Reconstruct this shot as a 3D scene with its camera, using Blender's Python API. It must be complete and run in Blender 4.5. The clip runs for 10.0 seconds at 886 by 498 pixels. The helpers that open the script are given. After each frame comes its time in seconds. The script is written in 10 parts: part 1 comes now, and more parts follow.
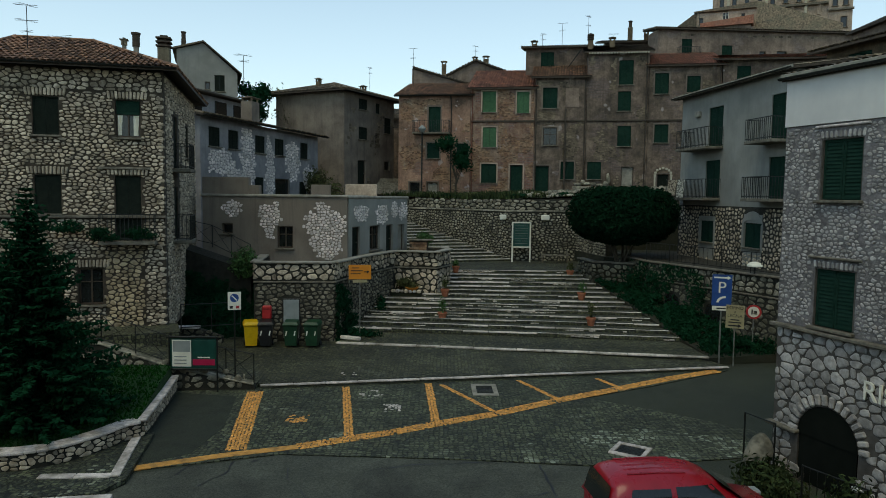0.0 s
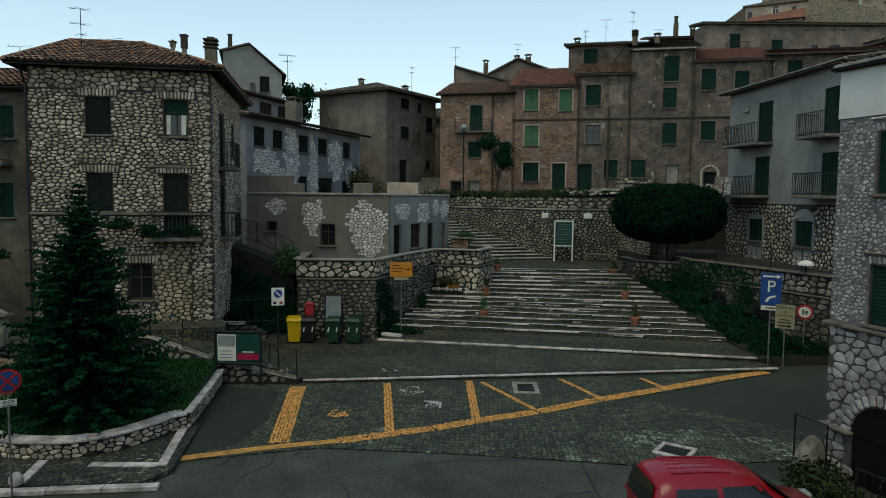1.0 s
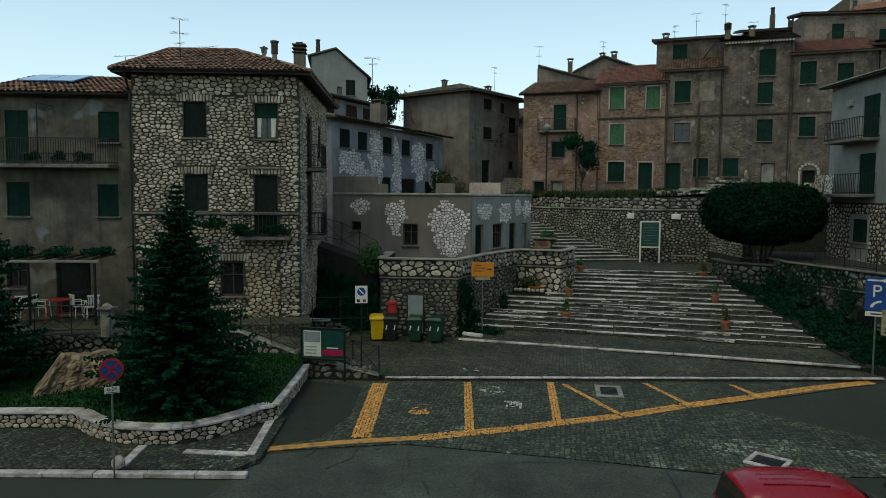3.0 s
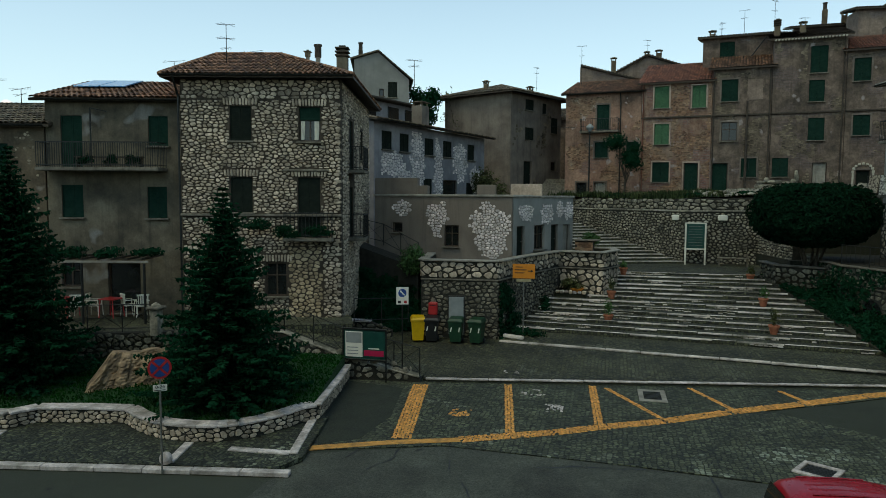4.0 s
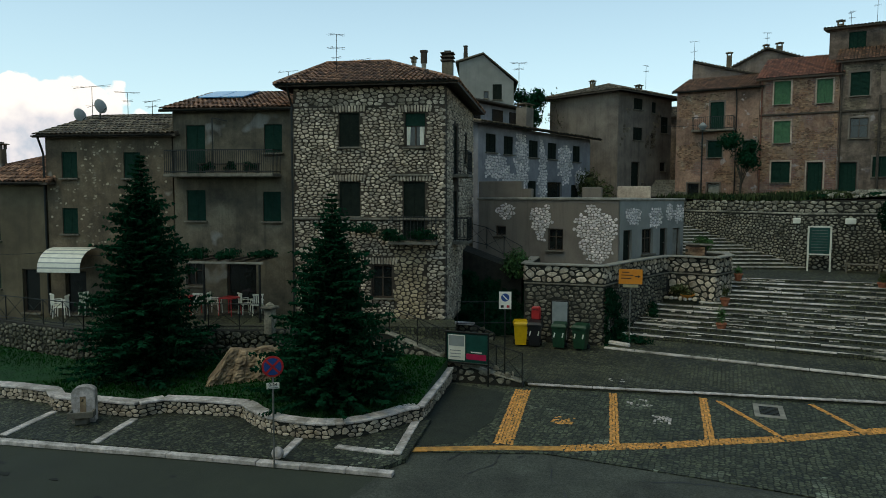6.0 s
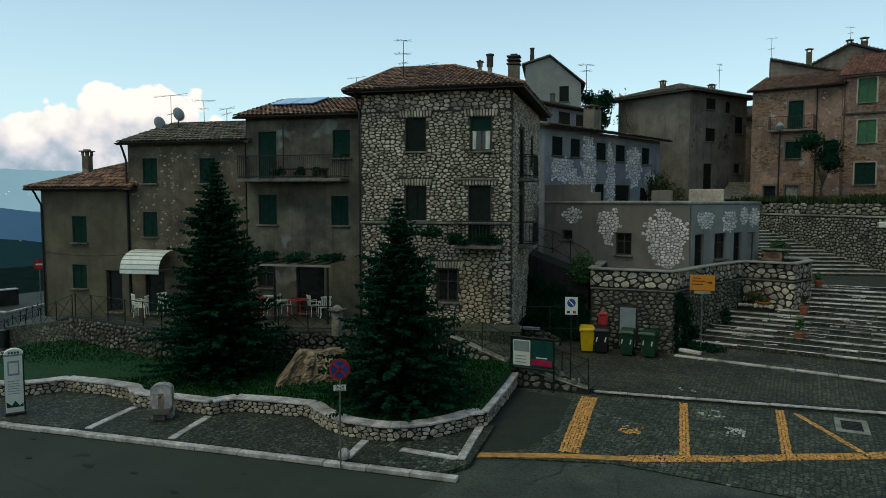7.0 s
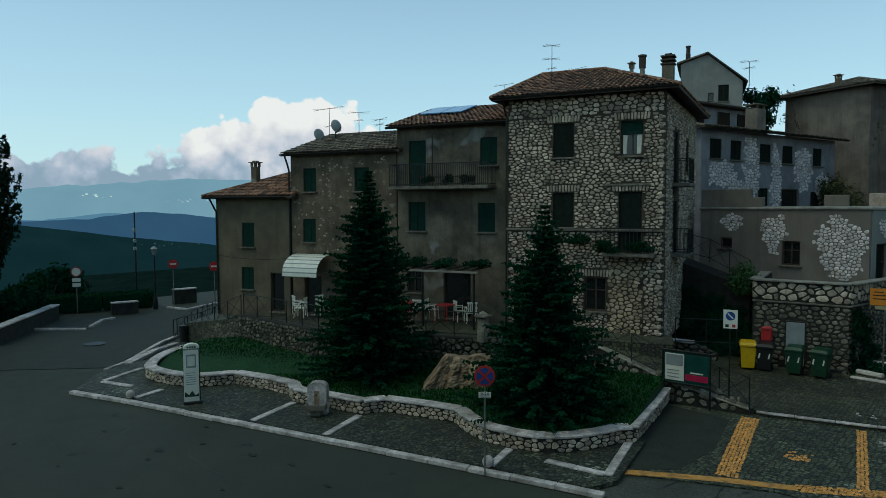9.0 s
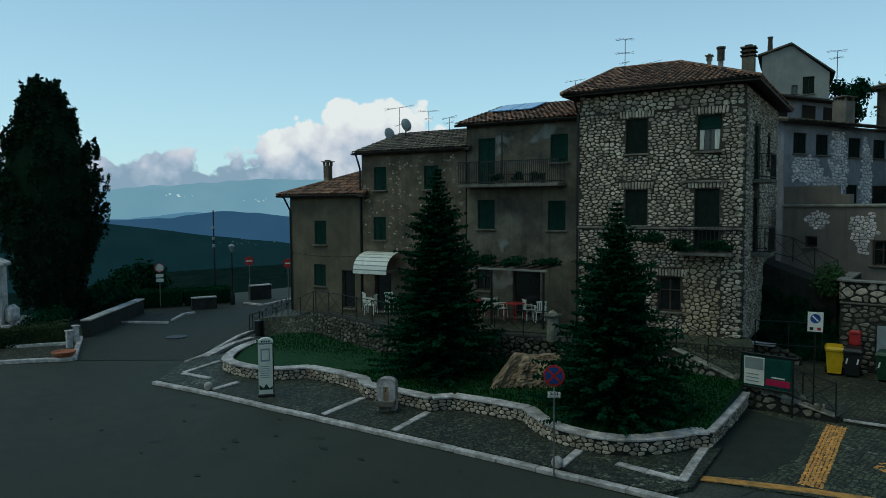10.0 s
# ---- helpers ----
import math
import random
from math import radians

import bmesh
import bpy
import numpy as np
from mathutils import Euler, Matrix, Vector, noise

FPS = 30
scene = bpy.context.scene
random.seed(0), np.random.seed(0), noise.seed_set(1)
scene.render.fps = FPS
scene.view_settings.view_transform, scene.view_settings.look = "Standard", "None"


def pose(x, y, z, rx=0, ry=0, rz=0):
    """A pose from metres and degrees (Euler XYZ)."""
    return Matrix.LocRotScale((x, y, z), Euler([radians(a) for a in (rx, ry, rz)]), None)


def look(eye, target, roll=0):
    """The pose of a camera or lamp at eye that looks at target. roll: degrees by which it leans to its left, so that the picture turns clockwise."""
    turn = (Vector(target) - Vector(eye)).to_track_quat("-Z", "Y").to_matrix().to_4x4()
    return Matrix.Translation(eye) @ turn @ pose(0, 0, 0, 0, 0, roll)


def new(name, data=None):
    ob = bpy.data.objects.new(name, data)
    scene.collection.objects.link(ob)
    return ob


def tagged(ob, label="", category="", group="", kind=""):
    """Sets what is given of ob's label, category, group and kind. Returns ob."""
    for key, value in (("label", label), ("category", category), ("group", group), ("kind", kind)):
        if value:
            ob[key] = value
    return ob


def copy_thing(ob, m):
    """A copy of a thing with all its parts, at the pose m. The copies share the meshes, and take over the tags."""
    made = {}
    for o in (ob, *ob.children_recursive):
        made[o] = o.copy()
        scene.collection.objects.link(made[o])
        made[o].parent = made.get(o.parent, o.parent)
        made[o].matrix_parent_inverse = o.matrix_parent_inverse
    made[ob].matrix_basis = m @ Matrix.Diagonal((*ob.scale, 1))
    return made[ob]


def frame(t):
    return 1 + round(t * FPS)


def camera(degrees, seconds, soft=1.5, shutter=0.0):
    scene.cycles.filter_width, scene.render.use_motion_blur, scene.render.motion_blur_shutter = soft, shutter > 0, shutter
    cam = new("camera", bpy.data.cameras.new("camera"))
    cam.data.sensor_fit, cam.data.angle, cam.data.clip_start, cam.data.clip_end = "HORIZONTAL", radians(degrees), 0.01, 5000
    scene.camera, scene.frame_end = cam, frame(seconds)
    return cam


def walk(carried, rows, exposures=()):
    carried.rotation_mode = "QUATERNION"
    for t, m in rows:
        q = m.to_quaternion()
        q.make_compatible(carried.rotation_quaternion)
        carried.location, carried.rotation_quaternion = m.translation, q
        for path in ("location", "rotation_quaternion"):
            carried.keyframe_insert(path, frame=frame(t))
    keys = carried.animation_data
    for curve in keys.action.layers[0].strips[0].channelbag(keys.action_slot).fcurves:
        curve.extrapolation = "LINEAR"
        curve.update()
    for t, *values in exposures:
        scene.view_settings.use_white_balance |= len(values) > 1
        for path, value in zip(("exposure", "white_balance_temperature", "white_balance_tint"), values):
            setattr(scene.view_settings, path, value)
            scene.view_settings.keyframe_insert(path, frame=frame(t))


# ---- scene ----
cam = camera(64.6, 10.0, soft=0.9)
PATH = [
    (0.0, pose(0.000, 0.000, 6.500, 85.57, -0.69, 0.00)),
    (0.5, pose(0.009, 0.018, 6.430, 85.58, -0.61, 1.87)),
    (1.0, pose(0.019, 0.032, 6.378, 85.57, -0.56, 3.40)),
    (1.5, pose(0.028, 0.042, 6.344, 85.57, -0.52, 4.95)),
    (2.0, pose(0.037, 0.049, 6.324, 85.54, -0.44, 6.61)),
    (2.5, pose(0.045, 0.053, 6.317, 85.56, -0.43, 8.38)),
    (4.0, pose(0.066, 0.055, 6.357, 85.65, -0.31, 13.51)),
    (4.5, pose(0.071, 0.055, 6.385, 85.58, -0.30, 15.22)),
    (5.0, pose(0.074, 0.054, 6.417, 85.53, -0.24, 17.25)),
    (5.5, pose(0.075, 0.054, 6.451, 85.60, -0.18, 19.54)),
    (7.0, pose(0.068, 0.066, 6.548, 85.87, 0.01, 27.29)),
    (7.5, pose(0.061, 0.075, 6.572, 86.05, 0.03, 30.26)),
    (8.0, pose(0.051, 0.088, 6.590, 86.17, 0.09, 33.28)),
    (8.5, pose(0.039, 0.105, 6.599, 86.28, 0.18, 36.28)),
    (9.0, pose(0.023, 0.128, 6.598, 86.35, 0.26, 39.20)),
    (9.5, pose(0.005, 0.155, 6.584, 86.30, 0.31, 42.11)),
    (10.0, pose(-0.017, 0.189, 6.557, 86.29, 0.38, 44.86)),
]
walk(cam, PATH, exposures=((0.0, 1.09, 8500, -3), (5.0, 1.06, 8350, -7), (8.0, 0.80, 7750, -11), (10.0, 0.60, 6900, -16)))

# ---- world and light ----
SUN_EL, SUN_AZ = 60.0, 206.0
world = bpy.data.worlds.new("world")
scene.world = world
world.use_nodes = True
wn, wl = world.node_tree.nodes, world.node_tree.links
wn.clear()


def wnode(kind, **kw):
    n = wn.new(kind)
    for k, v in kw.items():
        n.inputs[k].default_value = v
    return n


def wmath(op, a, b=None, clamp=False):
    n = wn.new("ShaderNodeMath")
    n.operation, n.use_clamp = op, clamp
    for i, s in enumerate((a, b)):
        if s is None:
            continue
        if isinstance(s, (int, float)):
            n.inputs[i].default_value = s
        else:
            wl.new(s, n.inputs[i])
    return n.outputs[0]


sky = wn.new("ShaderNodeTexSky")
sky.sky_type, sky.sun_disc = "NISHITA", False
sky.sun_elevation, sky.sun_rotation = radians(SUN_EL), radians(SUN_AZ)
sky.altitude, sky.air_density, sky.dust_density, sky.ozone_density = 600, 0.9, 0.25, 2.0
wco = wn.new("ShaderNodeTexCoord")
wsep = wn.new("ShaderNodeSeparateXYZ")
wl.new(wco.outputs["Generated"], wsep.inputs[0])
el_z = wsep.outputs["Z"]
# cumulus bank low over the valley: its tops by the azimuth, billowing edges by a fine noise
azim = wmath("MULTIPLY", wmath("ARCTAN2", wmath("MULTIPLY", wsep.outputs["X"], -1.0), wsep.outputs["Y"]), 180 / math.pi)
prof = wn.new("ShaderNodeValToRGB")
prof.color_ramp.interpolation = "B_SPLINE"
stops = ((30, 0), (38, 2.2), (42, 5.0), (46, 8.6), (50, 10.6), (54, 9.4), (58, 6.6), (62, 4.9), (67, 5.5), (72, 4.9), (77, 5.8), (83, 9.0), (92, 6.0), (120, 4.0))
while len(prof.color_ramp.elements) < len(stops):
    prof.color_ramp.elements.new(0.5)
for e_, (az_, el_) in zip(prof.color_ramp.elements, stops):
    e_.position, e_.color = (az_ - 30) / 90, (el_ / 10, el_ / 10, el_ / 10, 1)
wl.new(wmath("MULTIPLY", wmath("ADD", azim, -30), 1 / 90, True), prof.inputs[0])
fine = wnode("ShaderNodeTexNoise", Scale=15.0, Detail=7.0, Roughness=0.58)
wl.new(wco.outputs["Generated"], fine.inputs["Vector"])
top = wmath("MULTIPLY", prof.outputs[0], 0.1745)
top = wmath("ADD", top, wmath("MULTIPLY", wmath("ADD", fine.outputs["Fac"], -0.5), 0.06))
puff = wnode("ShaderNodeTexVoronoi", Scale=26.0, Detail=2.0, Roughness=0.45)
wl.new(wco.outputs["Generated"], puff.inputs["Vector"])
top = wmath("SUBTRACT", top, wmath("MULTIPLY", wmath("ADD", puff.outputs["Distance"], -0.4), 0.045))
mask = wmath("MULTIPLY", wmath("SUBTRACT", top, el_z), 150.0, True)
shade_n = wnode("ShaderNodeTexNoise", Scale=9.0, Detail=6.0, Roughness=0.62)
wl.new(wco.outputs["Generated"], shade_n.inputs["Vector"])
lit = wmath("ADD", wmath("MULTIPLY", el_z, 5.2), wmath("MULTIPLY", wmath("ADD", shade_n.outputs["Fac"], -0.5), 0.95), False)
lit = wmath("ADD", lit, wmath("MULTIPLY", wmath("ADD", prof.outputs[0], -0.55), 0.2))
lit = wmath("SUBTRACT", lit, wmath("MULTIPLY", wmath("ADD", puff.outputs["Distance"], -0.4), 0.3))
ccol = wn.new("ShaderNodeValToRGB")
cst = ((0.0, (1.55, 2.0, 3.1)), (0.13, (2.35, 2.62, 3.9)), (0.26, (3.55, 3.42, 4.6)), (0.46, (4.85, 4.55, 5.5)))
while len(ccol.color_ramp.elements) < 4:
    ccol.color_ramp.elements.new(0.5)
for e_, (ps_, cl_) in zip(ccol.color_ramp.elements, cst):
    e_.position, e_.color = ps_, (*cl_, 1)
wl.new(lit, ccol.inputs[0])
wmix = wn.new("ShaderNodeMix")
wmix.data_type = "RGBA"
wl.new(mask, wmix.inputs[0])
haze = wn.new("ShaderNodeMix")
haze.data_type = "RGBA"
wl.new(wmath("MULTIPLY", wmath("SUBTRACT", 1.0, wmath("MULTIPLY", el_z, 2.2), True), 0.8), haze.inputs[0])
wl.new(sky.outputs[0], haze.inputs[6])
haze.inputs[7].default_value = (2.6, 3.45, 5.0, 1)
wl.new(haze.outputs[2], wmix.inputs[6])
wl.new(ccol.outputs[0], wmix.inputs[7])
bg = wnode("ShaderNodeBackground", Strength=0.115)
wl.new(wmix.outputs[2], bg.inputs[0])
wout = wn.new("ShaderNodeOutputWorld")
wl.new(bg.outputs[0], wout.inputs[0])

sun_data = bpy.data.lights.new("sun", "SUN")
sun_data.energy, sun_data.angle, sun_data.color = 0.42, radians(35), (1.0, 0.96, 0.84)
sun = new("sun", sun_data)
sun_dir = Vector((math.sin(radians(SUN_AZ)) * math.cos(radians(SUN_EL)), math.cos(radians(SUN_AZ)) * math.cos(radians(SUN_EL)), math.sin(radians(SUN_EL))))
sun.matrix_world = look(sun_dir * 60, (0, 0, 0))


# ---- materials ----
TONE = (1.06, 1.0, 0.82)   # overall colour cast of the light, multiplied into every base colour


def mat(name, dark, light, scale=3.0, rough=0.85, bump=0.25, grain=45.0, stain=None, stain_scale=0.5, stain_amt=0.5,
        piece=0.0, metal=0.0, streak=0.0, coat=0.0, spec=0.4, sharp=(0.35, 0.65), speck=0.0, spots=None, course=None):
    dark, light, stain = (tuple(c * k for c, k in zip(q, TONE)) if q else q for q in (dark, light, stain))
    m = bpy.data.materials.new(name)
    m.use_nodes = True
    n, l = m.node_tree.nodes, m.node_tree.links
    b = n["Principled BSDF"]
    geo = n.new("ShaderNodeNewGeometry")

    def noise_tex(s, detail=4.0, r=0.6, vec=None):
        t = n.new("ShaderNodeTexNoise")
        t.inputs["Scale"].default_value, t.inputs["Detail"].default_value, t.inputs["Roughness"].default_value = s, detail, r
        l.new(vec or geo.outputs["Position"], t.inputs["Vector"])
        return t.outputs["Fac"]

    def mix(fac, a, c, mode="MIX"):
        x = n.new("ShaderNodeMix")
        x.data_type, x.blend_type = "RGBA", mode
        for sock, val in ((x.inputs[0], fac), (x.inputs[6], a), (x.inputs[7], c)):
            if isinstance(val, (int, float)):
                sock.default_value = val
            elif isinstance(val, tuple):
                sock.default_value = (*val, 1)
            else:
                l.new(val, sock)
        return x.outputs[2]

    def ramp(fac, a, c):
        r = n.new("ShaderNodeMapRange")
        r.inputs[1].default_value, r.inputs[2].default_value = a, c
        l.new(fac, r.inputs[0])
        return r.outputs[0]

    col = mix(ramp(noise_tex(scale), *sharp), dark, light)
    if stain:
        f = ramp(noise_tex(stain_scale, 5.0, 0.65), 0.45, 0.68)
        mu = n.new("ShaderNodeMath")
        mu.operation = "MULTIPLY"
        mu.inputs[1].default_value = stain_amt
        l.new(f, mu.inputs[0])
        col = mix(mu.outputs[0], col, stain)
    if spots:
        sc_, thr_, sc_col = spots
        col = mix(ramp(noise_tex(sc_, 2.0, 0.5), thr_, thr_ + 0.04), col, sc_col)
    if course:
        # bare courses of brick and small stone where the plaster is gone
        c1, c2, cm, amt, thr = course
        tc, sp, cb, bt = n.new("ShaderNodeTexCoord"), n.new("ShaderNodeSeparateXYZ"), n.new("ShaderNodeCombineXYZ"), n.new("ShaderNodeTexBrick")
        l.new(tc.outputs["Object"], sp.inputs[0])
        ax = n.new("ShaderNodeMath")
        ax.operation = "ADD"
        l.new(sp.outputs["X"], ax.inputs[0])
        l.new(sp.outputs["Y"], ax.inputs[1])
        l.new(ax.outputs[0], cb.inputs["X"])
        l.new(sp.outputs["Z"], cb.inputs["Y"])
        l.new(cb.outputs[0], bt.inputs["Vector"])
        for nm_, v_ in (("Color1", c1), ("Color2", c2), ("Mortar", cm)):
            bt.inputs[nm_].default_value = (*v_, 1)
        for nm_, v_ in (("Scale", 1.0), ("Mortar Size", 0.018), ("Mortar Smooth", 0.3), ("Brick Width", 0.34), ("Row Height", 0.125)):
            bt.inputs[nm_].default_value = v_
        mm_ = n.new("ShaderNodeMath")
        mm_.operation = "MULTIPLY"
        mm_.inputs[1].default_value = amt
        l.new(ramp(noise_tex(0.42, 7.0, 0.66), thr, thr + 0.07), mm_.inputs[0])
        col = mix(mm_.outputs[0], col, bt.outputs["Color"])
    if speck:
        hv, sr = n.new("ShaderNodeHueSaturation"), n.new("ShaderNodeMapRange")
        sr.inputs[1].default_value, sr.inputs[2].default_value = 0.3, 0.7
        sr.inputs[3].default_value, sr.inputs[4].default_value = 1 - speck, 1 + speck
        l.new(noise_tex(grain * 0.35, 3.0, 0.75), sr.inputs[0])
        l.new(sr.outputs[0], hv.inputs["Value"])
        l.new(col, hv.inputs["Color"])
        col = hv.outputs[0]
    if streak:
        mp = n.new("ShaderNodeMapping")
        mp.inputs["Scale"].default_value = (3.0, 3.0, 0.22)
        l.new(geo.outputs["Position"], mp.inputs[0])
        f = ramp(noise_tex(1.0, 5.0, 0.7, mp.outputs[0]), 0.5, 0.8)
        mu = n.new("ShaderNodeMath")
        mu.operation = "MULTIPLY"
        mu.inputs[1].default_value = streak
        l.new(f, mu.inputs[0])
        col = mix(mu.outputs[0], col, tuple(c * 0.35 for c in dark))
    if piece:
        oi = n.new("ShaderNodeObjectInfo")
        ad = n.new("ShaderNodeMath")
        ad.operation = "ADD"
        l.new(oi.outputs["Random"], ad.inputs[0])
        l.new(geo.outputs["Random Per Island"], ad.inputs[1])
        fr = n.new("ShaderNodeMath")
        fr.operation = "FRACT"
        l.new(ad.outputs[0], fr.inputs[0])
        hs = n.new("ShaderNodeHueSaturation")
        mr = n.new("ShaderNodeMapRange")
        mr.inputs[3].default_value, mr.inputs[4].default_value = 1 - piece, 1 + piece
        l.new(fr.outputs[0], mr.inputs[0])
        l.new(mr.outputs[0], hs.inputs["Value"])
        l.new(col, hs.inputs["Color"])
        col = hs.outputs[0]
    l.new(col, b.inputs["Base Color"])
    b.inputs["Metallic"].default_value = metal
    b.inputs["Coat Weight"].default_value = coat
    b.inputs["Specular IOR Level"].default_value = spec
    rr = n.new("ShaderNodeMapRange")
    rr.inputs[3].default_value, rr.inputs[4].default_value = max(0.03, rough - 0.1), min(1, rough + 0.08)
    l.new(noise_tex(scale * 2.3, 3.0), rr.inputs[0])
    l.new(rr.outputs[0], b.inputs["Roughness"])
    if bump:
        bp = n.new("ShaderNodeBump")
        bp.inputs["Strength"].default_value, bp.inputs["Distance"].default_value = bump, 0.02
        l.new(noise_tex(grain, 5.0, 0.7), bp.inputs["Height"])
        l.new(bp.outputs[0], b.inputs["Normal"])
    return m


def cobble_mat(name, dark, light, joint, size, worn=None, bare=0.60):
    """Small basalt setts: cells with dark joints, each with a tone of its own."""
    m = mat(name, dark, light, scale=0.6, rough=0.7, bump=0)
    n, l = m.node_tree.nodes, m.node_tree.links
    b = n["Principled BSDF"]
    base = b.inputs["Base Color"].links[0].from_socket
    geo = n.new("ShaderNodeNewGeometry")
    edge, cell = n.new("ShaderNodeTexVoronoi"), n.new("ShaderNodeTexVoronoi")
    edge.feature = "DISTANCE_TO_EDGE"
    for v in (edge, cell):
        v.inputs["Scale"].default_value, v.inputs["Randomness"].default_value = 1.0 / size, 0.55
        l.new(geo.outputs["Position"], v.inputs["Vector"])
    hs = n.new("ShaderNodeHueSaturation")
    sp = n.new("ShaderNodeSeparateColor")
    l.new(cell.outputs["Color"], sp.inputs[0])
    mr = n.new("ShaderNodeMapRange")
    mr.inputs[3].default_value, mr.inputs[4].default_value = 0.5, 1.6
    l.new(sp.outputs[0], mr.inputs[0])
    l.new(mr.outputs[0], hs.inputs["Value"])
    l.new(base, hs.inputs["Color"])
    jr = n.new("ShaderNodeMapRange")
    jr.inputs[1].default_value, jr.inputs[2].default_value = 0.02, 0.16
    l.new(edge.outputs["Distance"], jr.inputs[0])
    mx = n.new("ShaderNodeMix")
    mx.data_type = "RGBA"
    l.new(jr.outputs[0], mx.inputs[0])
    mx.inputs[6].default_value = (*joint, 1)
    l.new(hs.outputs[0], mx.inputs[7])
    out = mx.outputs[2]
    if worn:
        nt = n.new("ShaderNodeTexNoise")
        nt.inputs["Scale"].default_value, nt.inputs["Detail"].default_value = 0.55, 6
        l.new(geo.outputs["Position"], nt.inputs["Vector"])
        wr = n.new("ShaderNodeMapRange")
        wr.inputs[1].default_value, wr.inputs[2].default_value = bare, bare + 0.08
        wr.inputs[4].default_value = 0.8
        l.new(nt.outputs["Fac"], wr.inputs[0])
        gate = n.new("ShaderNodeMath")
        gate.operation = "MULTIPLY"
        l.new(wr.outputs[0], gate.inputs[0])
        pick = n.new("ShaderNodeMapRange")
        pick.inputs[1].default_value, pick.inputs[2].default_value = 0.35, 0.75
        l.new(sp.outputs[1], pick.inputs[0])
        both = n.new("ShaderNodeMath")
        both.operation = "MULTIPLY"
        l.new(pick.outputs[0], both.inputs[0])
        l.new(jr.outputs[0], both.inputs[1])
        l.new(both.outputs[0], gate.inputs[1])
        m2 = n.new("ShaderNodeMix")
        m2.data_type = "RGBA"
        l.new(gate.outputs[0], m2.inputs[0])
        l.new(out, m2.inputs[6])
        m2.inputs[7].default_value = (*worn, 1)
        out = m2.outputs[2]
    l.new(out, b.inputs["Base Color"])
    bp = n.new("ShaderNodeBump")
    bp.inputs["Strength"].default_value, bp.inputs["Distance"].default_value = 0.7, 0.03
    l.new(jr.outputs[0], bp.inputs["Height"])
    l.new(bp.outputs[0], b.inputs["Normal"])
    return m


# emission colour for the far backdrop, which takes no light from the sky
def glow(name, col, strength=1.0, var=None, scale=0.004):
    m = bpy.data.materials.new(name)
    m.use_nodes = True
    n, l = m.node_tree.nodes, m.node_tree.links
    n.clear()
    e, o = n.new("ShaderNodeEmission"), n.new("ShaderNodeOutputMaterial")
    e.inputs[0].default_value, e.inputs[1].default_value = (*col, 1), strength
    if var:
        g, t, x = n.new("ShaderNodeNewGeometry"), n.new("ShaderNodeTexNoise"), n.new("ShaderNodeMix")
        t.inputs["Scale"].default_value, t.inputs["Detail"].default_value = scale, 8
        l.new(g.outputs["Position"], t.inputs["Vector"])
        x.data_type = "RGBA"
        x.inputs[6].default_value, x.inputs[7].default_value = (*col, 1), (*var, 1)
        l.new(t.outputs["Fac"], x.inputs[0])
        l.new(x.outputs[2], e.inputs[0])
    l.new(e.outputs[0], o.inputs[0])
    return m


ASPHALT = mat("asphalt", (0.0250, 0.0306, 0.0214), (0.0390, 0.0472, 0.0326), 0.7, 0.82, 0.5, 90, (0.0195, 0.0242, 0.0166), 0.35, 0.8, speck=0.55, spots=(0.9, 0.71, (0.0106, 0.0126, 0.0087)))
ASPHALT_L = mat("worn_grey_asphalt", (0.0450, 0.0510, 0.0440), (0.0720, 0.0810, 0.0700), 0.8, 0.82, 0.6, 60, (0.028, 0.030, 0.026), 0.45, 0.9, speck=0.6, spots=(0.8, 0.71, (0.018, 0.018, 0.016)))
PATCH = mat("asphalt_patch", (0.0172, 0.0222, 0.0160), (0.0262, 0.0332, 0.0236), 1.5, 0.85, 0.5, 90, speck=0.55)
COBBLE = cobble_mat("basalt_cobbles", (0.0426, 0.0507, 0.0330), (0.0852, 0.0986, 0.0638), (0.0093, 0.0113, 0.0071), 0.13, (0.3162, 0.3399, 0.2297))
COBBLE_W = cobble_mat("worn_pale_cobbles", (0.0434, 0.0516, 0.0342), (0.0867, 0.1007, 0.0664), (0.0093, 0.0113, 0.0071), 0.13, (0.3348, 0.3708, 0.2614), 0.47)
COBBLE2 = cobble_mat("plaza_cobbles", (0.0404, 0.0437, 0.0261), (0.0833, 0.0887, 0.0533), (0.0093, 0.0103, 0.0063), 0.13, (0.1395, 0.1442, 0.0950))
YELLOW = mat("yellow_road_paint", (0.46, 0.22, 0.05), (0.66, 0.34, 0.10), 7, 0.7, 0.4, 60, (0.12, 0.09, 0.05), 3.0, 0.75)
YELLOW_SETT = mat("yellow_painted_sett", (0.54, 0.25, 0.055), (0.78, 0.38, 0.12), 9, 0.7, 0.4, 60, (0.24, 0.14, 0.06), 3.0, 0.6, piece=0.25)
TRAVERTINE = mat("travertine", (0.35, 0.325, 0.345), (0.63, 0.585, 0.63), 5, 0.75, 0.35, 30, (0.13, 0.125, 0.105), 1.4, 0.75, piece=0.14, speck=0.22)
NOSING = mat("worn_step_nosing", (0.44, 0.40, 0.40), (0.72, 0.67, 0.68), 2.2, 0.75, 0.35, 30, (0.085, 0.08, 0.066), 0.75, 0.9, piece=0.12, speck=0.2)
MORTAR = mat("brown_mortar", (0.034, 0.027, 0.021), (0.072, 0.057, 0.045), 3, 0.95, 0.6, 40, (0.024, 0.02, 0.015), 0.6, 0.6)
MORTAR_D = mat("dark_mortar", (0.016, 0.017, 0.014), (0.038, 0.036, 0.03), 3, 0.95, 0.6, 40)
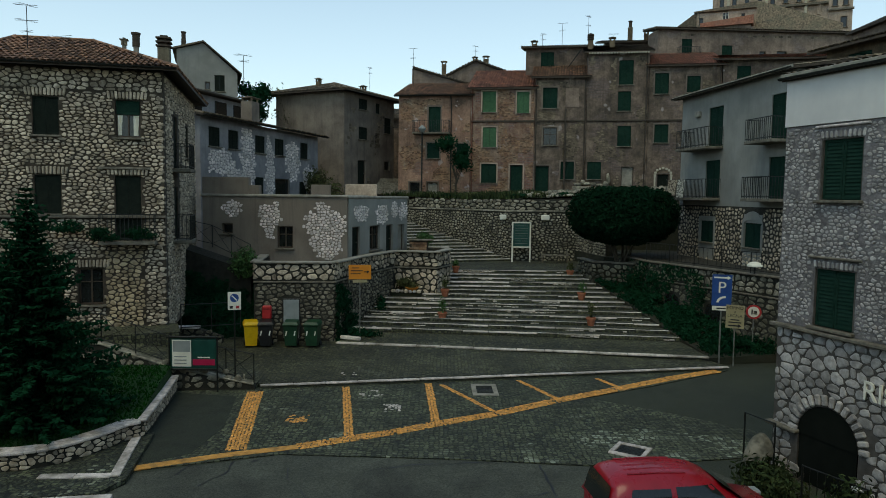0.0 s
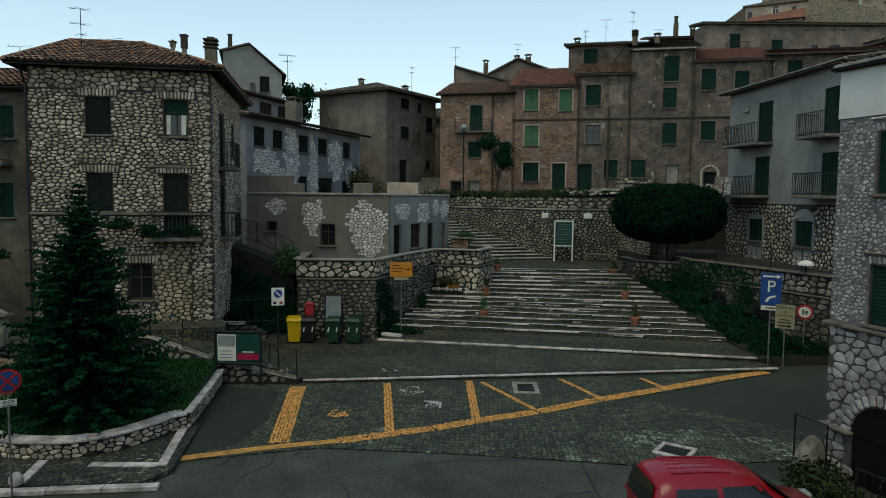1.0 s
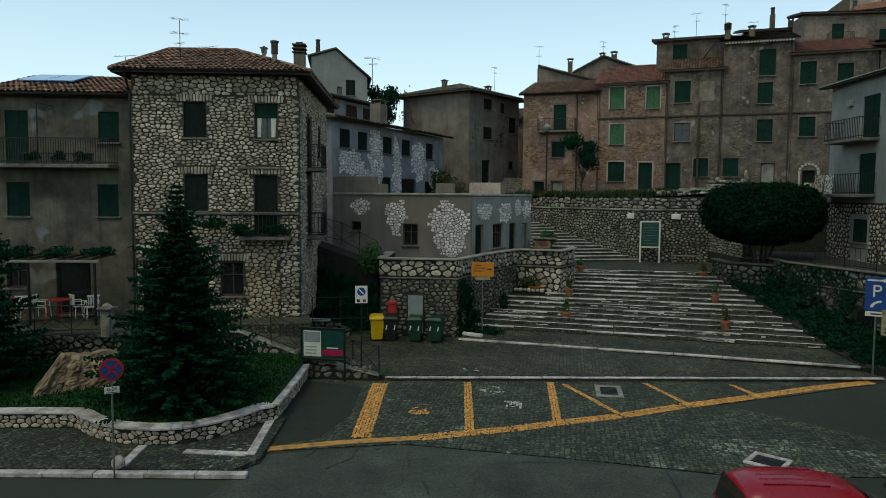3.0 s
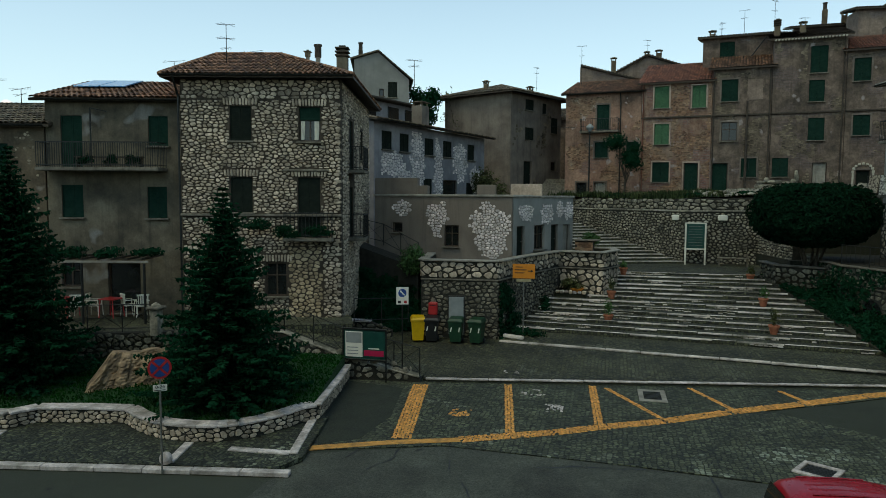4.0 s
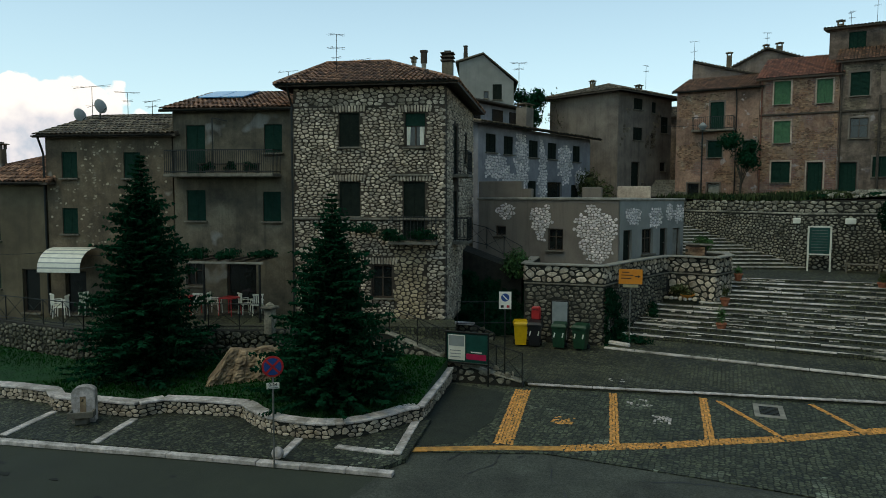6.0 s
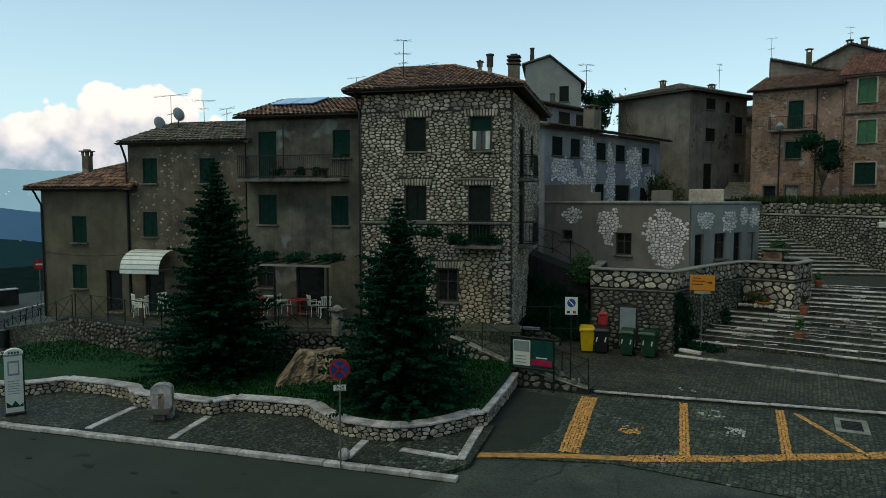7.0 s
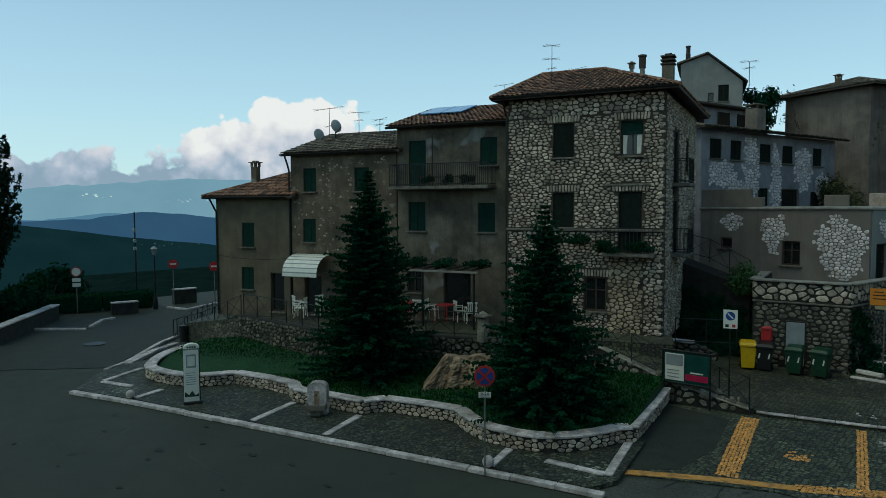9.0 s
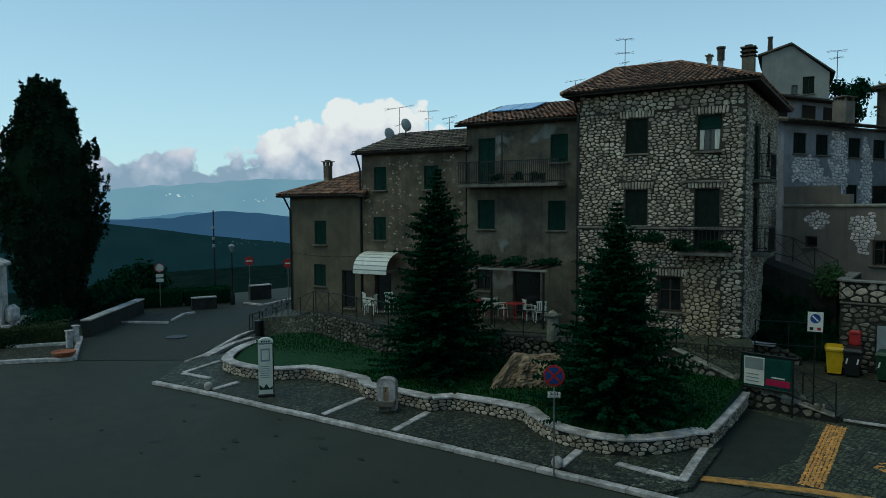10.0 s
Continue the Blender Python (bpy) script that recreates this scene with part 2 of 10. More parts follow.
STONE = mat("limestone_rubble", (0.31, 0.262, 0.222), (0.56, 0.485, 0.425), 7, 0.85, 0.5, 28, (0.14, 0.112, 0.08), 1.7, 0.6, piece=0.42)
STONE_W = mat("warm_rubble", (0.30, 0.235, 0.165), (0.46, 0.38, 0.28), 7, 0.85, 0.5, 28, (0.14, 0.10, 0.065), 1.7, 0.5, piece=0.35)
STONE_D = mat("weathered_rubble", (0.135, 0.128, 0.112), (0.36, 0.34, 0.30), 6, 0.88, 0.5, 28, (0.055, 0.058, 0.045), 1.2, 0.8, piece=0.42)
# tree shade on the right terrace and enclosure is put into this darker stone
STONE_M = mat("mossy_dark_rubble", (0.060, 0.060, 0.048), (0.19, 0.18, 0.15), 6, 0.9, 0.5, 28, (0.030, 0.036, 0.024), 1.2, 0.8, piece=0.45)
STONE_S = mat("pale_stones_in_plaster", (0.15, 0.125, 0.098), (0.36, 0.31, 0.25), 3, 0.9, 0.4, 28, (0.09, 0.075, 0.06), 1.2, 0.8, piece=0.5)
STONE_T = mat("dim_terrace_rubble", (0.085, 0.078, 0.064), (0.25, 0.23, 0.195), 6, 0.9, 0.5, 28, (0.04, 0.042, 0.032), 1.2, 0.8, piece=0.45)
STONE_L = mat("pale_rubble", (0.50, 0.46, 0.50), (0.78, 0.72, 0.79), 6, 0.88, 0.4, 28, (0.34, 0.31, 0.29), 1.2, 0.5, piece=0.28)
PL_GREY = mat("grey_plaster", (0.085, 0.073, 0.056), (0.172, 0.150, 0.118), 0.9, 0.92, 0.4, 40, (0.040, 0.036, 0.028), 0.6, 0.9, streak=0.8, speck=0.15, spots=(0.7, 0.66, (0.20, 0.185, 0.155)))
PL_BROWN = mat("brown_plaster", (0.085, 0.066, 0.047), (0.165, 0.132, 0.096), 1.2, 0.92, 0.5, 40, (0.042, 0.034, 0.025), 0.7, 0.85, streak=0.65, speck=0.2, spots=(1.0, 0.68, (0.21, 0.18, 0.14)))
PL_LEFT = mat("olive_plaster", (0.095, 0.08, 0.056), (0.14, 0.118, 0.082), 1.1, 0.92, 0.3, 50, (0.06, 0.05, 0.036), 0.5, 0.6, streak=0.45)
PL_WHITE = mat("bluish_plaster", (0.185, 0.185, 0.225), (0.275, 0.275, 0.325), 1.0, 0.9, 0.2, 50, (0.115, 0.115, 0.14), 0.4, 0.7, streak=0.45, speck=0.08)
PL_LOW = mat("pinkish_plaster", (0.15, 0.128, 0.120), (0.225, 0.195, 0.182), 0.8, 0.92, 0.2, 50, (0.10, 0.086, 0.08), 0.4, 0.7, streak=0.5, speck=0.08)
PL_TOWER = mat("tan_plaster", (0.138, 0.116, 0.106), (0.210, 0.180, 0.165), 0.9, 0.92, 0.3, 40, (0.075, 0.060, 0.055), 0.3, 0.75, streak=0.7, speck=0.12)
PL_OCHRE = mat("ochre_plaster", (0.245, 0.140, 0.112), (0.42, 0.268, 0.212), 0.9, 0.92, 0.5, 18, (0.075, 0.050, 0.040), 0.45, 0.95, streak=0.7, speck=0.25, spots=(1.3, 0.64, (0.40, 0.31, 0.26)), course=((0.25, 0.125, 0.088), (0.14, 0.078, 0.058), (0.16, 0.125, 0.105), 0.75, 0.545))
BRICK_WALL = mat("mixed_brickwork", (0.150, 0.085, 0.066), (0.275, 0.180, 0.142), 2.2, 0.92, 0.9, 14, (0.25, 0.205, 0.18), 0.6, 0.7, streak=0.6, speck=0.28, spots=(1.1, 0.66, (0.34, 0.28, 0.245)), course=((0.25, 0.115, 0.083), (0.115, 0.06, 0.046), (0.17, 0.14, 0.12), 0.85, 0.49))
PL_DARK = mat("weathered_brown_wall", (0.096, 0.073, 0.064), (0.205, 0.156, 0.134), 1.6, 0.92, 0.9, 14, (0.050, 0.041, 0.034), 0.5, 0.9, streak=0.7, speck=0.28, spots=(0.9, 0.67, (0.32, 0.265, 0.23)), course=((0.175, 0.12, 0.096), (0.078, 0.056, 0.046), (0.12, 0.098, 0.084), 0.8, 0.53))
PL_BALC = mat("cool_grey_plaster", (0.20, 0.205, 0.21), (0.27, 0.275, 0.285), 0.7, 0.9, 0.15, 60, (0.15, 0.15, 0.15), 0.3, 0.5, streak=0.25)
PL_LILAC = mat("pale_lilac_paint", (0.55, 0.55, 0.60), (0.66, 0.66, 0.71), 0.7, 0.85, 0.1, 60, streak=0.1)
PL_TOP = mat("pale_old_plaster", (0.36, 0.285, 0.25), (0.50, 0.41, 0.365), 0.8, 0.92, 0.4, 20, (0.21, 0.165, 0.145), 0.6, 0.8, streak=0.5, speck=0.25)
TILE = mat("weathered_roof_tile", (0.12, 0.058, 0.040), (0.36, 0.20, 0.135), 6, 0.85, 0.4, 40, (0.07, 0.058, 0.045), 1.2, 0.7, piece=0.6)
TILE_RED = mat("red_roof_tile", (0.1920, 0.0644, 0.0450), (0.3520, 0.1564, 0.1100), 6, 0.8, 0.3, 40, (0.1040, 0.0690, 0.0600), 1.2, 0.5, piece=0.5)
TILE_GREY = mat("grey_brown_roof_tile", (0.065, 0.055, 0.046), (0.23, 0.18, 0.14), 6, 0.88, 0.4, 40, (0.10, 0.10, 0.08), 1.2, 0.7, piece=0.6)
EAVE = mat("dark_eave_wood", (0.035, 0.028, 0.023), (0.065, 0.052, 0.042), 6, 0.85, 0.3, 40)
SHUT_G = mat("dark_green_shutter", (0.006, 0.026, 0.020), (0.011, 0.036, 0.029), 5, 0.85, 0.2, 60, spec=0.08)
SHUT_L = mat("green_shutter", (0.022, 0.085, 0.038), (0.040, 0.125, 0.058), 5, 0.7, 0.2, 60)
SHUT_B = mat("dark_brown_shutter", (0.009, 0.014, 0.012), (0.015, 0.021, 0.018), 5, 0.85, 0.2, 60, spec=0.08)
WOOD = mat("brown_door_wood", (0.035, 0.024, 0.017), (0.07, 0.048, 0.033), 5, 0.6, 0.3, 60)
SILL = mat("stone_sill", (0.10, 0.092, 0.08), (0.19, 0.175, 0.155), 6, 0.85, 0.3, 40, (0.055, 0.05, 0.043), 2, 0.7)
IRON = mat("black_wrought_iron", (0.012, 0.014, 0.014), (0.022, 0.025, 0.025), 8, 0.5, 0.1, 60, metal=0.4)
STEEL = mat("galvanised_steel", (0.13, 0.135, 0.14), (0.22, 0.225, 0.23), 8, 0.5, 0.1, 60, metal=0.5)
CONCRETE = mat("concrete", (0.20, 0.195, 0.185), (0.32, 0.31, 0.295), 3, 0.9, 0.3, 40, (0.12, 0.115, 0.11), 1, 0.6)
GLASS = mat("dark_window_glass", (0.01, 0.013, 0.014), (0.014, 0.017, 0.018), 2, 0.12, 0, spec=0.5)
WHITE = mat("white_paint", (0.66, 0.66, 0.64), (0.78, 0.78, 0.76), 4, 0.6, 0.1, 50, (0.5, 0.5, 0.48), 2, 0.5)
LEAF_FIR = mat("fir_needles", (0.0042, 0.0310, 0.0165), (0.0068, 0.0410, 0.0210), 4, 0.95, 0, piece=0.3, spec=0.0)
LEAF_OAK = mat("holm_oak_leaves", (0.0050, 0.0310, 0.0170), (0.0085, 0.0420, 0.0220), 4, 0.95, 0, piece=0.25, spec=0.0)
LEAF_DOME = mat("clipped_oak_leaves", (0.0034, 0.0170, 0.0098), (0.0058, 0.0240, 0.0135), 4, 0.95, 0, piece=0.25, spec=0.0)
LEAF_IVY = mat("ivy_leaves", (0.028, 0.075, 0.026), (0.06, 0.13, 0.045), 4, 0.7, 0, piece=0.45, spec=0.2)
LEAF_DRY = mat("sparse_shrub_leaves", (0.035, 0.05, 0.022), (0.08, 0.09, 0.04), 4, 0.8, 0, piece=0.4, spec=0.15)
LEAF_CYP = mat("cypress_leaves", (0.010, 0.024, 0.016), (0.016, 0.034, 0.021), 4, 0.95, 0, piece=0.3, spec=0.0)
BARK = mat("bark", (0.035, 0.028, 0.022), (0.08, 0.066, 0.052), 6, 0.95, 0.9, 25)
GRASS = mat("lawn_soil", (0.0028, 0.0340, 0.0045), (0.0060, 0.0500, 0.0070), 2.5, 0.95, 0.8, 60, (0.0040, 0.0260, 0.0060), 0.6, 0.6, speck=0.2)
BLADE = mat("grass_blades", (0.0034, 0.0360, 0.0048), (0.0070, 0.0520, 0.0075), 1.5, 0.9, 0, piece=0.3, spec=0.05)
BRICK_BIT = mat("patchy_brick_and_stone", (0.105, 0.056, 0.038), (0.27, 0.165, 0.11), 1.6, 0.92, 0.5, 30, (0.25, 0.205, 0.16), 1.3, 0.7, piece=0.5)
MOSSY = mat("pale_field_stone", (0.075, 0.060, 0.046), (0.21, 0.172, 0.133), 1.4, 0.92, 0.5, 30, (0.05, 0.042, 0.033), 0.9, 0.8, piece=0.45)
EARTH = mat("earth_and_scrub", (0.012, 0.014, 0.008), (0.036, 0.033, 0.021), 1.2, 0.95, 0.9, 20, (0.010, 0.019, 0.007), 0.3, 0.85)
VALLEY = mat("wooded_valley", (0.005, 0.014, 0.014), (0.011, 0.024, 0.022), 0.03, 1.0, 0, spec=0.0)
STONE_INN = mat("grey_inn_stone", (0.25, 0.24, 0.255), (0.46, 0.445, 0.475), 7, 0.85, 0.5, 28, (0.15, 0.143, 0.15), 1.7, 0.6, piece=0.3)
MORTAR_G = mat("grey_lime_mortar", (0.125, 0.118, 0.135), (0.205, 0.195, 0.222), 3, 0.95, 0.6, 30, (0.08, 0.075, 0.08), 1.1, 0.7, speck=0.3)
TERRA_PIPE = mat("rusty_pipe", (0.10, 0.035, 0.022), (0.16, 0.06, 0.04), 4, 0.7, 0.2, 40)
PLASTER_W = mat("whitewash", (0.42, 0.40, 0.36), (0.56, 0.54, 0.49), 4, 0.9, 0.2, 40, (0.25, 0.23, 0.2), 2, 0.5)
CLOTH = mat("checked_brown_cloth", (0.07, 0.055, 0.045), (0.34, 0.30, 0.25), 9, 0.95, 0.2, 30, sharp=(0.46, 0.54))
CLOTH_G = mat("checked_grey_cloth", (0.10, 0.10, 0.10), (0.42, 0.42, 0.41), 10, 0.95, 0.2, 30, sharp=(0.46, 0.54))
LEAF_WEED = mat("bank_weeds", (0.014, 0.028, 0.012), (0.045, 0.062, 0.026), 1.2, 0.85, 0, piece=0.5, spec=0.1)
MORTAR_B = mat("brown_grey_mortar", (0.055, 0.050, 0.050), (0.105, 0.096, 0.094), 3, 0.95, 0.6, 40)
# near-black colour for the shade inside the inn's doorway
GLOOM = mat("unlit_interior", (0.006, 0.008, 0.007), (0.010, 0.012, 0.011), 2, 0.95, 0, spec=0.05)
PL_UP = mat("pinkish_upper_plaster", (0.165, 0.125, 0.110), (0.275, 0.212, 0.188), 1.2, 0.92, 0.5, 20, (0.09, 0.070, 0.062), 0.4, 0.85, streak=0.65, speck=0.22, course=((0.25, 0.18, 0.15), (0.12, 0.09, 0.075), (0.2, 0.165, 0.145), 0.7, 0.55))


# ---- mesh helpers ----
class Geo:
    """Vertices and faces of one mesh."""

    def __init__(self):
        self.v, self.f = [], []

    def add(self, verts, faces, m=None):
        k = len(self.v)
        if m is not None:
            verts = [tuple(m @ Vector(p)) for p in verts]
        self.v.extend(verts)
        self.f.extend([tuple(i + k for i in q) for q in faces])
        return self

    def box(self, c, s, bevel=0.0, m=None):
        x, y, z = (a / 2 for a in s)
        b = min(bevel, x * 0.9, y * 0.9, z * 0.9)
        if b <= 0:
            vs = [(c[0] + i * x, c[1] + j * y, c[2] + k * z) for i in (-1, 1) for j in (-1, 1) for k in (-1, 1)]
            return self.add(vs, [(0, 1, 3, 2), (4, 6, 7, 5), (0, 4, 5, 1), (2, 3, 7, 6), (0, 2, 6, 4), (1, 5, 7, 3)], m)
        vs, idx = [], {}
        for i in (-1, 1):
            for j in (-1, 1):
                for k in (-1, 1):
                    for a in range(3):
                        p = [i * (x - b), j * (y - b), k * (z - b)]
                        p[a] = (i, j, k)[a] * (x, y, z)[a]
                        idx[i, j, k, a] = len(vs)
                        vs.append((c[0] + p[0], c[1] + p[1], c[2] + p[2]))
        fs = []
        for s_ in (-1, 1):
            fs.append([idx[s_, j, k, 0] for j, k in ((-1, -1), (1, -1), (1, 1), (-1, 1))][::s_])
            fs.append([idx[i, s_, k, 1] for i, k in ((-1, -1), (-1, 1), (1, 1), (1, -1))][::s_])
            fs.append([idx[i, j, s_, 2] for i, j in ((-1, -1), (1, -1), (1, 1), (-1, 1))][::s_])
            for t_ in (-1, 1):
                fs.append([idx[s_, t_, -1, 0], idx[s_, t_, 1, 0], idx[s_, t_, 1, 1], idx[s_, t_, -1, 1]])
                fs.append([idx[s_, -1, t_, 0], idx[s_, 1, t_, 0], idx[s_, 1, t_, 2], idx[s_, -1, t_, 2]])
                fs.append([idx[-1, s_, t_, 1], idx[1, s_, t_, 1], idx[1, s_, t_, 2], idx[-1, s_, t_, 2]])
                for r_ in (-1, 1):
                    fs.append([idx[s_, t_, r_, 0], idx[s_, t_, r_, 1], idx[s_, t_, r_, 2]])
        return self.add(vs, fs, m)

    def rod(self, a, b, r0, r1=None, n=6, caps=True):
        r1 = r0 if r1 is None else r1
        a, b = Vector(a), Vector(b)
        d = (b - a).normalized()
        p = d.orthogonal().normalized()
        q = d.cross(p)
        vs = []
        for c, r in ((a, r0), (b, r1)):
            for i in range(n):
                w = 2 * math.pi * i / n
                vs.append(tuple(c + p * (r * math.cos(w)) + q * (r * math.sin(w))))
        fs = [(i, (i + 1) % n, n + (i + 1) % n, n + i) for i in range(n)]
        if caps:
            fs += [tuple(range(n))[::-1], tuple(range(n, 2 * n))]
        return self.add(vs, fs)

    def prism(self, pts, z0, z1, m=None):
        """A flat-topped solid over a plan polygon; z1 may be a number or a function of x, y."""
        n = len(pts)
        top = z1 if callable(z1) else (lambda x, y: z1)
        low = z0 if callable(z0) else (lambda x, y: z0)
        vs = [(x, y, low(x, y)) for x, y in pts] + [(x, y, top(x, y)) for x, y in pts]
        fs = [tuple(range(n))[::-1], tuple(range(n, 2 * n))] + [(i, (i + 1) % n, n + (i + 1) % n, n + i) for i in range(n)]
        return self.add(vs, fs, m)

    def lathe(self, prof, c=(0, 0, 0), n=16, m=None):
        """Profile of (radius, z) turned round the vertical through c."""
        vs = [(c[0] + r * math.cos(2 * math.pi * i / n), c[1] + r * math.sin(2 * math.pi * i / n), c[2] + z) for r, z in prof for i in range(n)]
        fs = [(k * n + i, k * n + (i + 1) % n, (k + 1) * n + (i + 1) % n, (k + 1) * n + i) for k in range(len(prof) - 1) for i in range(n)]
        fs += [tuple(range(n))[::-1], tuple(range((len(prof) - 1) * n, len(prof) * n))]
        return self.add(vs, fs, m)


def part(name, g, material, parent=None, label="", smooth=False):
    """One mesh object, under a thing or a part, or on its own."""
    me = bpy.data.meshes.new(name)
    me.from_pydata(g.v, [], g.f)
    bm_ = bmesh.new()
    bm_.from_mesh(me)
    bmesh.ops.remove_doubles(bm_, verts=bm_.verts, dist=1e-5)
    bmesh.ops.recalc_face_normals(bm_, faces=bm_.faces)
    bm_.to_mesh(me)
    bm_.free()
    me.materials.append(material)
    if smooth:
        me.polygons.foreach_set("use_smooth", [True] * len(me.polygons))
    ob = new(name, me)
    if parent:
        ob.parent = parent
    if label:
        ob["label"] = label
    return ob


def quick(name, g, material, parent=None, kind="", smooth=False):
    """As part(), with no check of the faces' sides: for many pieces."""
    me = bpy.data.meshes.new(name)
    me.from_pydata(g.v, [], g.f)
    me.materials.append(material)
    if smooth:
        me.polygons.foreach_set("use_smooth", [True] * len(me.polygons))
    ob = new(name, me)
    if parent:
        ob.parent = parent
    if kind:
        ob["kind"] = kind
    return ob


def thing(name, m, label, category, group="", kind=""):
    ob = new(name)
    ob.matrix_world = m
    return tagged(ob, label, category, group, kind)


def facing(p0, p1, z=0.0):
    """The pose at p0 whose x runs to p1 and whose y runs into the building."""
    a = math.degrees(math.atan2(p1[1] - p0[1], p1[0] - p0[0]))
    return pose(p0[0], p0[1], z, 0, 0, a)


def span(p0, p1):
    return math.dist(p0, p1)


def wall_geo(g, length, z0, z1, thick, holes, m=None, top=None):
    """A wall from x=0 to length and y=0 to thick, with rectangular holes (x0, x1, z0, z1) right through it."""
    xs = sorted({0, length, *[h[0] for h in holes], *[h[1] for h in holes]})
    zs = sorted({z0, z1, *[max(z0, h[2]) for h in holes], *[h[3] for h in holes]})

    def open_at(i, k):
        x, z = (xs[i] + xs[i + 1]) / 2, (zs[k] + zs[k + 1]) / 2
        return any(h[0] < x < h[1] and h[2] < z < h[3] for h in holes)
    solid = {(i, k) for i in range(len(xs) - 1) for k in range(len(zs) - 1) if not open_at(i, k)}
    for i, k in solid:
        a, b, c, d = xs[i], xs[i + 1], zs[k], zs[k + 1]
        g.add([(a, 0, c), (b, 0, c), (b, 0, d), (a, 0, d)], [(0, 1, 2, 3)], m)
        g.add([(a, thick, c), (b, thick, c), (b, thick, d), (a, thick, d)], [(3, 2, 1, 0)], m)
        for di, dk, q in ((-1, 0, [(a, 0, c), (a, 0, d), (a, thick, d), (a, thick, c)]), (1, 0, [(b, 0, d), (b, 0, c), (b, thick, c), (b, thick, d)]),
                          (0, -1, [(b, 0, c), (a, 0, c), (a, thick, c), (b, thick, c)]), (0, 1, [(a, 0, d), (b, 0, d), (b, thick, d), (a, thick, d)])):
            if (i + di, k + dk) not in solid:
                g.add(q, [(0, 1, 2, 3)], m)
    return g


def shutter_leaf(g, x0, x1, z0, z1, y, m=None):
    """A louvred leaf: stiles, rails and tilted slats."""
    w, t = 0.05, 0.04
    ring = [(x0, z0), (x1, z0), (x1, z1), (x0, z1), (x0 + w, z0 + w), (x1 - w, z0 + w), (x1 - w, z1 - w), (x0 + w, z1 - w)]
    vs = [(x, y - t / 2, z) for x, z in ring] + [(x, y + t / 2, z) for x, z in ring]
    fs = []
    for i in range(4):
        j = (i + 1) % 4
        fs += [(i, j, 4 + j, 4 + i), (8 + i, 12 + i, 12 + j, 8 + j), (i, 8 + i, 8 + j, j), (4 + i, 4 + j, 12 + j, 12 + i)]
    g.add(vs, fs, m)
    k = max(4, int((z1 - z0) / 0.085))
    vs = []
    for i in range(k + 1):
        z = z0 + w + i * (z1 - z0 - 2 * w) / k
        vs += [(x0 + w, y - 0.014, z), (x1 - w, y - 0.014, z), (x0 + w, y + 0.014, z + 0.002), (x1 - w, y + 0.014, z + 0.002)]
    fs = []
    for i in range(k):
        fs.append((4 * i, 4 * i + 1, 4 * i + 7, 4 * i + 6))
        fs.append((4 * i + 6, 4 * i + 7, 4 * i + 5, 4 * i + 4))
    g.add(vs, fs, m)


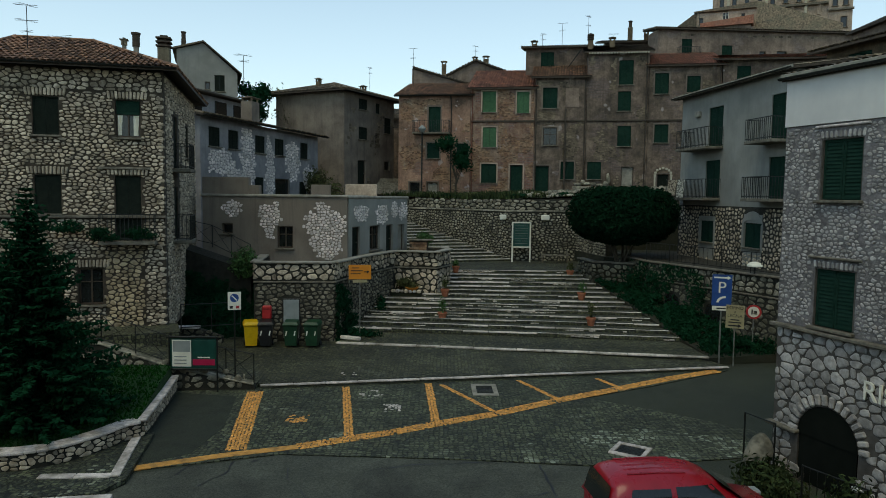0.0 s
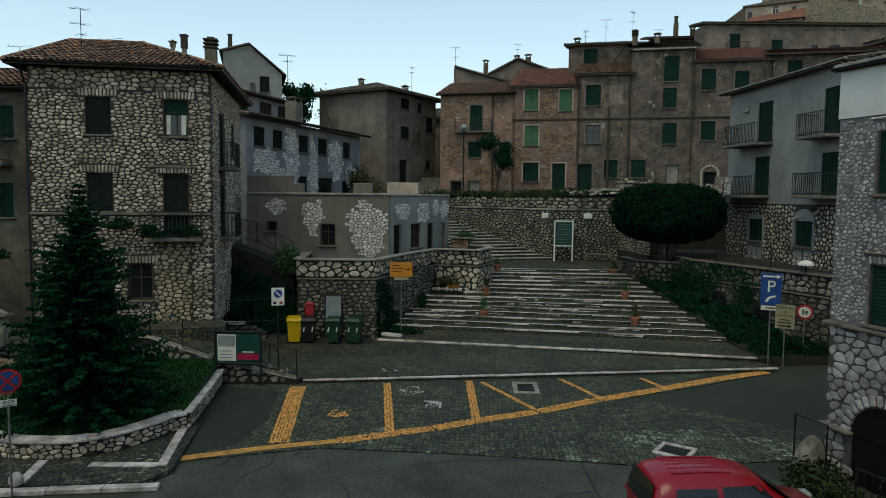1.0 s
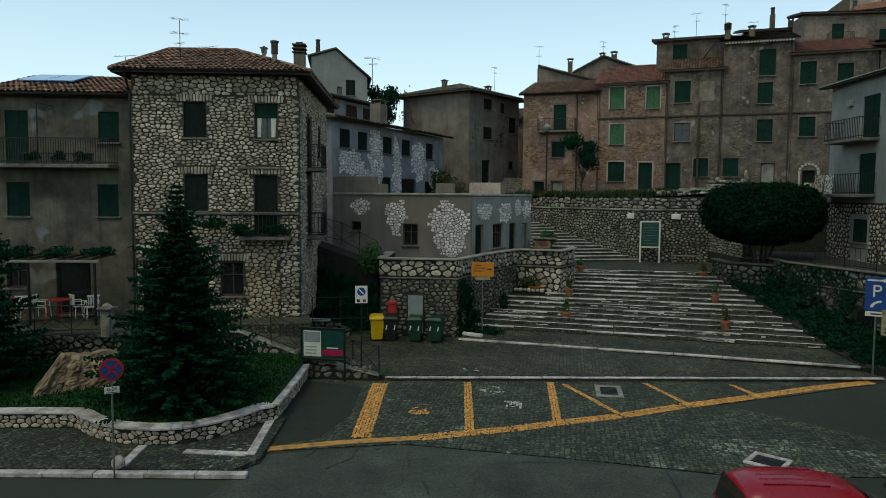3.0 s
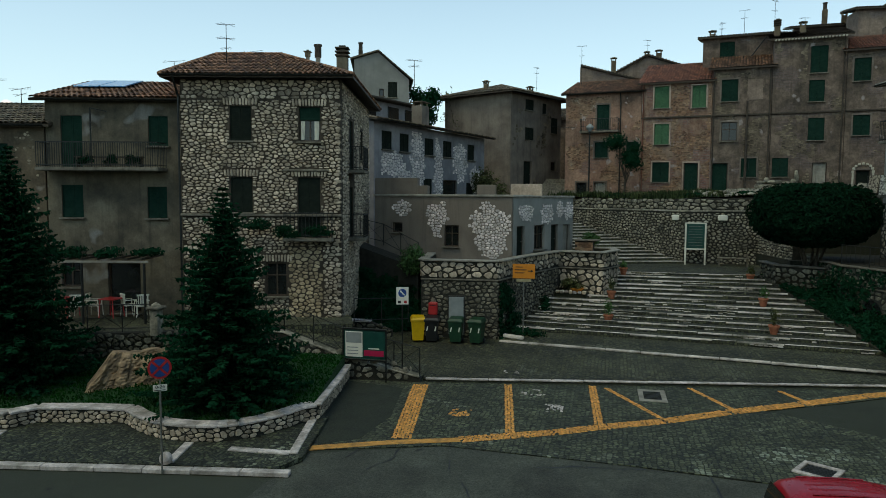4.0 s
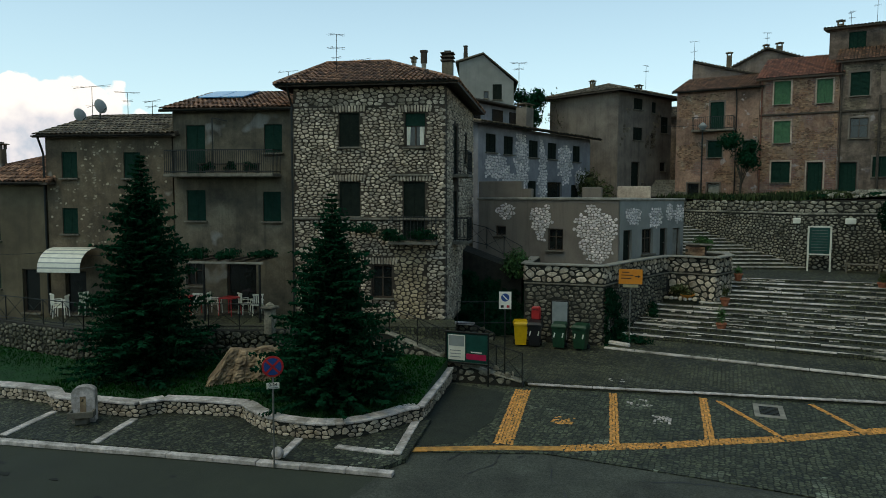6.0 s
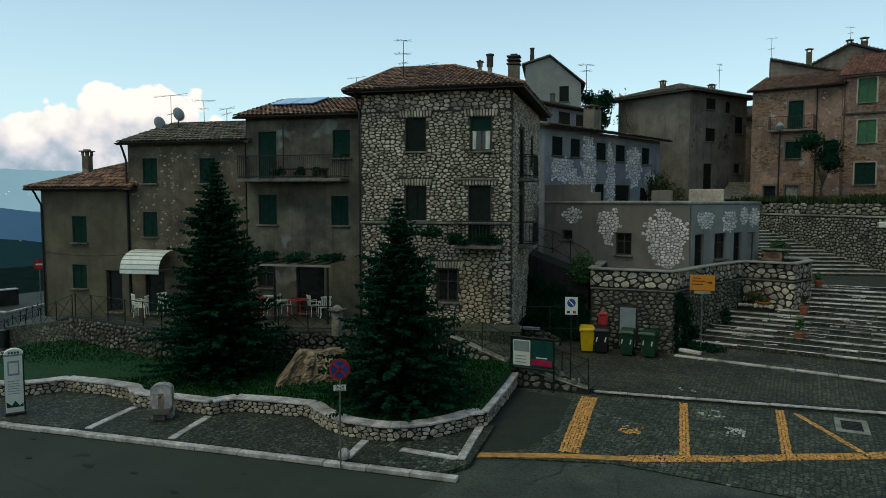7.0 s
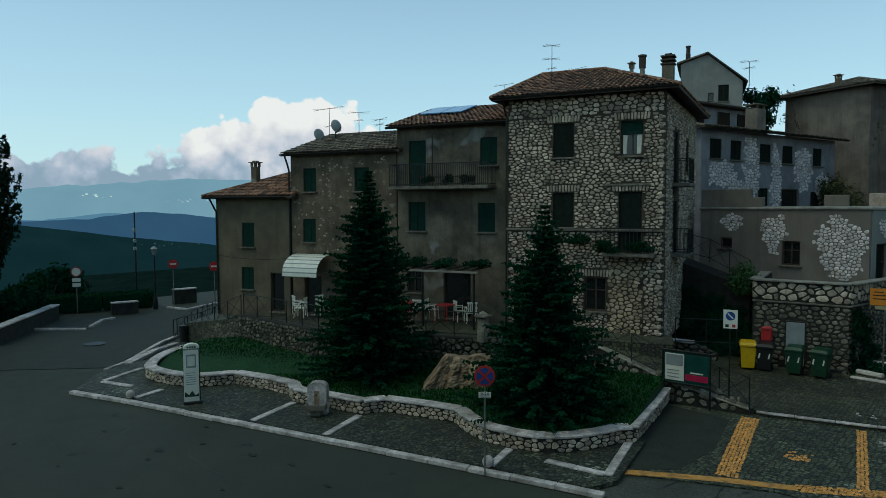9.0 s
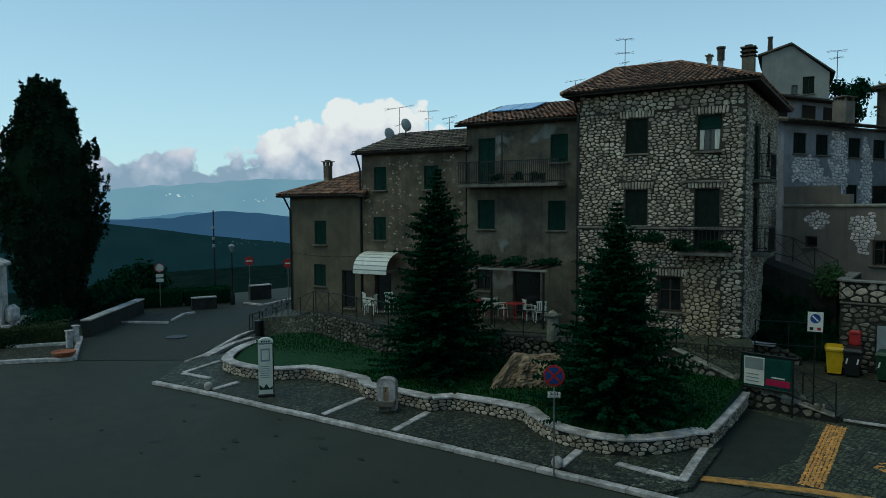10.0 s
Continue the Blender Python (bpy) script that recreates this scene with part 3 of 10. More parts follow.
def window(parent, m, u, w, zb, zt, style, shut=None, sill=True, frame_mat=None):
    """A window or door in a hole of a facade whose local frame is m. style: shut, glass, curtain, door, plain, dark, open."""
    x0, x1 = u - w / 2, u + w / 2
    fr = Geo()
    t = 0.06
    dy = 0.16
    ring = [(x0, zb), (x1, zb), (x1, zt), (x0, zt), (x0 + t, zb + t), (x1 - t, zb + t), (x1 - t, zt - t), (x0 + t, zt - t)]
    fr.add([(x, dy - 0.035, z) for x, z in ring] + [(x, dy + 0.035, z) for x, z in ring],
           [f_ for i in range(4) for j in [(i + 1) % 4] for f_ in ((i, j, 4 + j, 4 + i), (8 + i, 12 + i, 12 + j, 8 + j), (i, 8 + i, 8 + j, j), (4 + i, 4 + j, 12 + j, 12 + i))], m)
    if style in ("glass", "curtain", "open"):
        fr.box((u, dy, (zb + zt) / 2), (0.05, 0.06, zt - zb - 2 * t), 0, m)
        fr.box((u, dy, zb + (zt - zb) * 0.62), (w - 2 * t, 0.05, 0.035), 0, m)
    name = "door" if style in ("door", "plain") else "window"
    win = part(name, fr, frame_mat or (WOOD if style != "shut" else (shut or SHUT_G)), parent)
    if style == "shut":
        for a, b in ((x0 + 0.01, u - 0.006), (u + 0.006, x1 - 0.01)):
            g = Geo()
            shutter_leaf(g, a, b, zb + 0.012, zt - 0.01, 0.07, m)
            quick("shutter", g, shut or SHUT_G, win)
        g = Geo().box((u, dy + 0.06, (zb + zt) / 2), (w - 0.02, 0.02, zt - zb - 0.02), 0, m)
        quick("pane", g, GLASS, win)
    elif style in ("glass", "curtain", "dark", "open"):
        g = Geo().box((u, dy + 0.02, (zb + zt) / 2), (w - 0.06, 0.012, zt - zb - 0.06), 0, m)
        quick("pane", g, GLASS, win)
        if style == "curtain":
            for a, b in ((x0 + 0.06, x0 + 0.27 * w), (x1 - 0.30 * w, x1 - 0.05)):
                g, n = Geo(), 14
                zt_c = zb + (zt - zb) * 0.60
                vs = [(a + (b - a) * (i / n) * (1 if z > zb + 0.5 else 0.8), dy - 0.03 + 0.02 * math.sin(i * 1.9), z) for z in (zb + 0.08, zt_c) for i in range(n + 1)]
                g.add(vs, [(i, i + 1, n + 2 + i, n + 1 + i) for i in range(n)], m)
                quick("curtain", g, WHITE, win, smooth=True)
            g = Geo()
            shutter_leaf(g, x0 + 0.03, x1 - 0.03, zb + (zt - zb) * 0.62, zt - 0.02, 0.10, m)
            quick("blind", g, SHUT_G, win)
    else:
        g = Geo()
        n = 4
        for i in range(n):
            a = x0 + t + (w - 2 * t) * i / n
            g.box((a + (w - 2 * t) / n / 2, dy + 0.01, (zb + zt) / 2), ((w - 2 * t) / n - 0.012, 0.045, zt - zb - t), 0.008, m)
        g.box((u, dy + 0.035, (zb + zt) / 2), (w - 2 * t, 0.02, zt - zb - t), 0, m)
        leaf = part("door_leaf", g, shut or WOOD, win)
        hd = Geo().rod(tuple(m @ Vector((x1 - 0.16, dy - 0.015, zb + 1.0))) if m else (x1 - 0.16, dy - 0.015, zb + 1.0),
                       tuple(m @ Vector((x1 - 0.16, dy - 0.075, zb + 1.0))) if m else (x1 - 0.16, dy - 0.075, zb + 1.0), 0.02)
        part("handle", hd, STEEL, leaf)
    if sill and style not in ("door", "plain"):
        g = Geo().box((u, -0.03, zb - 0.035), (w + 0.16, 0.22, 0.07), 0.012, m)
        part("sill", g, SILL, win)
    return win


def tile_rows(g, m, width, run, rise, lo=None, hi=None, pitch=0.21, row=0.42, rng=random):
    """Barrel tiles on a slope: x along the eave, y up the slope's plan. lo and hi give, for x, where the slope starts and ends in plan."""
    slope = math.hypot(run, rise)
    n = max(2, round(width / pitch))
    p = width / n
    out = []
    for i in range(n):
        x = (i + 0.5) * p
        a = (lo(x) if lo else 0.0) / run * slope
        b = (hi(x) if hi else run) / run * slope
        s = a
        while s < b - 0.05:
            e = min(b, s + row + 0.06)
            r0, r1 = p * 0.50, p * 0.40
            dx, dz = rng.uniform(-0.012, 0.012), rng.uniform(0, 0.012)
            vs = []
            for q, r, lift in ((s, r0, 0.028 + dz), (e, r1, 0.0 + dz)):
                y, z = q * run / slope, q * rise / slope
                for k in range(5):
                    w = math.pi * k / 4
                    vs.append((x + dx + r * math.cos(w), y - rise / slope * r * 0.75 * math.sin(w), z + lift + r * 0.75 * math.sin(w)))
            out.append((vs, [(k, k + 1, k + 6, k + 5) for k in range(4)]))
            s += row
    if g is not None:
        for vs, fs in out:
            g.add(vs, fs, m)
    return out


def slope_slab(g, m, width, run, rise, lo=None, hi=None, t=0.1):
    """The boarding under a slope of tiles."""
    lo_, hi_ = (lo or (lambda x: 0.0)), (hi or (lambda x: run))
    xs = [i * width / 12 for i in range(13)]
    for a, b in zip(xs, xs[1:]):
        q = [(a, lo_(a)), (b, lo_(b)), (b, max(hi_(b), lo_(b) + 1e-3)), (a, max(hi_(a), lo_(a) + 1e-3))]
        g.add([(x, y, y * rise / run) for x, y in q] + [(x, y, y * rise / run - t) for x, y in q],
              [(0, 1, 2, 3), (7, 6, 5, 4), (0, 4, 5, 1), (2, 6, 7, 3), (1, 5, 6, 2), (3, 7, 4, 0)], m)
    return g


def gutter(parent, m, x0, x1, y, z, down=None, r=0.06):
    g = Geo()
    n = 5
    for x in (x0, x1):
        g.v.extend([tuple(m @ Vector((x, y + r * math.cos(math.pi * k / n), z - r * math.sin(math.pi * k / n)))) for k in range(n + 1)])
    g.f.extend([(k, k + 1, n + 2 + k, n + 1 + k) for k in range(n)])
    part("gutter", g, IRON, parent)
    if down:
        xd, zlow = down
        g = Geo()
        pts = [(xd, y, z - r), (xd, y * 0.5, z - 0.45), (xd, -0.07, z - 0.75), (xd, -0.07, zlow)]
        for a, b in zip(pts, pts[1:]):
            g.rod(tuple(m @ Vector(a)), tuple(m @ Vector(b)), 0.045)
        part("downpipe", g, IRON, parent)


def chimney(parent, m, x, y, z0, z1, w=0.5, d=0.45, material=None, pots=0):
    g = Geo().box((x, y, (z0 + z1) / 2), (w, d, z1 - z0), 0.02, m)
    ch = part("chimney", g, material or PL_GREY, parent)
    c = Geo()
    if pots == 1:      # a tall round pot
        c.lathe([(0.16, 0), (0.16, 0.5), (0.2, 0.52), (0.2, 0.6), (0.12, 0.62)], (x, y, z1), 12, m)
    elif pots == 2:    # stacked ring slabs
        for k in range(3):
            c.box((x, y, z1 + 0.06 + 0.17 * k), (w + 0.12, d + 0.12, 0.07), 0.01, m)
            c.box((x, y, z1 + 0.135 + 0.17 * k), (w * 0.6, d * 0.6, 0.1), 0, m)
    else:              # a slab on four little piers under a tiled cap
        for a in (-1, 1):
            for b in (-1, 1):
                c.box((x + a * w * 0.38, y + b * d * 0.38, z1 + 0.1), (0.1, 0.1, 0.2), 0, m)
        c.box((x, y, z1 + 0.225), (w + 0.18, d + 0.18, 0.05), 0.01, m)
        c.box((x, y, z1 + 0.285), (w * 0.7, d * 0.7, 0.07), 0.01, m)
    part("chimney_cap", c, TILE_GREY if not pots else EAVE, ch)
    return ch


def house(name, p0, p1, depth, z0, z1, wall, label, holes=(), side_holes=(), roof="shed", rise=1.2, tile=None, over=0.45, thick=0.32,
          group="", left_side=True, eave_z=None, wall_b=None):
    """A house whose front runs from p0 to p1 and which goes depth into the ground behind. Returns the thing, its pose and its length."""
    m = facing(p0, p1)
    length = span(p0, p1)
    th = thing(name, m, label, "house", group)
    ident = None
    front = wall_geo(Geo(), length, z0, z1, thick, [(u - w / 2, u + w / 2, zb, zt) for u, w, zb, zt, *_ in holes])
    fw = part("wall", front, wall, th)
    side_m = pose(length, thick + 0.002, 0, 0, 0, 90)
    right = wall_geo(Geo(), depth - thick, z0, z1, thick, [(u - w / 2, u + w / 2, zb, zt) for u, w, zb, zt, *_ in side_holes], side_m)
    part("wall", right, wall_b or wall, th)
    g = Geo().box((thick / 2, depth / 2 + thick / 2 + 0.002, (z0 + z1) / 2), (thick, depth - thick, z1 - z0))
    part("wall", g, wall_b or wall, th)
    g = Geo().box((length / 2, depth - thick / 2, (z0 + z1) / 2), (length - 2 * thick - 0.004, thick, z1 - z0))
    part("wall", g, wall_b or wall, th)
    for h in holes:
        u, w, zb, zt, style, *rest = h
        window(th, Matrix(), u, w, zb, zt, style, *(rest or ()))
    for h in side_holes:
        u, w, zb, zt, style, *rest = h
        window(th, side_m, u, w, zb, zt, style, *(rest or ()))
    tile = tile or TILE
    ez = (eave_z or z1) + 0.02
    wd = length + 2 * over
    if roof == "shed":
        run = depth + 2 * over
        mm = pose(-over, -over, ez)
        sl = part("roof", slope_slab(Geo(), mm, wd, run, rise), EAVE, th)
        g = Geo()
        tile_rows(g, mm, wd, run, rise)
        quick("roof_tile", g, tile, sl, "stuff", True)
    elif roof == "gable":     # ridge along the front
        run = depth / 2 + over
        sl = None
        for mm in (pose(-over, -over, ez), pose(length + over, depth + over, ez, 0, 0, 180)):
            sl = part("roof", slope_slab(Geo(), mm, wd, run, rise), EAVE, th)
            g = Geo()
            tile_rows(g, mm, wd, run, rise)
            quick("roof_tile", g, tile, sl, "stuff", True)
        for x in (thick / 2, length - thick / 2):
            g = Geo().add([(x - thick / 2, 0, z1), (x - thick / 2, depth, z1), (x - thick / 2, depth / 2, z1 + rise * 0.92), (x + thick / 2, 0, z1), (x + thick / 2, depth, z1), (x + thick / 2, depth / 2, z1 + rise * 0.92)],
                          [(0, 1, 2), (5, 4, 3), (0, 3, 4, 1), (1, 4, 5, 2), (2, 5, 3, 0)])
            part("gable", g, wall_b or wall, th)
    elif roof == "hip":
        hip_roof(th, length, depth, over, ez, rise, tile)
    elif roof == "flat":
        g = Geo().box((length / 2, depth / 2, z1 + 0.05), (length + 2 * over, depth + 2 * over, 0.1), 0.02)
        part("roof", g, CONCRETE, th)
    return th, m, length, fw


def hip_roof(th, length, depth, over, ez, rise, tile, ridge=None, singles=0):
    """Four slopes. ridge: the x of the ridge's ends."""
    lx, ly = length + 2 * over, depth + 2 * over
    half = ly / 2
    rl, rr = ridge or (half, lx - half)
    rl, rr = max(0.3, rl), min(lx - 0.3, rr)
    made = 0
    slopes = [
        (pose(-over, -over, ez), lx, half, lambda x: min(half, half * x / rl, half * (lx - x) / (lx - rr))),
        (pose(length + over, depth + over, ez, 0, 0, 180), lx, half, lambda x: min(half, half * x / (lx - rr), half * (lx - x) / rl)),
        (pose(length + over, -over, ez, 0, 0, 90), ly, lx - rr, lambda x: (lx - rr) * min(x, ly - x) / half),
        (pose(-over, depth + over, ez, 0, 0, -90), ly, rl, lambda x: rl * min(x, ly - x) / half)]
    for mm, w, run, hi in slopes:
        sl = part("roof", slope_slab(Geo(), mm, w, run, rise, None, hi), EAVE, th)
        rows = tile_rows(None, mm, w, run, rise, None, hi)
        g = Geo()
        for vs, fs in rows:
            if made < singles:
                quick("roof_tile", Geo().add(vs, fs, mm), tile, sl, "", True)
                made += 1
            else:
                g.add(vs, fs, mm)
        if g.v:
            quick("roof_tile", g, tile, sl, "stuff", True)
    # ridge and hip tiles
    g = Geo()
    a, b = Vector((rl - over, depth / 2, ez + rise)), Vector((rr - over, depth / 2, ez + rise))
    for s, e in ((a, b), (Vector((-over, -over, ez)), a), (Vector((-over, depth + over, ez)), a), (Vector((length + over, -over, ez)), b), (Vector((length + over, depth + over, ez)), b)):
        n = max(1, int((e - s).length / 0.38))
        for i in range(n):
            p, q = s.lerp(e, i / n), s.lerp(e, (i + 1.12) / n)
            g.rod(p + Vector((0, 0, 0.03)), q + Vector((0, 0, 0.05)), 0.10, 0.085, 7)
    quick("ridge_tile", g, tile, th, "stuff", True)


def balcony(th, x0, x1, out, z, h=0.95, m=None, mat_s=None, bars=None, name="balcony"):
    """A slab with an iron rail on three sides, in the facade's frame."""
    m = m or Matrix()
    slab = part(name, Geo().box(((x0 + x1) / 2, -out / 2, z - 0.07), (x1 - x0, out, 0.14), 0.02, m), mat_s or SILL, th)

    def bar(nm, a, b, r):
        quick(nm, Geo().rod(tuple(m @ Vector(a)), tuple(m @ Vector(b)), r, None, 4), IRON, slab)
    o = out - 0.05
    for zz in (z + 0.08, z + h):
        bar("rail", (x0 + 0.04, -o, zz), (x1 - 0.04, -o, zz), 0.03)
        for x in (x0 + 0.04, x1 - 0.04):
            bar("rail", (x, -o, zz), (x, 0, zz), 0.02)
    n = bars or int((x1 - x0) / 0.14)
    for i in range(n + 1):
        x = x0 + 0.04 + (x1 - x0 - 0.08) * i / n
        bar("baluster", (x, -o, z), (x, -o, z + h), 0.014)
    k = max(2, int(out / 0.14))
    for i in range(k):
        for x in (x0 + 0.04, x1 - 0.04):
            bar("baluster", (x, -o * i / k, z), (x, -o * i / k, z + h), 0.011)
    return slab


# ---- ground and distance ----
def ground_height(x, y):
    """The town's shelf; the land falls away beyond the parapets to the west and north-west, and rises a little behind the houses."""
    d = max(0.0, -x - 47 - 0.25 * max(0, y - 10)) + max(0.0, -y - 60) * 0.5
    return -0.03 - 0.42 * d / (1 + d / 500.0)


g = Geo()
gx = [-4600, -3000, -2000, -1200, -700, -400, -250, -160, -110, -80, -65, -56, -51, -48] + list(range(-46, 61, 4)) + [80, 120, 200, 400, 900, 2000, 4600]
gy = [-4600, -2000, -900, -400, -200, -120, -80, -60] + list(range(-50, 71, 4)) + [90, 120, 170, 250, 400, 700, 1200, 2000, 3200, 4600]
for y in gy:
    for x in gx:
        r = noise.noise(Vector((x * 0.006, y * 0.006, 0))) * 30 + noise.noise(Vector((x * 0.0016, y * 0.0016, 4))) * 90
        h = ground_height(x, y)
        g.v.append((x, y, h + (r * min(1.0, max(0.0, -h - 8) / 120.0) if h < -8 else 0)))
w_ = len(gx)
g.f = [(j * w_ + i, j * w_ + i + 1, (j + 1) * w_ + i + 1, (j + 1) * w_ + i) for j in range(len(gy) - 1) for i in range(w_ - 1)]
ground = part("ground", g, ASPHALT)
tagged(ground, "dark grey asphalt street sheet falling away into a wooded valley", "ground", kind="structure")
ground.data.materials.append(VALLEY)
for p_ in ground.data.polygons:
    if p_.center.x < -49 or p_.center.y > 72 or p_.center.y < -62:
        p_.material_index = 1


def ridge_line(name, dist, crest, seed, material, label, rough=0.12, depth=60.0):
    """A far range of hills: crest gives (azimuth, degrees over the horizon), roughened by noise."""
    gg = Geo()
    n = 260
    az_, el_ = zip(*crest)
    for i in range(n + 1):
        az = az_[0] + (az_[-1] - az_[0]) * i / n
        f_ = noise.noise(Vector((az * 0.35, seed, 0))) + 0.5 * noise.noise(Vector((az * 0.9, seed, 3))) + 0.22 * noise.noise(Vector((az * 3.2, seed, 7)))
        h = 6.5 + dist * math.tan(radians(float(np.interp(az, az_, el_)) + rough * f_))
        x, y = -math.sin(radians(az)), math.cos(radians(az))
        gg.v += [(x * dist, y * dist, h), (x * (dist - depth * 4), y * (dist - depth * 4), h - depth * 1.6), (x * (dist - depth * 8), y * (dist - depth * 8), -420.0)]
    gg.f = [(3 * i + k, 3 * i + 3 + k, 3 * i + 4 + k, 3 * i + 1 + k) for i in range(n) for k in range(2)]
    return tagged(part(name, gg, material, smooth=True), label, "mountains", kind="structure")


# distance haze is put into each range's glowing colour, paler the farther it lies
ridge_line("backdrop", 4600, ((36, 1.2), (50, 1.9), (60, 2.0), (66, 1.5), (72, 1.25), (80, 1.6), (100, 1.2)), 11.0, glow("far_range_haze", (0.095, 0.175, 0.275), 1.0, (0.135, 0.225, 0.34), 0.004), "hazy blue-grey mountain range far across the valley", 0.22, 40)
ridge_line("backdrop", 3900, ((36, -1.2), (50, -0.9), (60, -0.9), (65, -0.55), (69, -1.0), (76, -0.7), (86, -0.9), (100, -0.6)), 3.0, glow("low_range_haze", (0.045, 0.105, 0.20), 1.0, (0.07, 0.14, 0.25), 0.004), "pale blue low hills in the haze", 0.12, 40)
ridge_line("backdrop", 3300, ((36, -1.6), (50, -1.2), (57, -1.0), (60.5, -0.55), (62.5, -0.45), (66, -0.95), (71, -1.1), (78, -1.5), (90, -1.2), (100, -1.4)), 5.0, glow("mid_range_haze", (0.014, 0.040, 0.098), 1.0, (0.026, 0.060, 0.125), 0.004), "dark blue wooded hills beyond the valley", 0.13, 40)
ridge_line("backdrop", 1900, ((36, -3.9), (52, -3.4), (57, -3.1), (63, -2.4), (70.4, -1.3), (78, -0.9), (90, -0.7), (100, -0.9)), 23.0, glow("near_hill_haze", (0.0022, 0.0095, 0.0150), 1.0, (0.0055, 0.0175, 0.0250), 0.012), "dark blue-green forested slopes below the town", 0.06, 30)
# far houses glow too, their haze-pale tone put into the emission
for nm_, az0_, el0_, spread, cnt, dd_, sd_ in (("far_village", 65.5, 0.75, 0.9, 9, 4150, 1), ("far_village", 58.0, 0.35, 2.2, 22, 4150, 2), ("valley_hamlet", 60.5, -2.95, 2.6, 12, 1560, 3)):
    rg_, gg = random.Random(sd_), Geo()
    for _ in range(cnt):
        a_, e_ = radians(az0_ + rg_.gauss(0, spread * 0.5)), radians(el0_ + rg_.gauss(0, 0.08))
        w_ = dd_ * rg_.uniform(0.0008, 0.0035 if sd_ == 1 else 0.0018)
        gg.box((0, 0, 0), (w_, w_, w_ * 0.5), 0, pose(-math.sin(a_) * dd_, math.cos(a_) * dd_, 6.5 + dd_ * math.tan(e_), 0, 0, math.degrees(a_)))
    tagged(part("backdrop", gg, glow(nm_, (0.34, 0.42, 0.50) if dd_ > 2000 else (0.05, 0.085, 0.105), 1.0)), "far pale houses on the hillside", "village", kind="structure")

# ---- street surfaces ----
kerb_l, kerb_r = (-6.0, 22.9), (10.92, 26.22)
cob = [(-8.1, 18.2), (-7.35, 15.85), (-4.0, 17.05), (0.6, 16.85), (3.6, 16.55), (6.2, 16.9), (8.4, 17.3), (8.9, 19.2), (6.6, 21.0), (4.6, 22.3), (7.2, 23.7), (10.7, 26.0), kerb_r, kerb_l, (-8.6, 22.5)]
tagged(part("road", Geo().prism(cob, -0.025, 0.0), COBBLE), "worn dark basalt cobbles of the parking bays", "paving", kind="structure")
tagged(part("road", Geo().prism([(-7.95, 18.3), (-7.1, 16.3), (-6.2, 17.0), (-6.0, 19.0), (-6.5, 21.9), (-8.5, 22.3)], -0.02, 0.006), PATCH), "smooth dark asphalt repair patch beside the planter", "paving", kind="structure")


tagged(part("road", Geo().prism([(1.6, 16.75), (3.6, 16.6), (6.2, 16.95), (8.3, 17.35), (8.2, 18.5), (5.6, 19.3), (3.6, 18.9), (2.2, 17.9)], -0.02, 0.005), COBBLE_W), "patch of pale worn cobbles near the inn", "paving", kind="structure")
tagged(part("road", Geo().prism([(-7.2, 15.7), (-4.0, 17.02), (0.6, 16.82), (3.6, 16.5), (6.2, 16.86), (7.2, 15.2), (6.5, 7.5), (-7.5, 7.5)], -0.05, -0.022), ASPHALT_L), "lighter worn grey asphalt of the street", "paving", kind="structure")


def plaza_z(x, y):
    """The plaza climbs gently from the white kerb to the foot of the stairs."""
    k = kerb_l[1] + (x - kerb_l[0]) * 0.1962
    return 0.10 + 0.20 * min(1.0, max(0.0, (y - k) / 4.5))


plaza = [(-6.1, 23.1), (10.95, 26.42), (10.5, 27.05), (3.0, 28.2), (-4.4, 29.5), (-8.6, 29.5), (-12.0, 29.5), (-12.0, 24.8), (-9.3, 24.3)]
tagged(part("pavement", Geo().prism(plaza, -0.02, plaza_z), COBBLE2), "gently rising plaza of small grey-brown cobbles", "paving", kind="structure")


def lerp2(a, b, t):
    return (a[0] + (b[0] - a[0]) * t, a[1] + (b[1] - a[1]) * t)


def kerb_run(name, pts, w, h, z, piece, material, label, gap=0.012, rough=0.015):
    """Kerb stones laid end to end along a line in plan."""
    root = thing(name, pose(*pts[0], z), label, "kerb", kind="structure")
    inv = root.matrix_world.inverted()
    for a, b in zip(pts, pts[1:]):
        d = span(a, b)
        n = max(1, round(d / piece))
        for i in range(n):
            p, q = lerp2(a, b, i / n), lerp2(a, b, (i + 1) / n)
            mm = inv @ facing(p, q, z + random.uniform(-rough, rough) * 0.4)
            ll = d / n - gap
            part("kerb_stone", Geo().box((ll / 2, 0, h / 2), (ll, w * random.uniform(0.97, 1.03), h), 0.012, mm), material, root)
    return root


kerb_run("kerb", [kerb_l, kerb_r], 0.18, 0.05, 0.075, 1.1, TRAVERTINE, "long white travertine kerb between bays and plaza")
kerb_run("kerb", [(-25.6, 10.72), (-22.6, 11.42), (-16.4, 12.6), (-11.4, 13.55), (-6.9, 14.32)], 0.22, 0.11, -0.02, 1.25, TRAVERTINE, "white travertine kerb along the street")
pave = [(-25.6, 10.86), (-22.6, 11.57), (-16.4, 12.75), (-11.4, 13.7), (-7.3, 14.42), (-7.0, 15.2), (-7.6, 18.2), (-9.5, 19.5), (-16, 18.6), (-27.6, 18.4), (-28.2, 14.6), (-27.6, 12.6)]
tagged(part("pavement", Geo().prism(pave, -0.02, 0.10), COBBLE), "cobbled pavement strip in front of the planter", "paving", kind="structure")
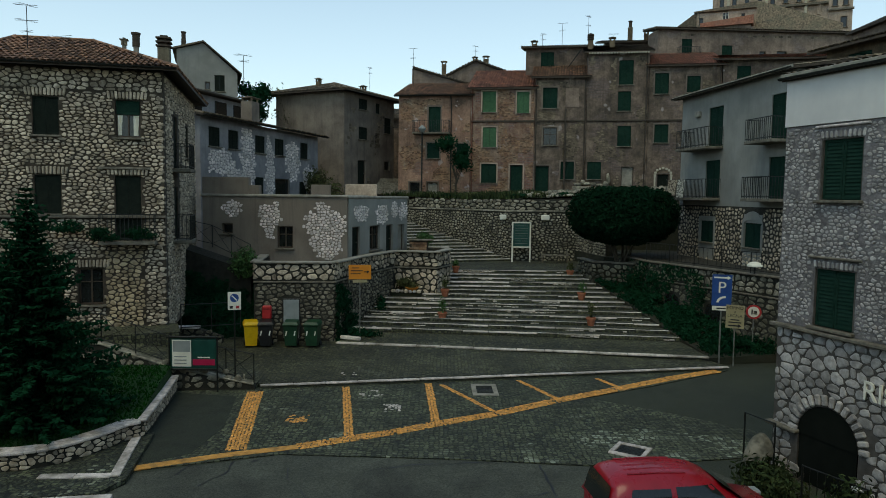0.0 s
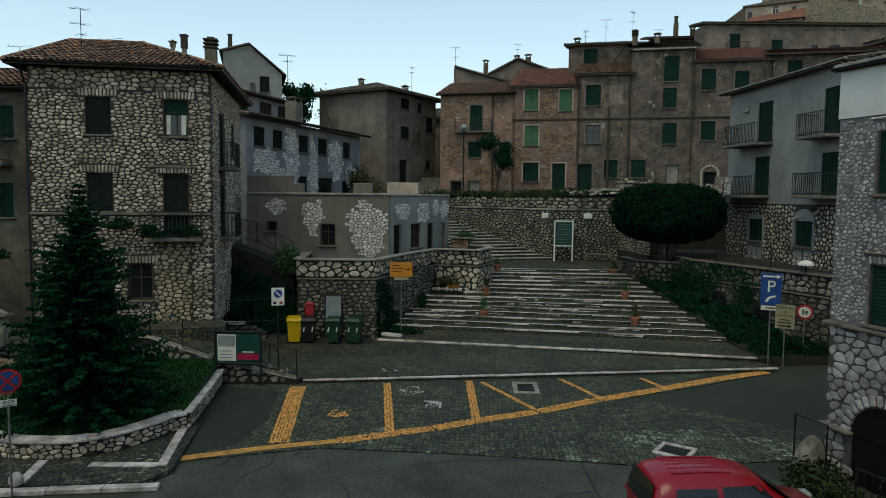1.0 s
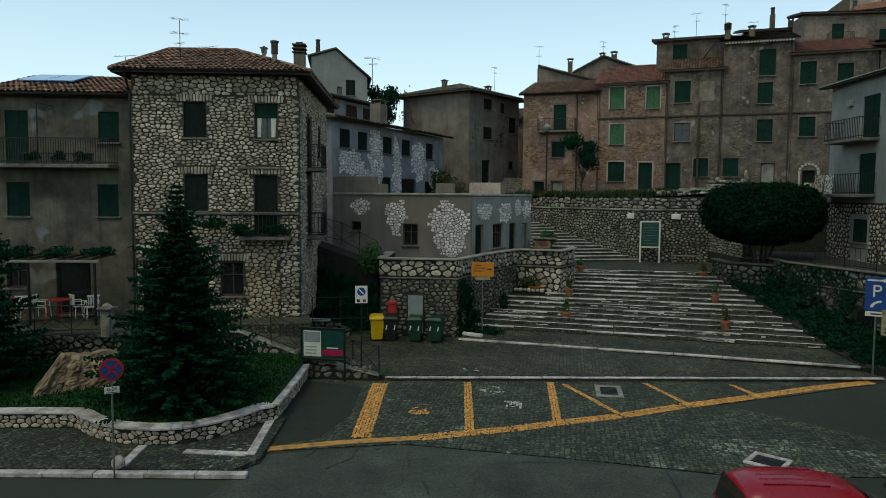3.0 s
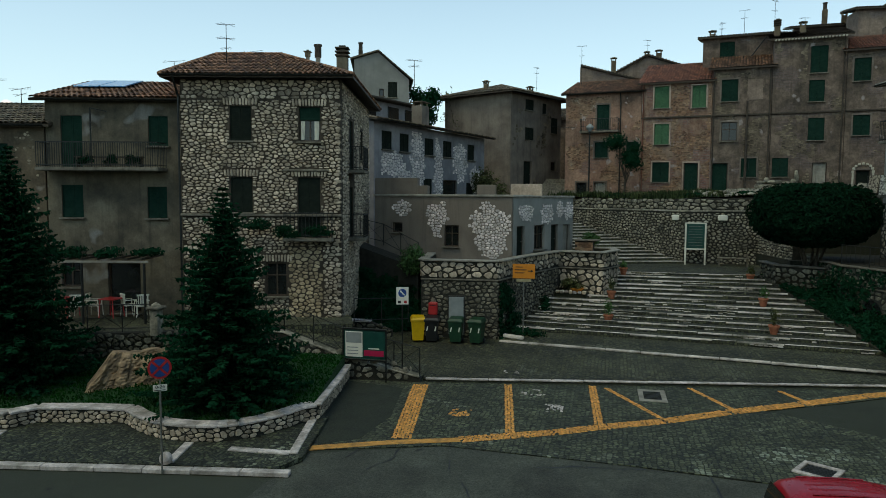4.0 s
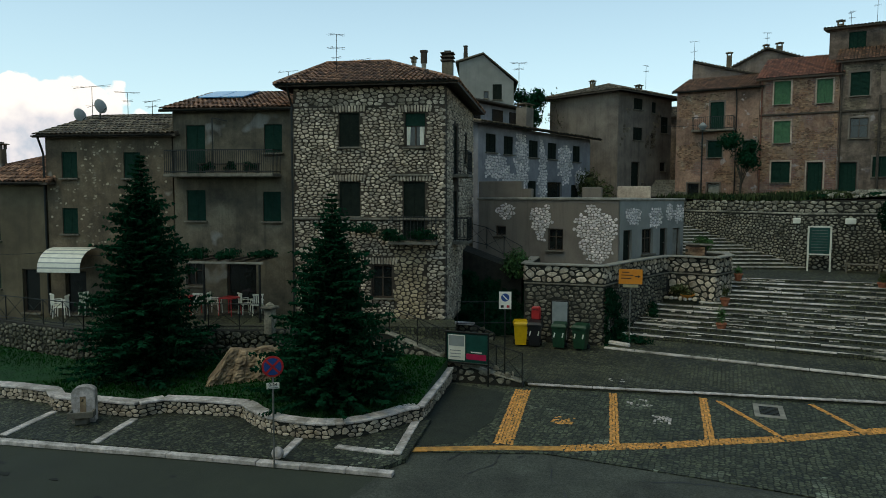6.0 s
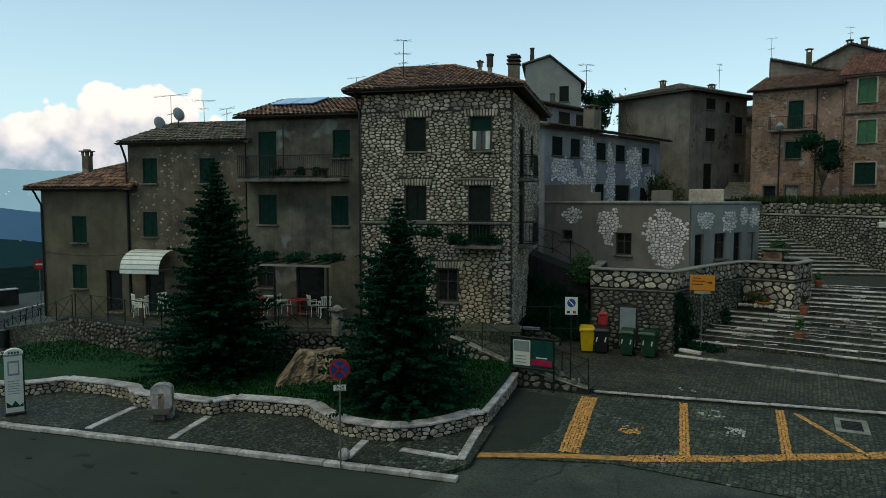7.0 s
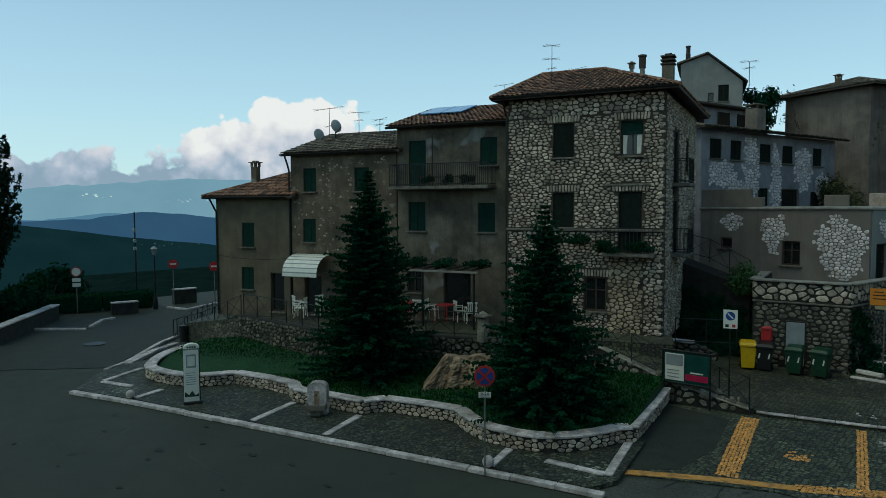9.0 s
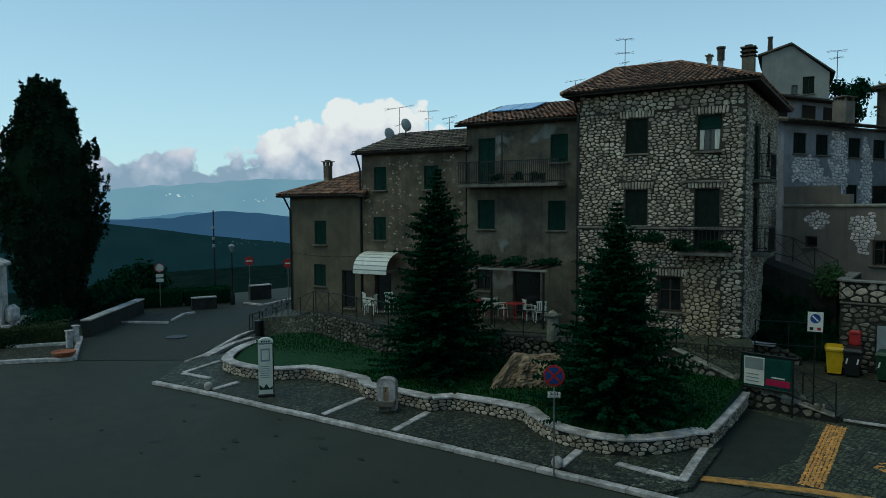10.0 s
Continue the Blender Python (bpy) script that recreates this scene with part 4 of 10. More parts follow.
for a, b in (((-22.8, 11.6), (-23.1, 12.75)), ((-17.6, 12.6), (-18.15, 14.6)), ((-14.87, 13.08), (-15.42, 14.95)), ((-9.85, 14.05), (-10.15, 15.35)), ((-25.9, 11.96), (-24.35, 12.3)), ((-26.0, 12.05), (-26.8, 13.95)), ((-7.3, 15.3), (-7.95, 18.0)), ((-8.95, 15.2), (-7.38, 15.32))):
    kerb_run("kerb", [a, b], 0.22, 0.05, 0.085, 0.8, TRAVERTINE, "flush white stone strip dividing the pavement")
kerb_run("kerb", [(-28.15, 14.0), (-29.95, 16.2), (-30.55, 17.6)], 0.3, 0.14, -0.02, 1.0, TRAVERTINE, "white kerb at the foot of the terrace ramp")
kerb_run("kerb", [(-27.9, 13.0), (-28.7, 14.3), (-31.45, 17.3), (-32.9, 19.4), (-36.2, 22.9)], 0.2, 0.12, -0.02, 1.0, TRAVERTINE, "white kerb following the side street uphill")

tagged(part("road", Geo().prism([(-28.5, 13.4), (-33, 18.8), (-37, 24), (-45, 24), (-43.2, 19), (-37, 12), (-32, 10)], -0.025, -0.008), PATCH), "dark asphalt side street running out of the square", "paving", kind="structure")

# road paint: every sett that carries paint is a low block of its own
line_pts = [(-7.31, 15.97), (-5.3, 16.93), (-3.65, 17.55), (-2.45, 18.16), (-1.28, 18.74), (-0.22, 19.41), (1.67, 20.48), (3.61, 21.84), (5.93, 23.27), (8.11, 24.72), (10.45, 26.0)]
bays = [((-6.06, 22.5), (-5.16, 17.25), 0.5), ((-3.19, 23.2), (-2.45, 18.36), 0.26), ((-0.43, 23.75), (-0.13, 19.65), 0.26), ((0.02, 23.6), (1.61, 20.69), 0.22), ((2.72, 24.3), (3.74, 22.1), 0.22), ((5.57, 24.7), (6.14, 23.4), 0.22)]
paint = thing("road_marking", pose(0, 0, 0), "yellow painted bay lines on worn cobbles", "road marking", kind="structure")


def sett_line(a, b, w, keep=0.98, size=0.088):
    d = span(a, b)
    mm = facing(a, b)
    gg = Geo()
    nx, ny = int(d / size), max(1, round(w / size))
    for i in range(nx):
        for j in range(ny):
            if random.random() > keep:
                continue
            off = 0.5 * (j % 2)
            gg.box(((i + 0.5 + off) * size + random.uniform(-0.014, 0.014), (j + 0.5 - ny / 2) * size + random.uniform(-0.016, 0.016), 0.003 + random.uniform(0, 0.006)),
                   (size * random.uniform(0.76, 1.0), size * random.uniform(0.76, 0.98), 0.02), 0.01, mm @ pose(0, 0, 0))
    quick("painted_sett", gg, YELLOW_SETT, paint, "stuff")


for a, b in zip(line_pts[2:], line_pts[3:]):
    sett_line(a, b, 0.46)
for a, b, w in bays:
    sett_line(a, b, w)
gg = Geo()
for a, b in ((line_pts[0], line_pts[1]), (line_pts[1], line_pts[2])):
    mm = facing(a, b)
    gg.box((span(a, b) / 2, 0, -0.002), (span(a, b), 0.3, 0.022), 0, mm)
part("painted_band", gg, YELLOW, paint, "solid yellow paint on asphalt")

# pale worn setts on the plaza and remains of old yellow marks
for (x, y, z, rx_, ry_), m_ in (((-3.15, 24.5, 0.0, 0.45, 0.3), 0), ((-2.3, 22.5, 0.0, 0.5, 0.4), 0), ((-1.6, 20.9, 0.0, 0.45, 0.45), 0), ((-4.05, 19.8, 0.0, 0.42, 0.4), 1)):
    gg = Geo()
    for i in range(int(rx_ * 20)):
        for j in range(int(ry_ * 20)):
            u, v = -rx_ + 0.1 * i, -ry_ + 0.1 * j
            if (u / rx_) ** 2 + (v / ry_) ** 2 < 1 and noise.noise(Vector((x + u * 2.4, y + v * 2.4, 3.3))) + 0.5 * random.random() > 0.34:
                zz = max(z, plaza_z(x + u, y + v) if y > 24 else 0.0)
                gg.box((x + u + random.uniform(-0.02, 0.02), y + v + random.uniform(-0.02, 0.02), zz + random.uniform(-0.004, 0.004)), (random.uniform(0.06, 0.1), random.uniform(0.05, 0.09), 0.02), 0.006)
    if gg.v:
        tagged(quick("worn_setts", gg, YELLOW_SETT if m_ else TRAVERTINE), "remains of yellow paint on a few setts" if m_ else "patch of pale worn setts in the paving", "paving", kind="stuff")

# ---- stairs ----
steps = thing("stairs", pose(0, 0, 0), "broad shallow cobbled steps with worn white stone nosings", "stairs", kind="structure")
SL0, SL1, SR0, SR1 = (-4.4, 28.9), (-1.6, 38.95), (10.5, 27.0), (7.6, 39.2)
RISE = [0.0] + [(2 + 10 * k / 13) / 12 for k in range(14)]


def step_z(f):
    """Height of the tread that lies at the share f of the flight."""
    return 0.30 + 2.0 * max([r for r in RISE if r <= f + 1e-6])


for i, f in enumerate(RISE):
    a, b = lerp2(SL0, SL1, f), lerp2(SR0, SR1, f)
    nx = RISE[i + 1] + 0.03 if i < 14 else 1.0
    c, d = lerp2(SL0, SL1, nx), lerp2(SR0, SR1, nx)
    z = step_z(f)
    if i == 14:
        c, d = (-2.0, 46.0), (8.6, 46.0)
        pts = [a, b, (9.2, 40.5), d, c, (-1.9, 40.2)]
    else:
        pts = [a, b, d, c]
    part("tread", Geo().prism(pts, z - 0.35, (lambda x, y, z_=z: z_ + (0.085 * max(0.0, y - 28.9 + 0.128 * (x + 4.4)) if z_ < 0.31 else 0.0))), COBBLE2, steps)
    dd = span(a, b)
    n = max(6, round(dd / 1.5))
    cut = [0.0] + sorted(min(0.97, max(0.03, (k + random.uniform(-0.3, 0.3)) / n)) for k in range(1, n)) + [1.0]
    for k in range(n):
        p, q = lerp2(a, b, cut[k]), lerp2(a, b, cut[k + 1])
        mm = facing(p, q, z)
        ll = span(p, q) - 0.012
        w = random.uniform(0.19, 0.24) if i == 0 else random.uniform(0.07, 0.13)
        part("nosing", Geo().box((ll / 2, 0.05 + random.uniform(-0.02, 0.02), -0.024 + random.uniform(-0.004, 0.004)), (ll, w, 0.075), 0.018, mm), NOSING, steps)
    # pale rubble breaking out of the worn riser and the tread's edge
    if i > 0:
        g = Geo()
        mm = facing(a, b, z)
        x = 0.1
        while x < dd - 0.3:
            w = random.uniform(0.07, 0.24)
            if noise.noise(Vector((x * 0.55, i * 3.1, 7.0))) + 0.4 * noise.noise(Vector((x * 2.1, i * 5.7, 2.0))) > 0.27:
                g.box((x + w / 2, random.uniform(-0.035, -0.01), -0.095 + random.uniform(-0.02, 0.02)), (w * 0.9, 0.05, random.uniform(0.03, 0.06)), 0.01, mm)
            if noise.noise(Vector((x * 0.8, i * 2.3, 17.0))) > 0.44:
                g.box((x + w / 2, random.uniform(0.16, 0.3), -0.01 + random.uniform(-0.01, 0.008)), (w * 0.8, random.uniform(0.05, 0.12), 0.05), 0.012, mm)
            x += w
        if g.v:
            part("riser_stones", g, NOSING, steps, "pale worn rubble in the riser")

# upper flight, climbing to the left behind the low house
up = thing("stairs", pose(0, 0, 0), "upper flight of stone steps climbing along a retaining wall", "stairs", kind="structure")
for i in range(14):
    a, b = lerp2((-0.6, 43.2), (-6.4, 49.6), i / 14), lerp2((4.4, 45.0), (-3.0, 52.2), i / 14)
    c, d = lerp2((-0.6, 43.2), (-6.4, 49.6), (i + 1.4) / 14), lerp2((4.4, 45.0), (-3.0, 52.2), (i + 1.4) / 14)
    z = 2.3 + 0.165 * (i + 1)
    part("tread", Geo().prism([a, b, d, c], 2.2, z), COBBLE2, up)
    mm = facing(a, b, z)
    part("nosing", Geo().box((span(a, b) / 2, 0.07, -0.035), (span(a, b), 0.16, 0.075), 0.02, mm), NOSING, up)

# ---- hill terraces behind ----
tagged(part("ground", Geo().prism([(-16, 36.5), (-2.5, 38.4), (-6.5, 49.4), (-3.0, 52.6), (4.2, 45.3), (8.6, 45.6), (9.4, 40.6), (12.6, 38.5), (26, 40), (60, 40), (60, 70), (-40, 70), (-40, 44)], -0.5, lambda x, y: 2.0 if y < 45 and x < 0 else 3.0), EARTH), "earth bank under the upper houses", "ground", kind="structure")


def upper_z(x, y):
    return 6.15 + 0.05 * max(0, x - 2) + 0.03 * max(0, y - 47)


tagged(part("ground", Geo().prism([(-2.6, 52.8), (4.3, 45.9), (8.5, 46.2), (13, 46.5), (40, 42), (60, 42), (60, 90), (-60, 90), (-60, 62), (-12, 56)], 1.5, 6.08), EARTH), "grassy terrace at the foot of the upper houses", "ground", kind="structure")

g = Geo()
bx, by = [-7 + 0.7 * i for i in range(60)], [45.6 + 0.6 * j for j in range(30)]
for y in by:
    for x in bx:
        inside = x + y > 50.4 and y > 46.1
        g.v.append((x, y, upper_z(x, y) + 0.12 * noise.noise(Vector((x * 0.7, y * 0.7, 0))) if inside else 5.9))
g.f = [(j * 60 + i, j * 60 + i + 1, (j + 1) * 60 + i + 1, (j + 1) * 60 + i) for j in range(29) for i in range(59) if min(g.v[j * 60 + i][2], g.v[j * 60 + i + 1][2], g.v[(j + 1) * 60 + i][2], g.v[(j + 1) * 60 + i + 1][2]) > 5.95]
tagged(part("ground", g, EARTH, smooth=True), "uneven bank rising to the old houses", "ground", kind="structure")

# ---- the stone house ----
ST0, ST1 = (-16.13, 24.18), (-10.12, 25.57)
st_holes = [(2.31, 0.83, 8.42, 9.75, "shut", SHUT_B), (4.97, 0.83, 8.40, 9.72, "curtain"), (2.31, 0.85, 5.67, 7.03, "shut", SHUT_B), (4.93, 0.86, 4.72, 7.03, "shut", SHUT_B, False),
            (2.2, 1.0, 1.5, 3.55, "door", SHUT_B), (3.62, 0.85, 2.40, 3.72, "glass")]
stone_house, st_m, st_len, st_wall = house("stone_house", ST0, ST1, 9.5, 1.2, 10.80, MORTAR, "four-storey rubble stone house with hipped clay tile roof", st_holes,
                                  [(2.6, 0.9, 7.4, 9.5, "shut", SHUT_B), (2.6, 0.9, 4.6, 6.7, "shut", SHUT_B), (6.0, 0.9, 8.0, 9.4, "shut", SHUT_B)], roof="none")
hip_roof(stone_house, st_len, 9.5, 0.55, 10.84, 1.75, TILE, ridge=(0.45, 3.35), singles=280)
gutter(stone_house, Matrix(), -0.55, st_len + 0.55, -0.6, 10.86, (-0.05, 1.6))
balcony(stone_house, 4.0, 5.9, 0.55, 4.72, 0.95, None, SILL)
smx = pose(st_len, 0, 0, 0, 0, 90)
for zz in (7.4, 4.6):
    balcony(stone_house, 1.8, 3.4, 0.7, zz, 0.95, smx, SILL)
g = Geo().box((st_len / 2, -0.04, 5.57), (st_len + 0.1, 0.16, 0.10), 0.02)
part("string_course", g, SILL, stone_house)
part("string_course", Geo().box((4.83, -0.05, 7.30), (1.75, 0.14, 0.09), 0.02), SILL, stone_house)
chimney(stone_house, Matrix(), 5.35, 6.0, 11.2, 12.75, 0.5, 0.45, PL_GREY, 2)
chimney(stone_house, Matrix(), 3.65, 6.4, 11.6, 12.85, 0.16, 0.16, CONCRETE, 0)
chimney(stone_house, Matrix(), 4.1, 6.6, 11.6, 12.85, 0.2, 0.2, CONCRETE, 1)

# ---- the row to its left ----
GR0, GR1 = (-21.62, 23.43), (-16.25, 24.76)
grey_house, gm, gl, _ = house("grey_house", GR0, GR1, 9.0, 1.2, 10.02, PL_GREY, "grey plastered house with long iron balcony and solar panels", [
    (1.01, 0.85, 7.39, 9.42, "shut"), (4.41, 0.78, 8.25, 9.42, "shut"), (0.97, 0.85, 5.42, 6.71, "shut"), (4.31, 0.78, 5.41, 6.65, "shut"),
    (2.92, 1.3, 1.6, 3.63, "dark"), (0.8, 0.75, 2.65, 3.70, "glass")], roof="gable", rise=1.35, over=0.4)
balcony(grey_house, 0.05, 4.75, 0.95, 7.38, 0.95, bars=52)
part("clothes_post", Geo().rod((2.17, -0.84, 7.38), (2.17, -0.84, 9.62), 0.03, None, 6).rod((2.17, -0.84, 9.62), (2.75, -0.7, 9.5), 0.022, None, 6), IRON, grey_house, "thin iron post with a bent arm")
part("balcony_bench", Geo().box((2.7, -0.5, 7.78), (2.6, 0.3, 0.05), 0.01).box((1.5, -0.5, 7.58), (0.05, 0.28, 0.38)).box((3.9, -0.5, 7.58), (0.05, 0.28, 0.38)), EAVE, grey_house)
gutter(grey_house, Matrix(), -0.35, gl + 0.2, -0.45, 10.02, None)
for k in range(2):
    part("solar_panel", Geo().box((0.54, 0, 0.06), (1.05, 1.9, 0.06), 0.01, pose(0.2 + 1.1 * k, 2.75, 11.02, math.degrees(math.atan2(1.35, 4.9)), 0, 0)), GLASS, grey_house, "blue glass solar panel")

BR0 = (-27.36, 22.0)
brown_house, bm_, bl, _ = house("brown_house", BR0, (-21.68, 23.415), 8.0, 1.0, 9.02, PL_BROWN, "patched brown plaster house with cafe awning", [
    (1.11, 0.74, 7.23, 8.36, "shut"), (4.02, 0.78, 7.22, 8.32, "shut"), (1.05, 0.74, 4.81, 5.93, "shut"), (4.02, 0.78, 4.81, 5.93, "shut"), (1.2, 1.0, 1.3, 3.2, "dark"), (3.4, 1.2, 1.3, 3.3, "dark")],
    roof="gable", rise=1.3, tile=TILE_GREY, over=0.35)
chimney(brown_house, Matrix(), 5.35, 3.8, 9.6, 10.48, 0.5, 0.4, EAVE)
gutter(brown_house, Matrix(), -0.35, bl + 0.2, -0.4, 9.03, (-0.06, 1.3))
LE0 = (-32.0, 20.84)
left_house, lm, ll_, _ = house("olive_house", LE0, (-27.45, 21.975), 8.0, 0.4, 7.0, PL_LEFT, "low olive-plastered corner house with brown tile roof", [
    (2.06, 0.78, 4.49, 5.72, "shut"), (1.98, 0.78, 2.34, 3.46, "shut"), (3.84, 0.84, 1.3, 3.24, "dark")], roof="none")
hip_roof(left_house, ll_, 8.0, 0.5, 7.02, 1.75, TILE, ridge=(4.7, 5.3))
gutter(left_house, Matrix(), -0.45, ll_ + 0.2, -0.55, 7.0, (0.06, 0.6))
chimney(left_house, Matrix(), 1.45, 1.4, 7.2, 8.6, 0.36, 0.34, PL_BROWN)

# ---- houses behind ----
white_house, wm, wl_, _ = house("white_house", (-13.35, 38.77), (-9.47, 53.16), 9.0, 2.5, 10.7, PL_WHITE, "bluish-white plaster house with exposed stone patches", [
    (1.36, 1.12, 9.08, 10.18, "shut", SHUT_B), (3.34, 1.1, 9.05, 10.16, "shut", SHUT_B), (6.43, 1.2, 9.0, 10.1, "shut", SHUT_B), (8.96, 1.25, 9.0, 10.1, "shut", SHUT_B), (12.62, 1.15, 8.95, 10.1, "shut", SHUT_B),
    (6.29, 1.1, 6.4, 7.47, "shut", SHUT_B), (9.41, 2.1, 6.0, 7.44, "dark"), (12.48, 1.2, 6.2, 7.3, "shut", SHUT_B)], roof="shed", rise=1.9, tile=TILE_GREY, over=0.6)
gutter(white_house, Matrix(), -0.5, wl_ + 0.5, -0.68, 10.72, None)
part("dormer", Geo().box((5.6, 3.6, 12.0), (10.5, 0.3, 1.3), 0.02), PL_WHITE, white_house)
for x in (1.8, 4.6, 7.4, 9.6):
    part("dormer_window", Geo().box((x, 3.42, 12.0), (1.3, 0.08, 0.8), 0.01), GLASS, white_house)
part("dormer_roof", Geo().box((5.6, 4.6, 12.75), (11.6, 3.4, 0.14), 0.03), EAVE, white_house)
chimney(white_house, Matrix(), 6.96, 1.0, 10.9, 12.3, 0.95, 0.8, PL_TOWER)
# the tall gabled house seen over the stone house
gab, gbm, gbl, _ = house("gabled_house", (-20.4, 54.3), (-16.2, 55.7), 6.0, 3.0, 15.7, PL_BALC, "pale grey gabled house rising behind the stone house", [(3.1, 0.75, 14.3, 15.55, "shut", SHUT_B), (2.2, 0.4, 14.4, 15.0, "dark")], roof="none")
GX = gbl * 0.44
g = Geo().add([(0, 0, 15.7), (gbl, 0, 15.7), (gbl, 0, 15.75), (GX, 0, 17.9), (0, 0, 17.3), (0, 6, 15.7), (gbl, 6, 15.7), (gbl, 6, 15.75), (GX, 6, 17.9), (0, 6, 17.3)],
              [(0, 1, 2, 3, 4), (9, 8, 7, 6, 5), (2, 7, 8, 3), (3, 8, 9, 4), (0, 4, 9, 5), (1, 6, 7, 2)])
part("gable", g, PL_BALC, gab)
for xa, za, xb, zb in ((gbl + 0.35, 15.62, GX, 17.95), (-0.3, 17.28, GX, 17.95)):
    part("roof", Geo().add([(xa, -0.25, za), (xb, -0.25, zb), (xb, 6.3, zb), (xa, 6.3, za), (xa, -0.25, za + 0.12), (xb, -0.25, zb + 0.12), (xb, 6.3, zb + 0.12), (xa, 6.3, za + 0.12)],
                           [(0, 1, 2, 3), (7, 6, 5, 4), (0, 4, 5, 1), (1, 5, 6, 2), (2, 6, 7, 3), (3, 7, 4, 0)]), TILE_GREY, gab)
chimney(gab, Matrix(), 0.5, 0.8, 17.0, 18.2, 0.35, 0.35, EAVE, 1)

tow, tm, tl, _ = house("tan_house", (-8.0, 56.94), (-4.5, 63.76), 7.0, 6.0, 14.75, PL_TOWER, "tall tan plaster house with hipped roof", [
    (2.70, 1.27, 13.5, 14.4, "shut", SHUT_B), (2.71, 1.28, 11.04, 12.07, "shut", SHUT_B), (2.51, 1.20, 7.2, 9.3, "door", SHUT_B), (4.97, 0.64, 13.4, 14.3, "shut", SHUT_B), (6.61, 1.1, 11.83, 13.2, "shut", SHUT_B), (4.9, 0.55, 10.84, 11.76, "dark"), (6.55, 0.9, 8.6, 9.4, "dark")], roof="none")
hip_roof(tow, tl, 7.0, 0.7, 14.78, 1.2, TILE_GREY)
chimney(tow, Matrix(), 1.4, 3.6, 15.3, 15.85, 0.35, 0.35, PL_BROWN)
chimney(tow, Matrix(), 7.2, 3.0, 15.0, 16.0, 0.45, 0.45, PL_BROWN)
tan2, _, _, _ = house("tan_annex", (-14.2, 61.5), (-9.6, 59.5), 6.0, 6.0, 13.6, PL_TOWER, "low tan plaster annex beside the tall house", [(3.6, 0.9, 10.6, 11.8, "shut", SHUT_B)], roof="shed", rise=1.0, tile=TILE_GREY, over=0.4)

# ---- the low house with stone patches ----
LO0, LO1, LO2 = (-11.18, 32.64), (-4.38, 32.2), (-1.92, 37.95)
low_house, lom, lol, lo_wall = house("low_house", LO0, LO1, 5.2, 1.0, 6.30, PL_LOW, "single-storey plaster house with pale stone patches", [(3.90, 0.74, 3.95, 4.97, "glass"), (1.17, 0.53, 4.58, 5.06, "dark")], roof="none")
part("roof", Geo().box((lol / 2, 2.6, 6.36), (lol + 0.16, 5.36, 0.12), 0.03), CONCRETE, low_house)
part("upper_block", Geo().box((1.1, 0.17, 6.80), (2.2, 0.34, 0.80), 0.02), PL_LOW, low_house)
part("upper_step", Geo().box((2.45, 0.17, 6.62), (0.5, 0.34, 0.44), 0.02), PL_LOW, low_house)
low_wing, lwm, lwl, lw_wall = house("low_wing", (-4.33, 32.3), LO2, 4.0, 1.0, 6.26, PL_BALC, "bluish plaster wing with a row of doors", [
    (0.69, 0.75, 3.2, 4.95, "door", SHUT_B), (2.50, 1.05, 3.75, 4.95, "glass"), (4.08, 0.75, 3.2, 4.94, "door", SHUT_B), (5.40, 0.8, 3.2, 4.9, "plain", CONCRETE)], roof="none")
part("roof", Geo().box((lwl / 2, 2.0, 6.33), (lwl + 0.16, 4.1, 0.12), 0.03), CONCRETE, low_wing)
for x, w, h in ((-4.45, 1.7, 0.42), (-6.6, 1.05, 0.36)):
    tagged(part("parapet_block", Geo().box((x, 38.3 if x > -5 else 38.0, 6.45 + h / 2), (w, 0.3, h + 0.3), 0.03), PL_TOP if x > -5 else PL_LOW), "low plastered parapet wall on the terrace", "parapet")

# ---- the row of old houses above the stairs ----
RW0, RW1 = (-3.58, 58.51), (30.33, 52.53)
rd = ((RW1[0] - RW0[0]) / 34.43, (RW1[1] - RW0[1]) / 34.43)


def on_row(u, back=0.0):
    return (RW0[0] + rd[0] * u - rd[1] * back, RW0[1] + rd[1] * u + rd[0] * back)


def row_house(name, u0, u1, z0, z1, wall, label, holes, back=0.0, **kw):
    return house(name, on_row(u0, back), on_row(u1 - 0.03, back), kw.pop("depth", 7.0), z0, z1, wall, label, [(h[0] - u0, *h[1:]) for h in holes], group="old houses above the stairs", **kw)


h1, _, h1l, _ = row_house("ochre_house", -0.15, 5.85, 5.8, 14.55, PL_OCHRE, "ochre plaster house with small balcony and tile roof", [
    (2.86, 1.0, 11.55, 13.67, "shut"), (2.77, 1.05, 9.47, 10.72, "shut"), (5.2, 0.95, 9.41, 10.68, "shut"), (1.23, 0.87, 6.5, 7.5, "dark"), (2.73, 0.9, 6.1, 7.5, "plain", CONCRETE)], roof="shed", rise=1.75, over=0.35, depth=5.0, tile=TILE)
balcony(h1, 1.3, 4.35, 0.8, 11.55)
gutter(h1, Matrix(), -0.3, h1l + 0.3, -0.4, 14.55, (4.4, 6.2))
h2, _, h2l, _ = row_house("brick_house", 5.85, 11.0, 5.8, 15.05, BRICK_WALL, "mixed brick house with green shutters and red roof", [
    (7.33, 1.1, 13.18, 14.85, "shut", SHUT_L), (10.05, 1.0, 13.1, 14.78, "shut", SHUT_L), (7.39, 1.1, 10.4, 11.98, "shut", SHUT_L), (7.38, 1.25, 7.51, 9.04, "shut"), (9.61, 1.05, 6.6, 8.97, "door", SHUT_G)], roof="shed", rise=2.3, over=0.3, depth=5.0, tile=TILE_RED)
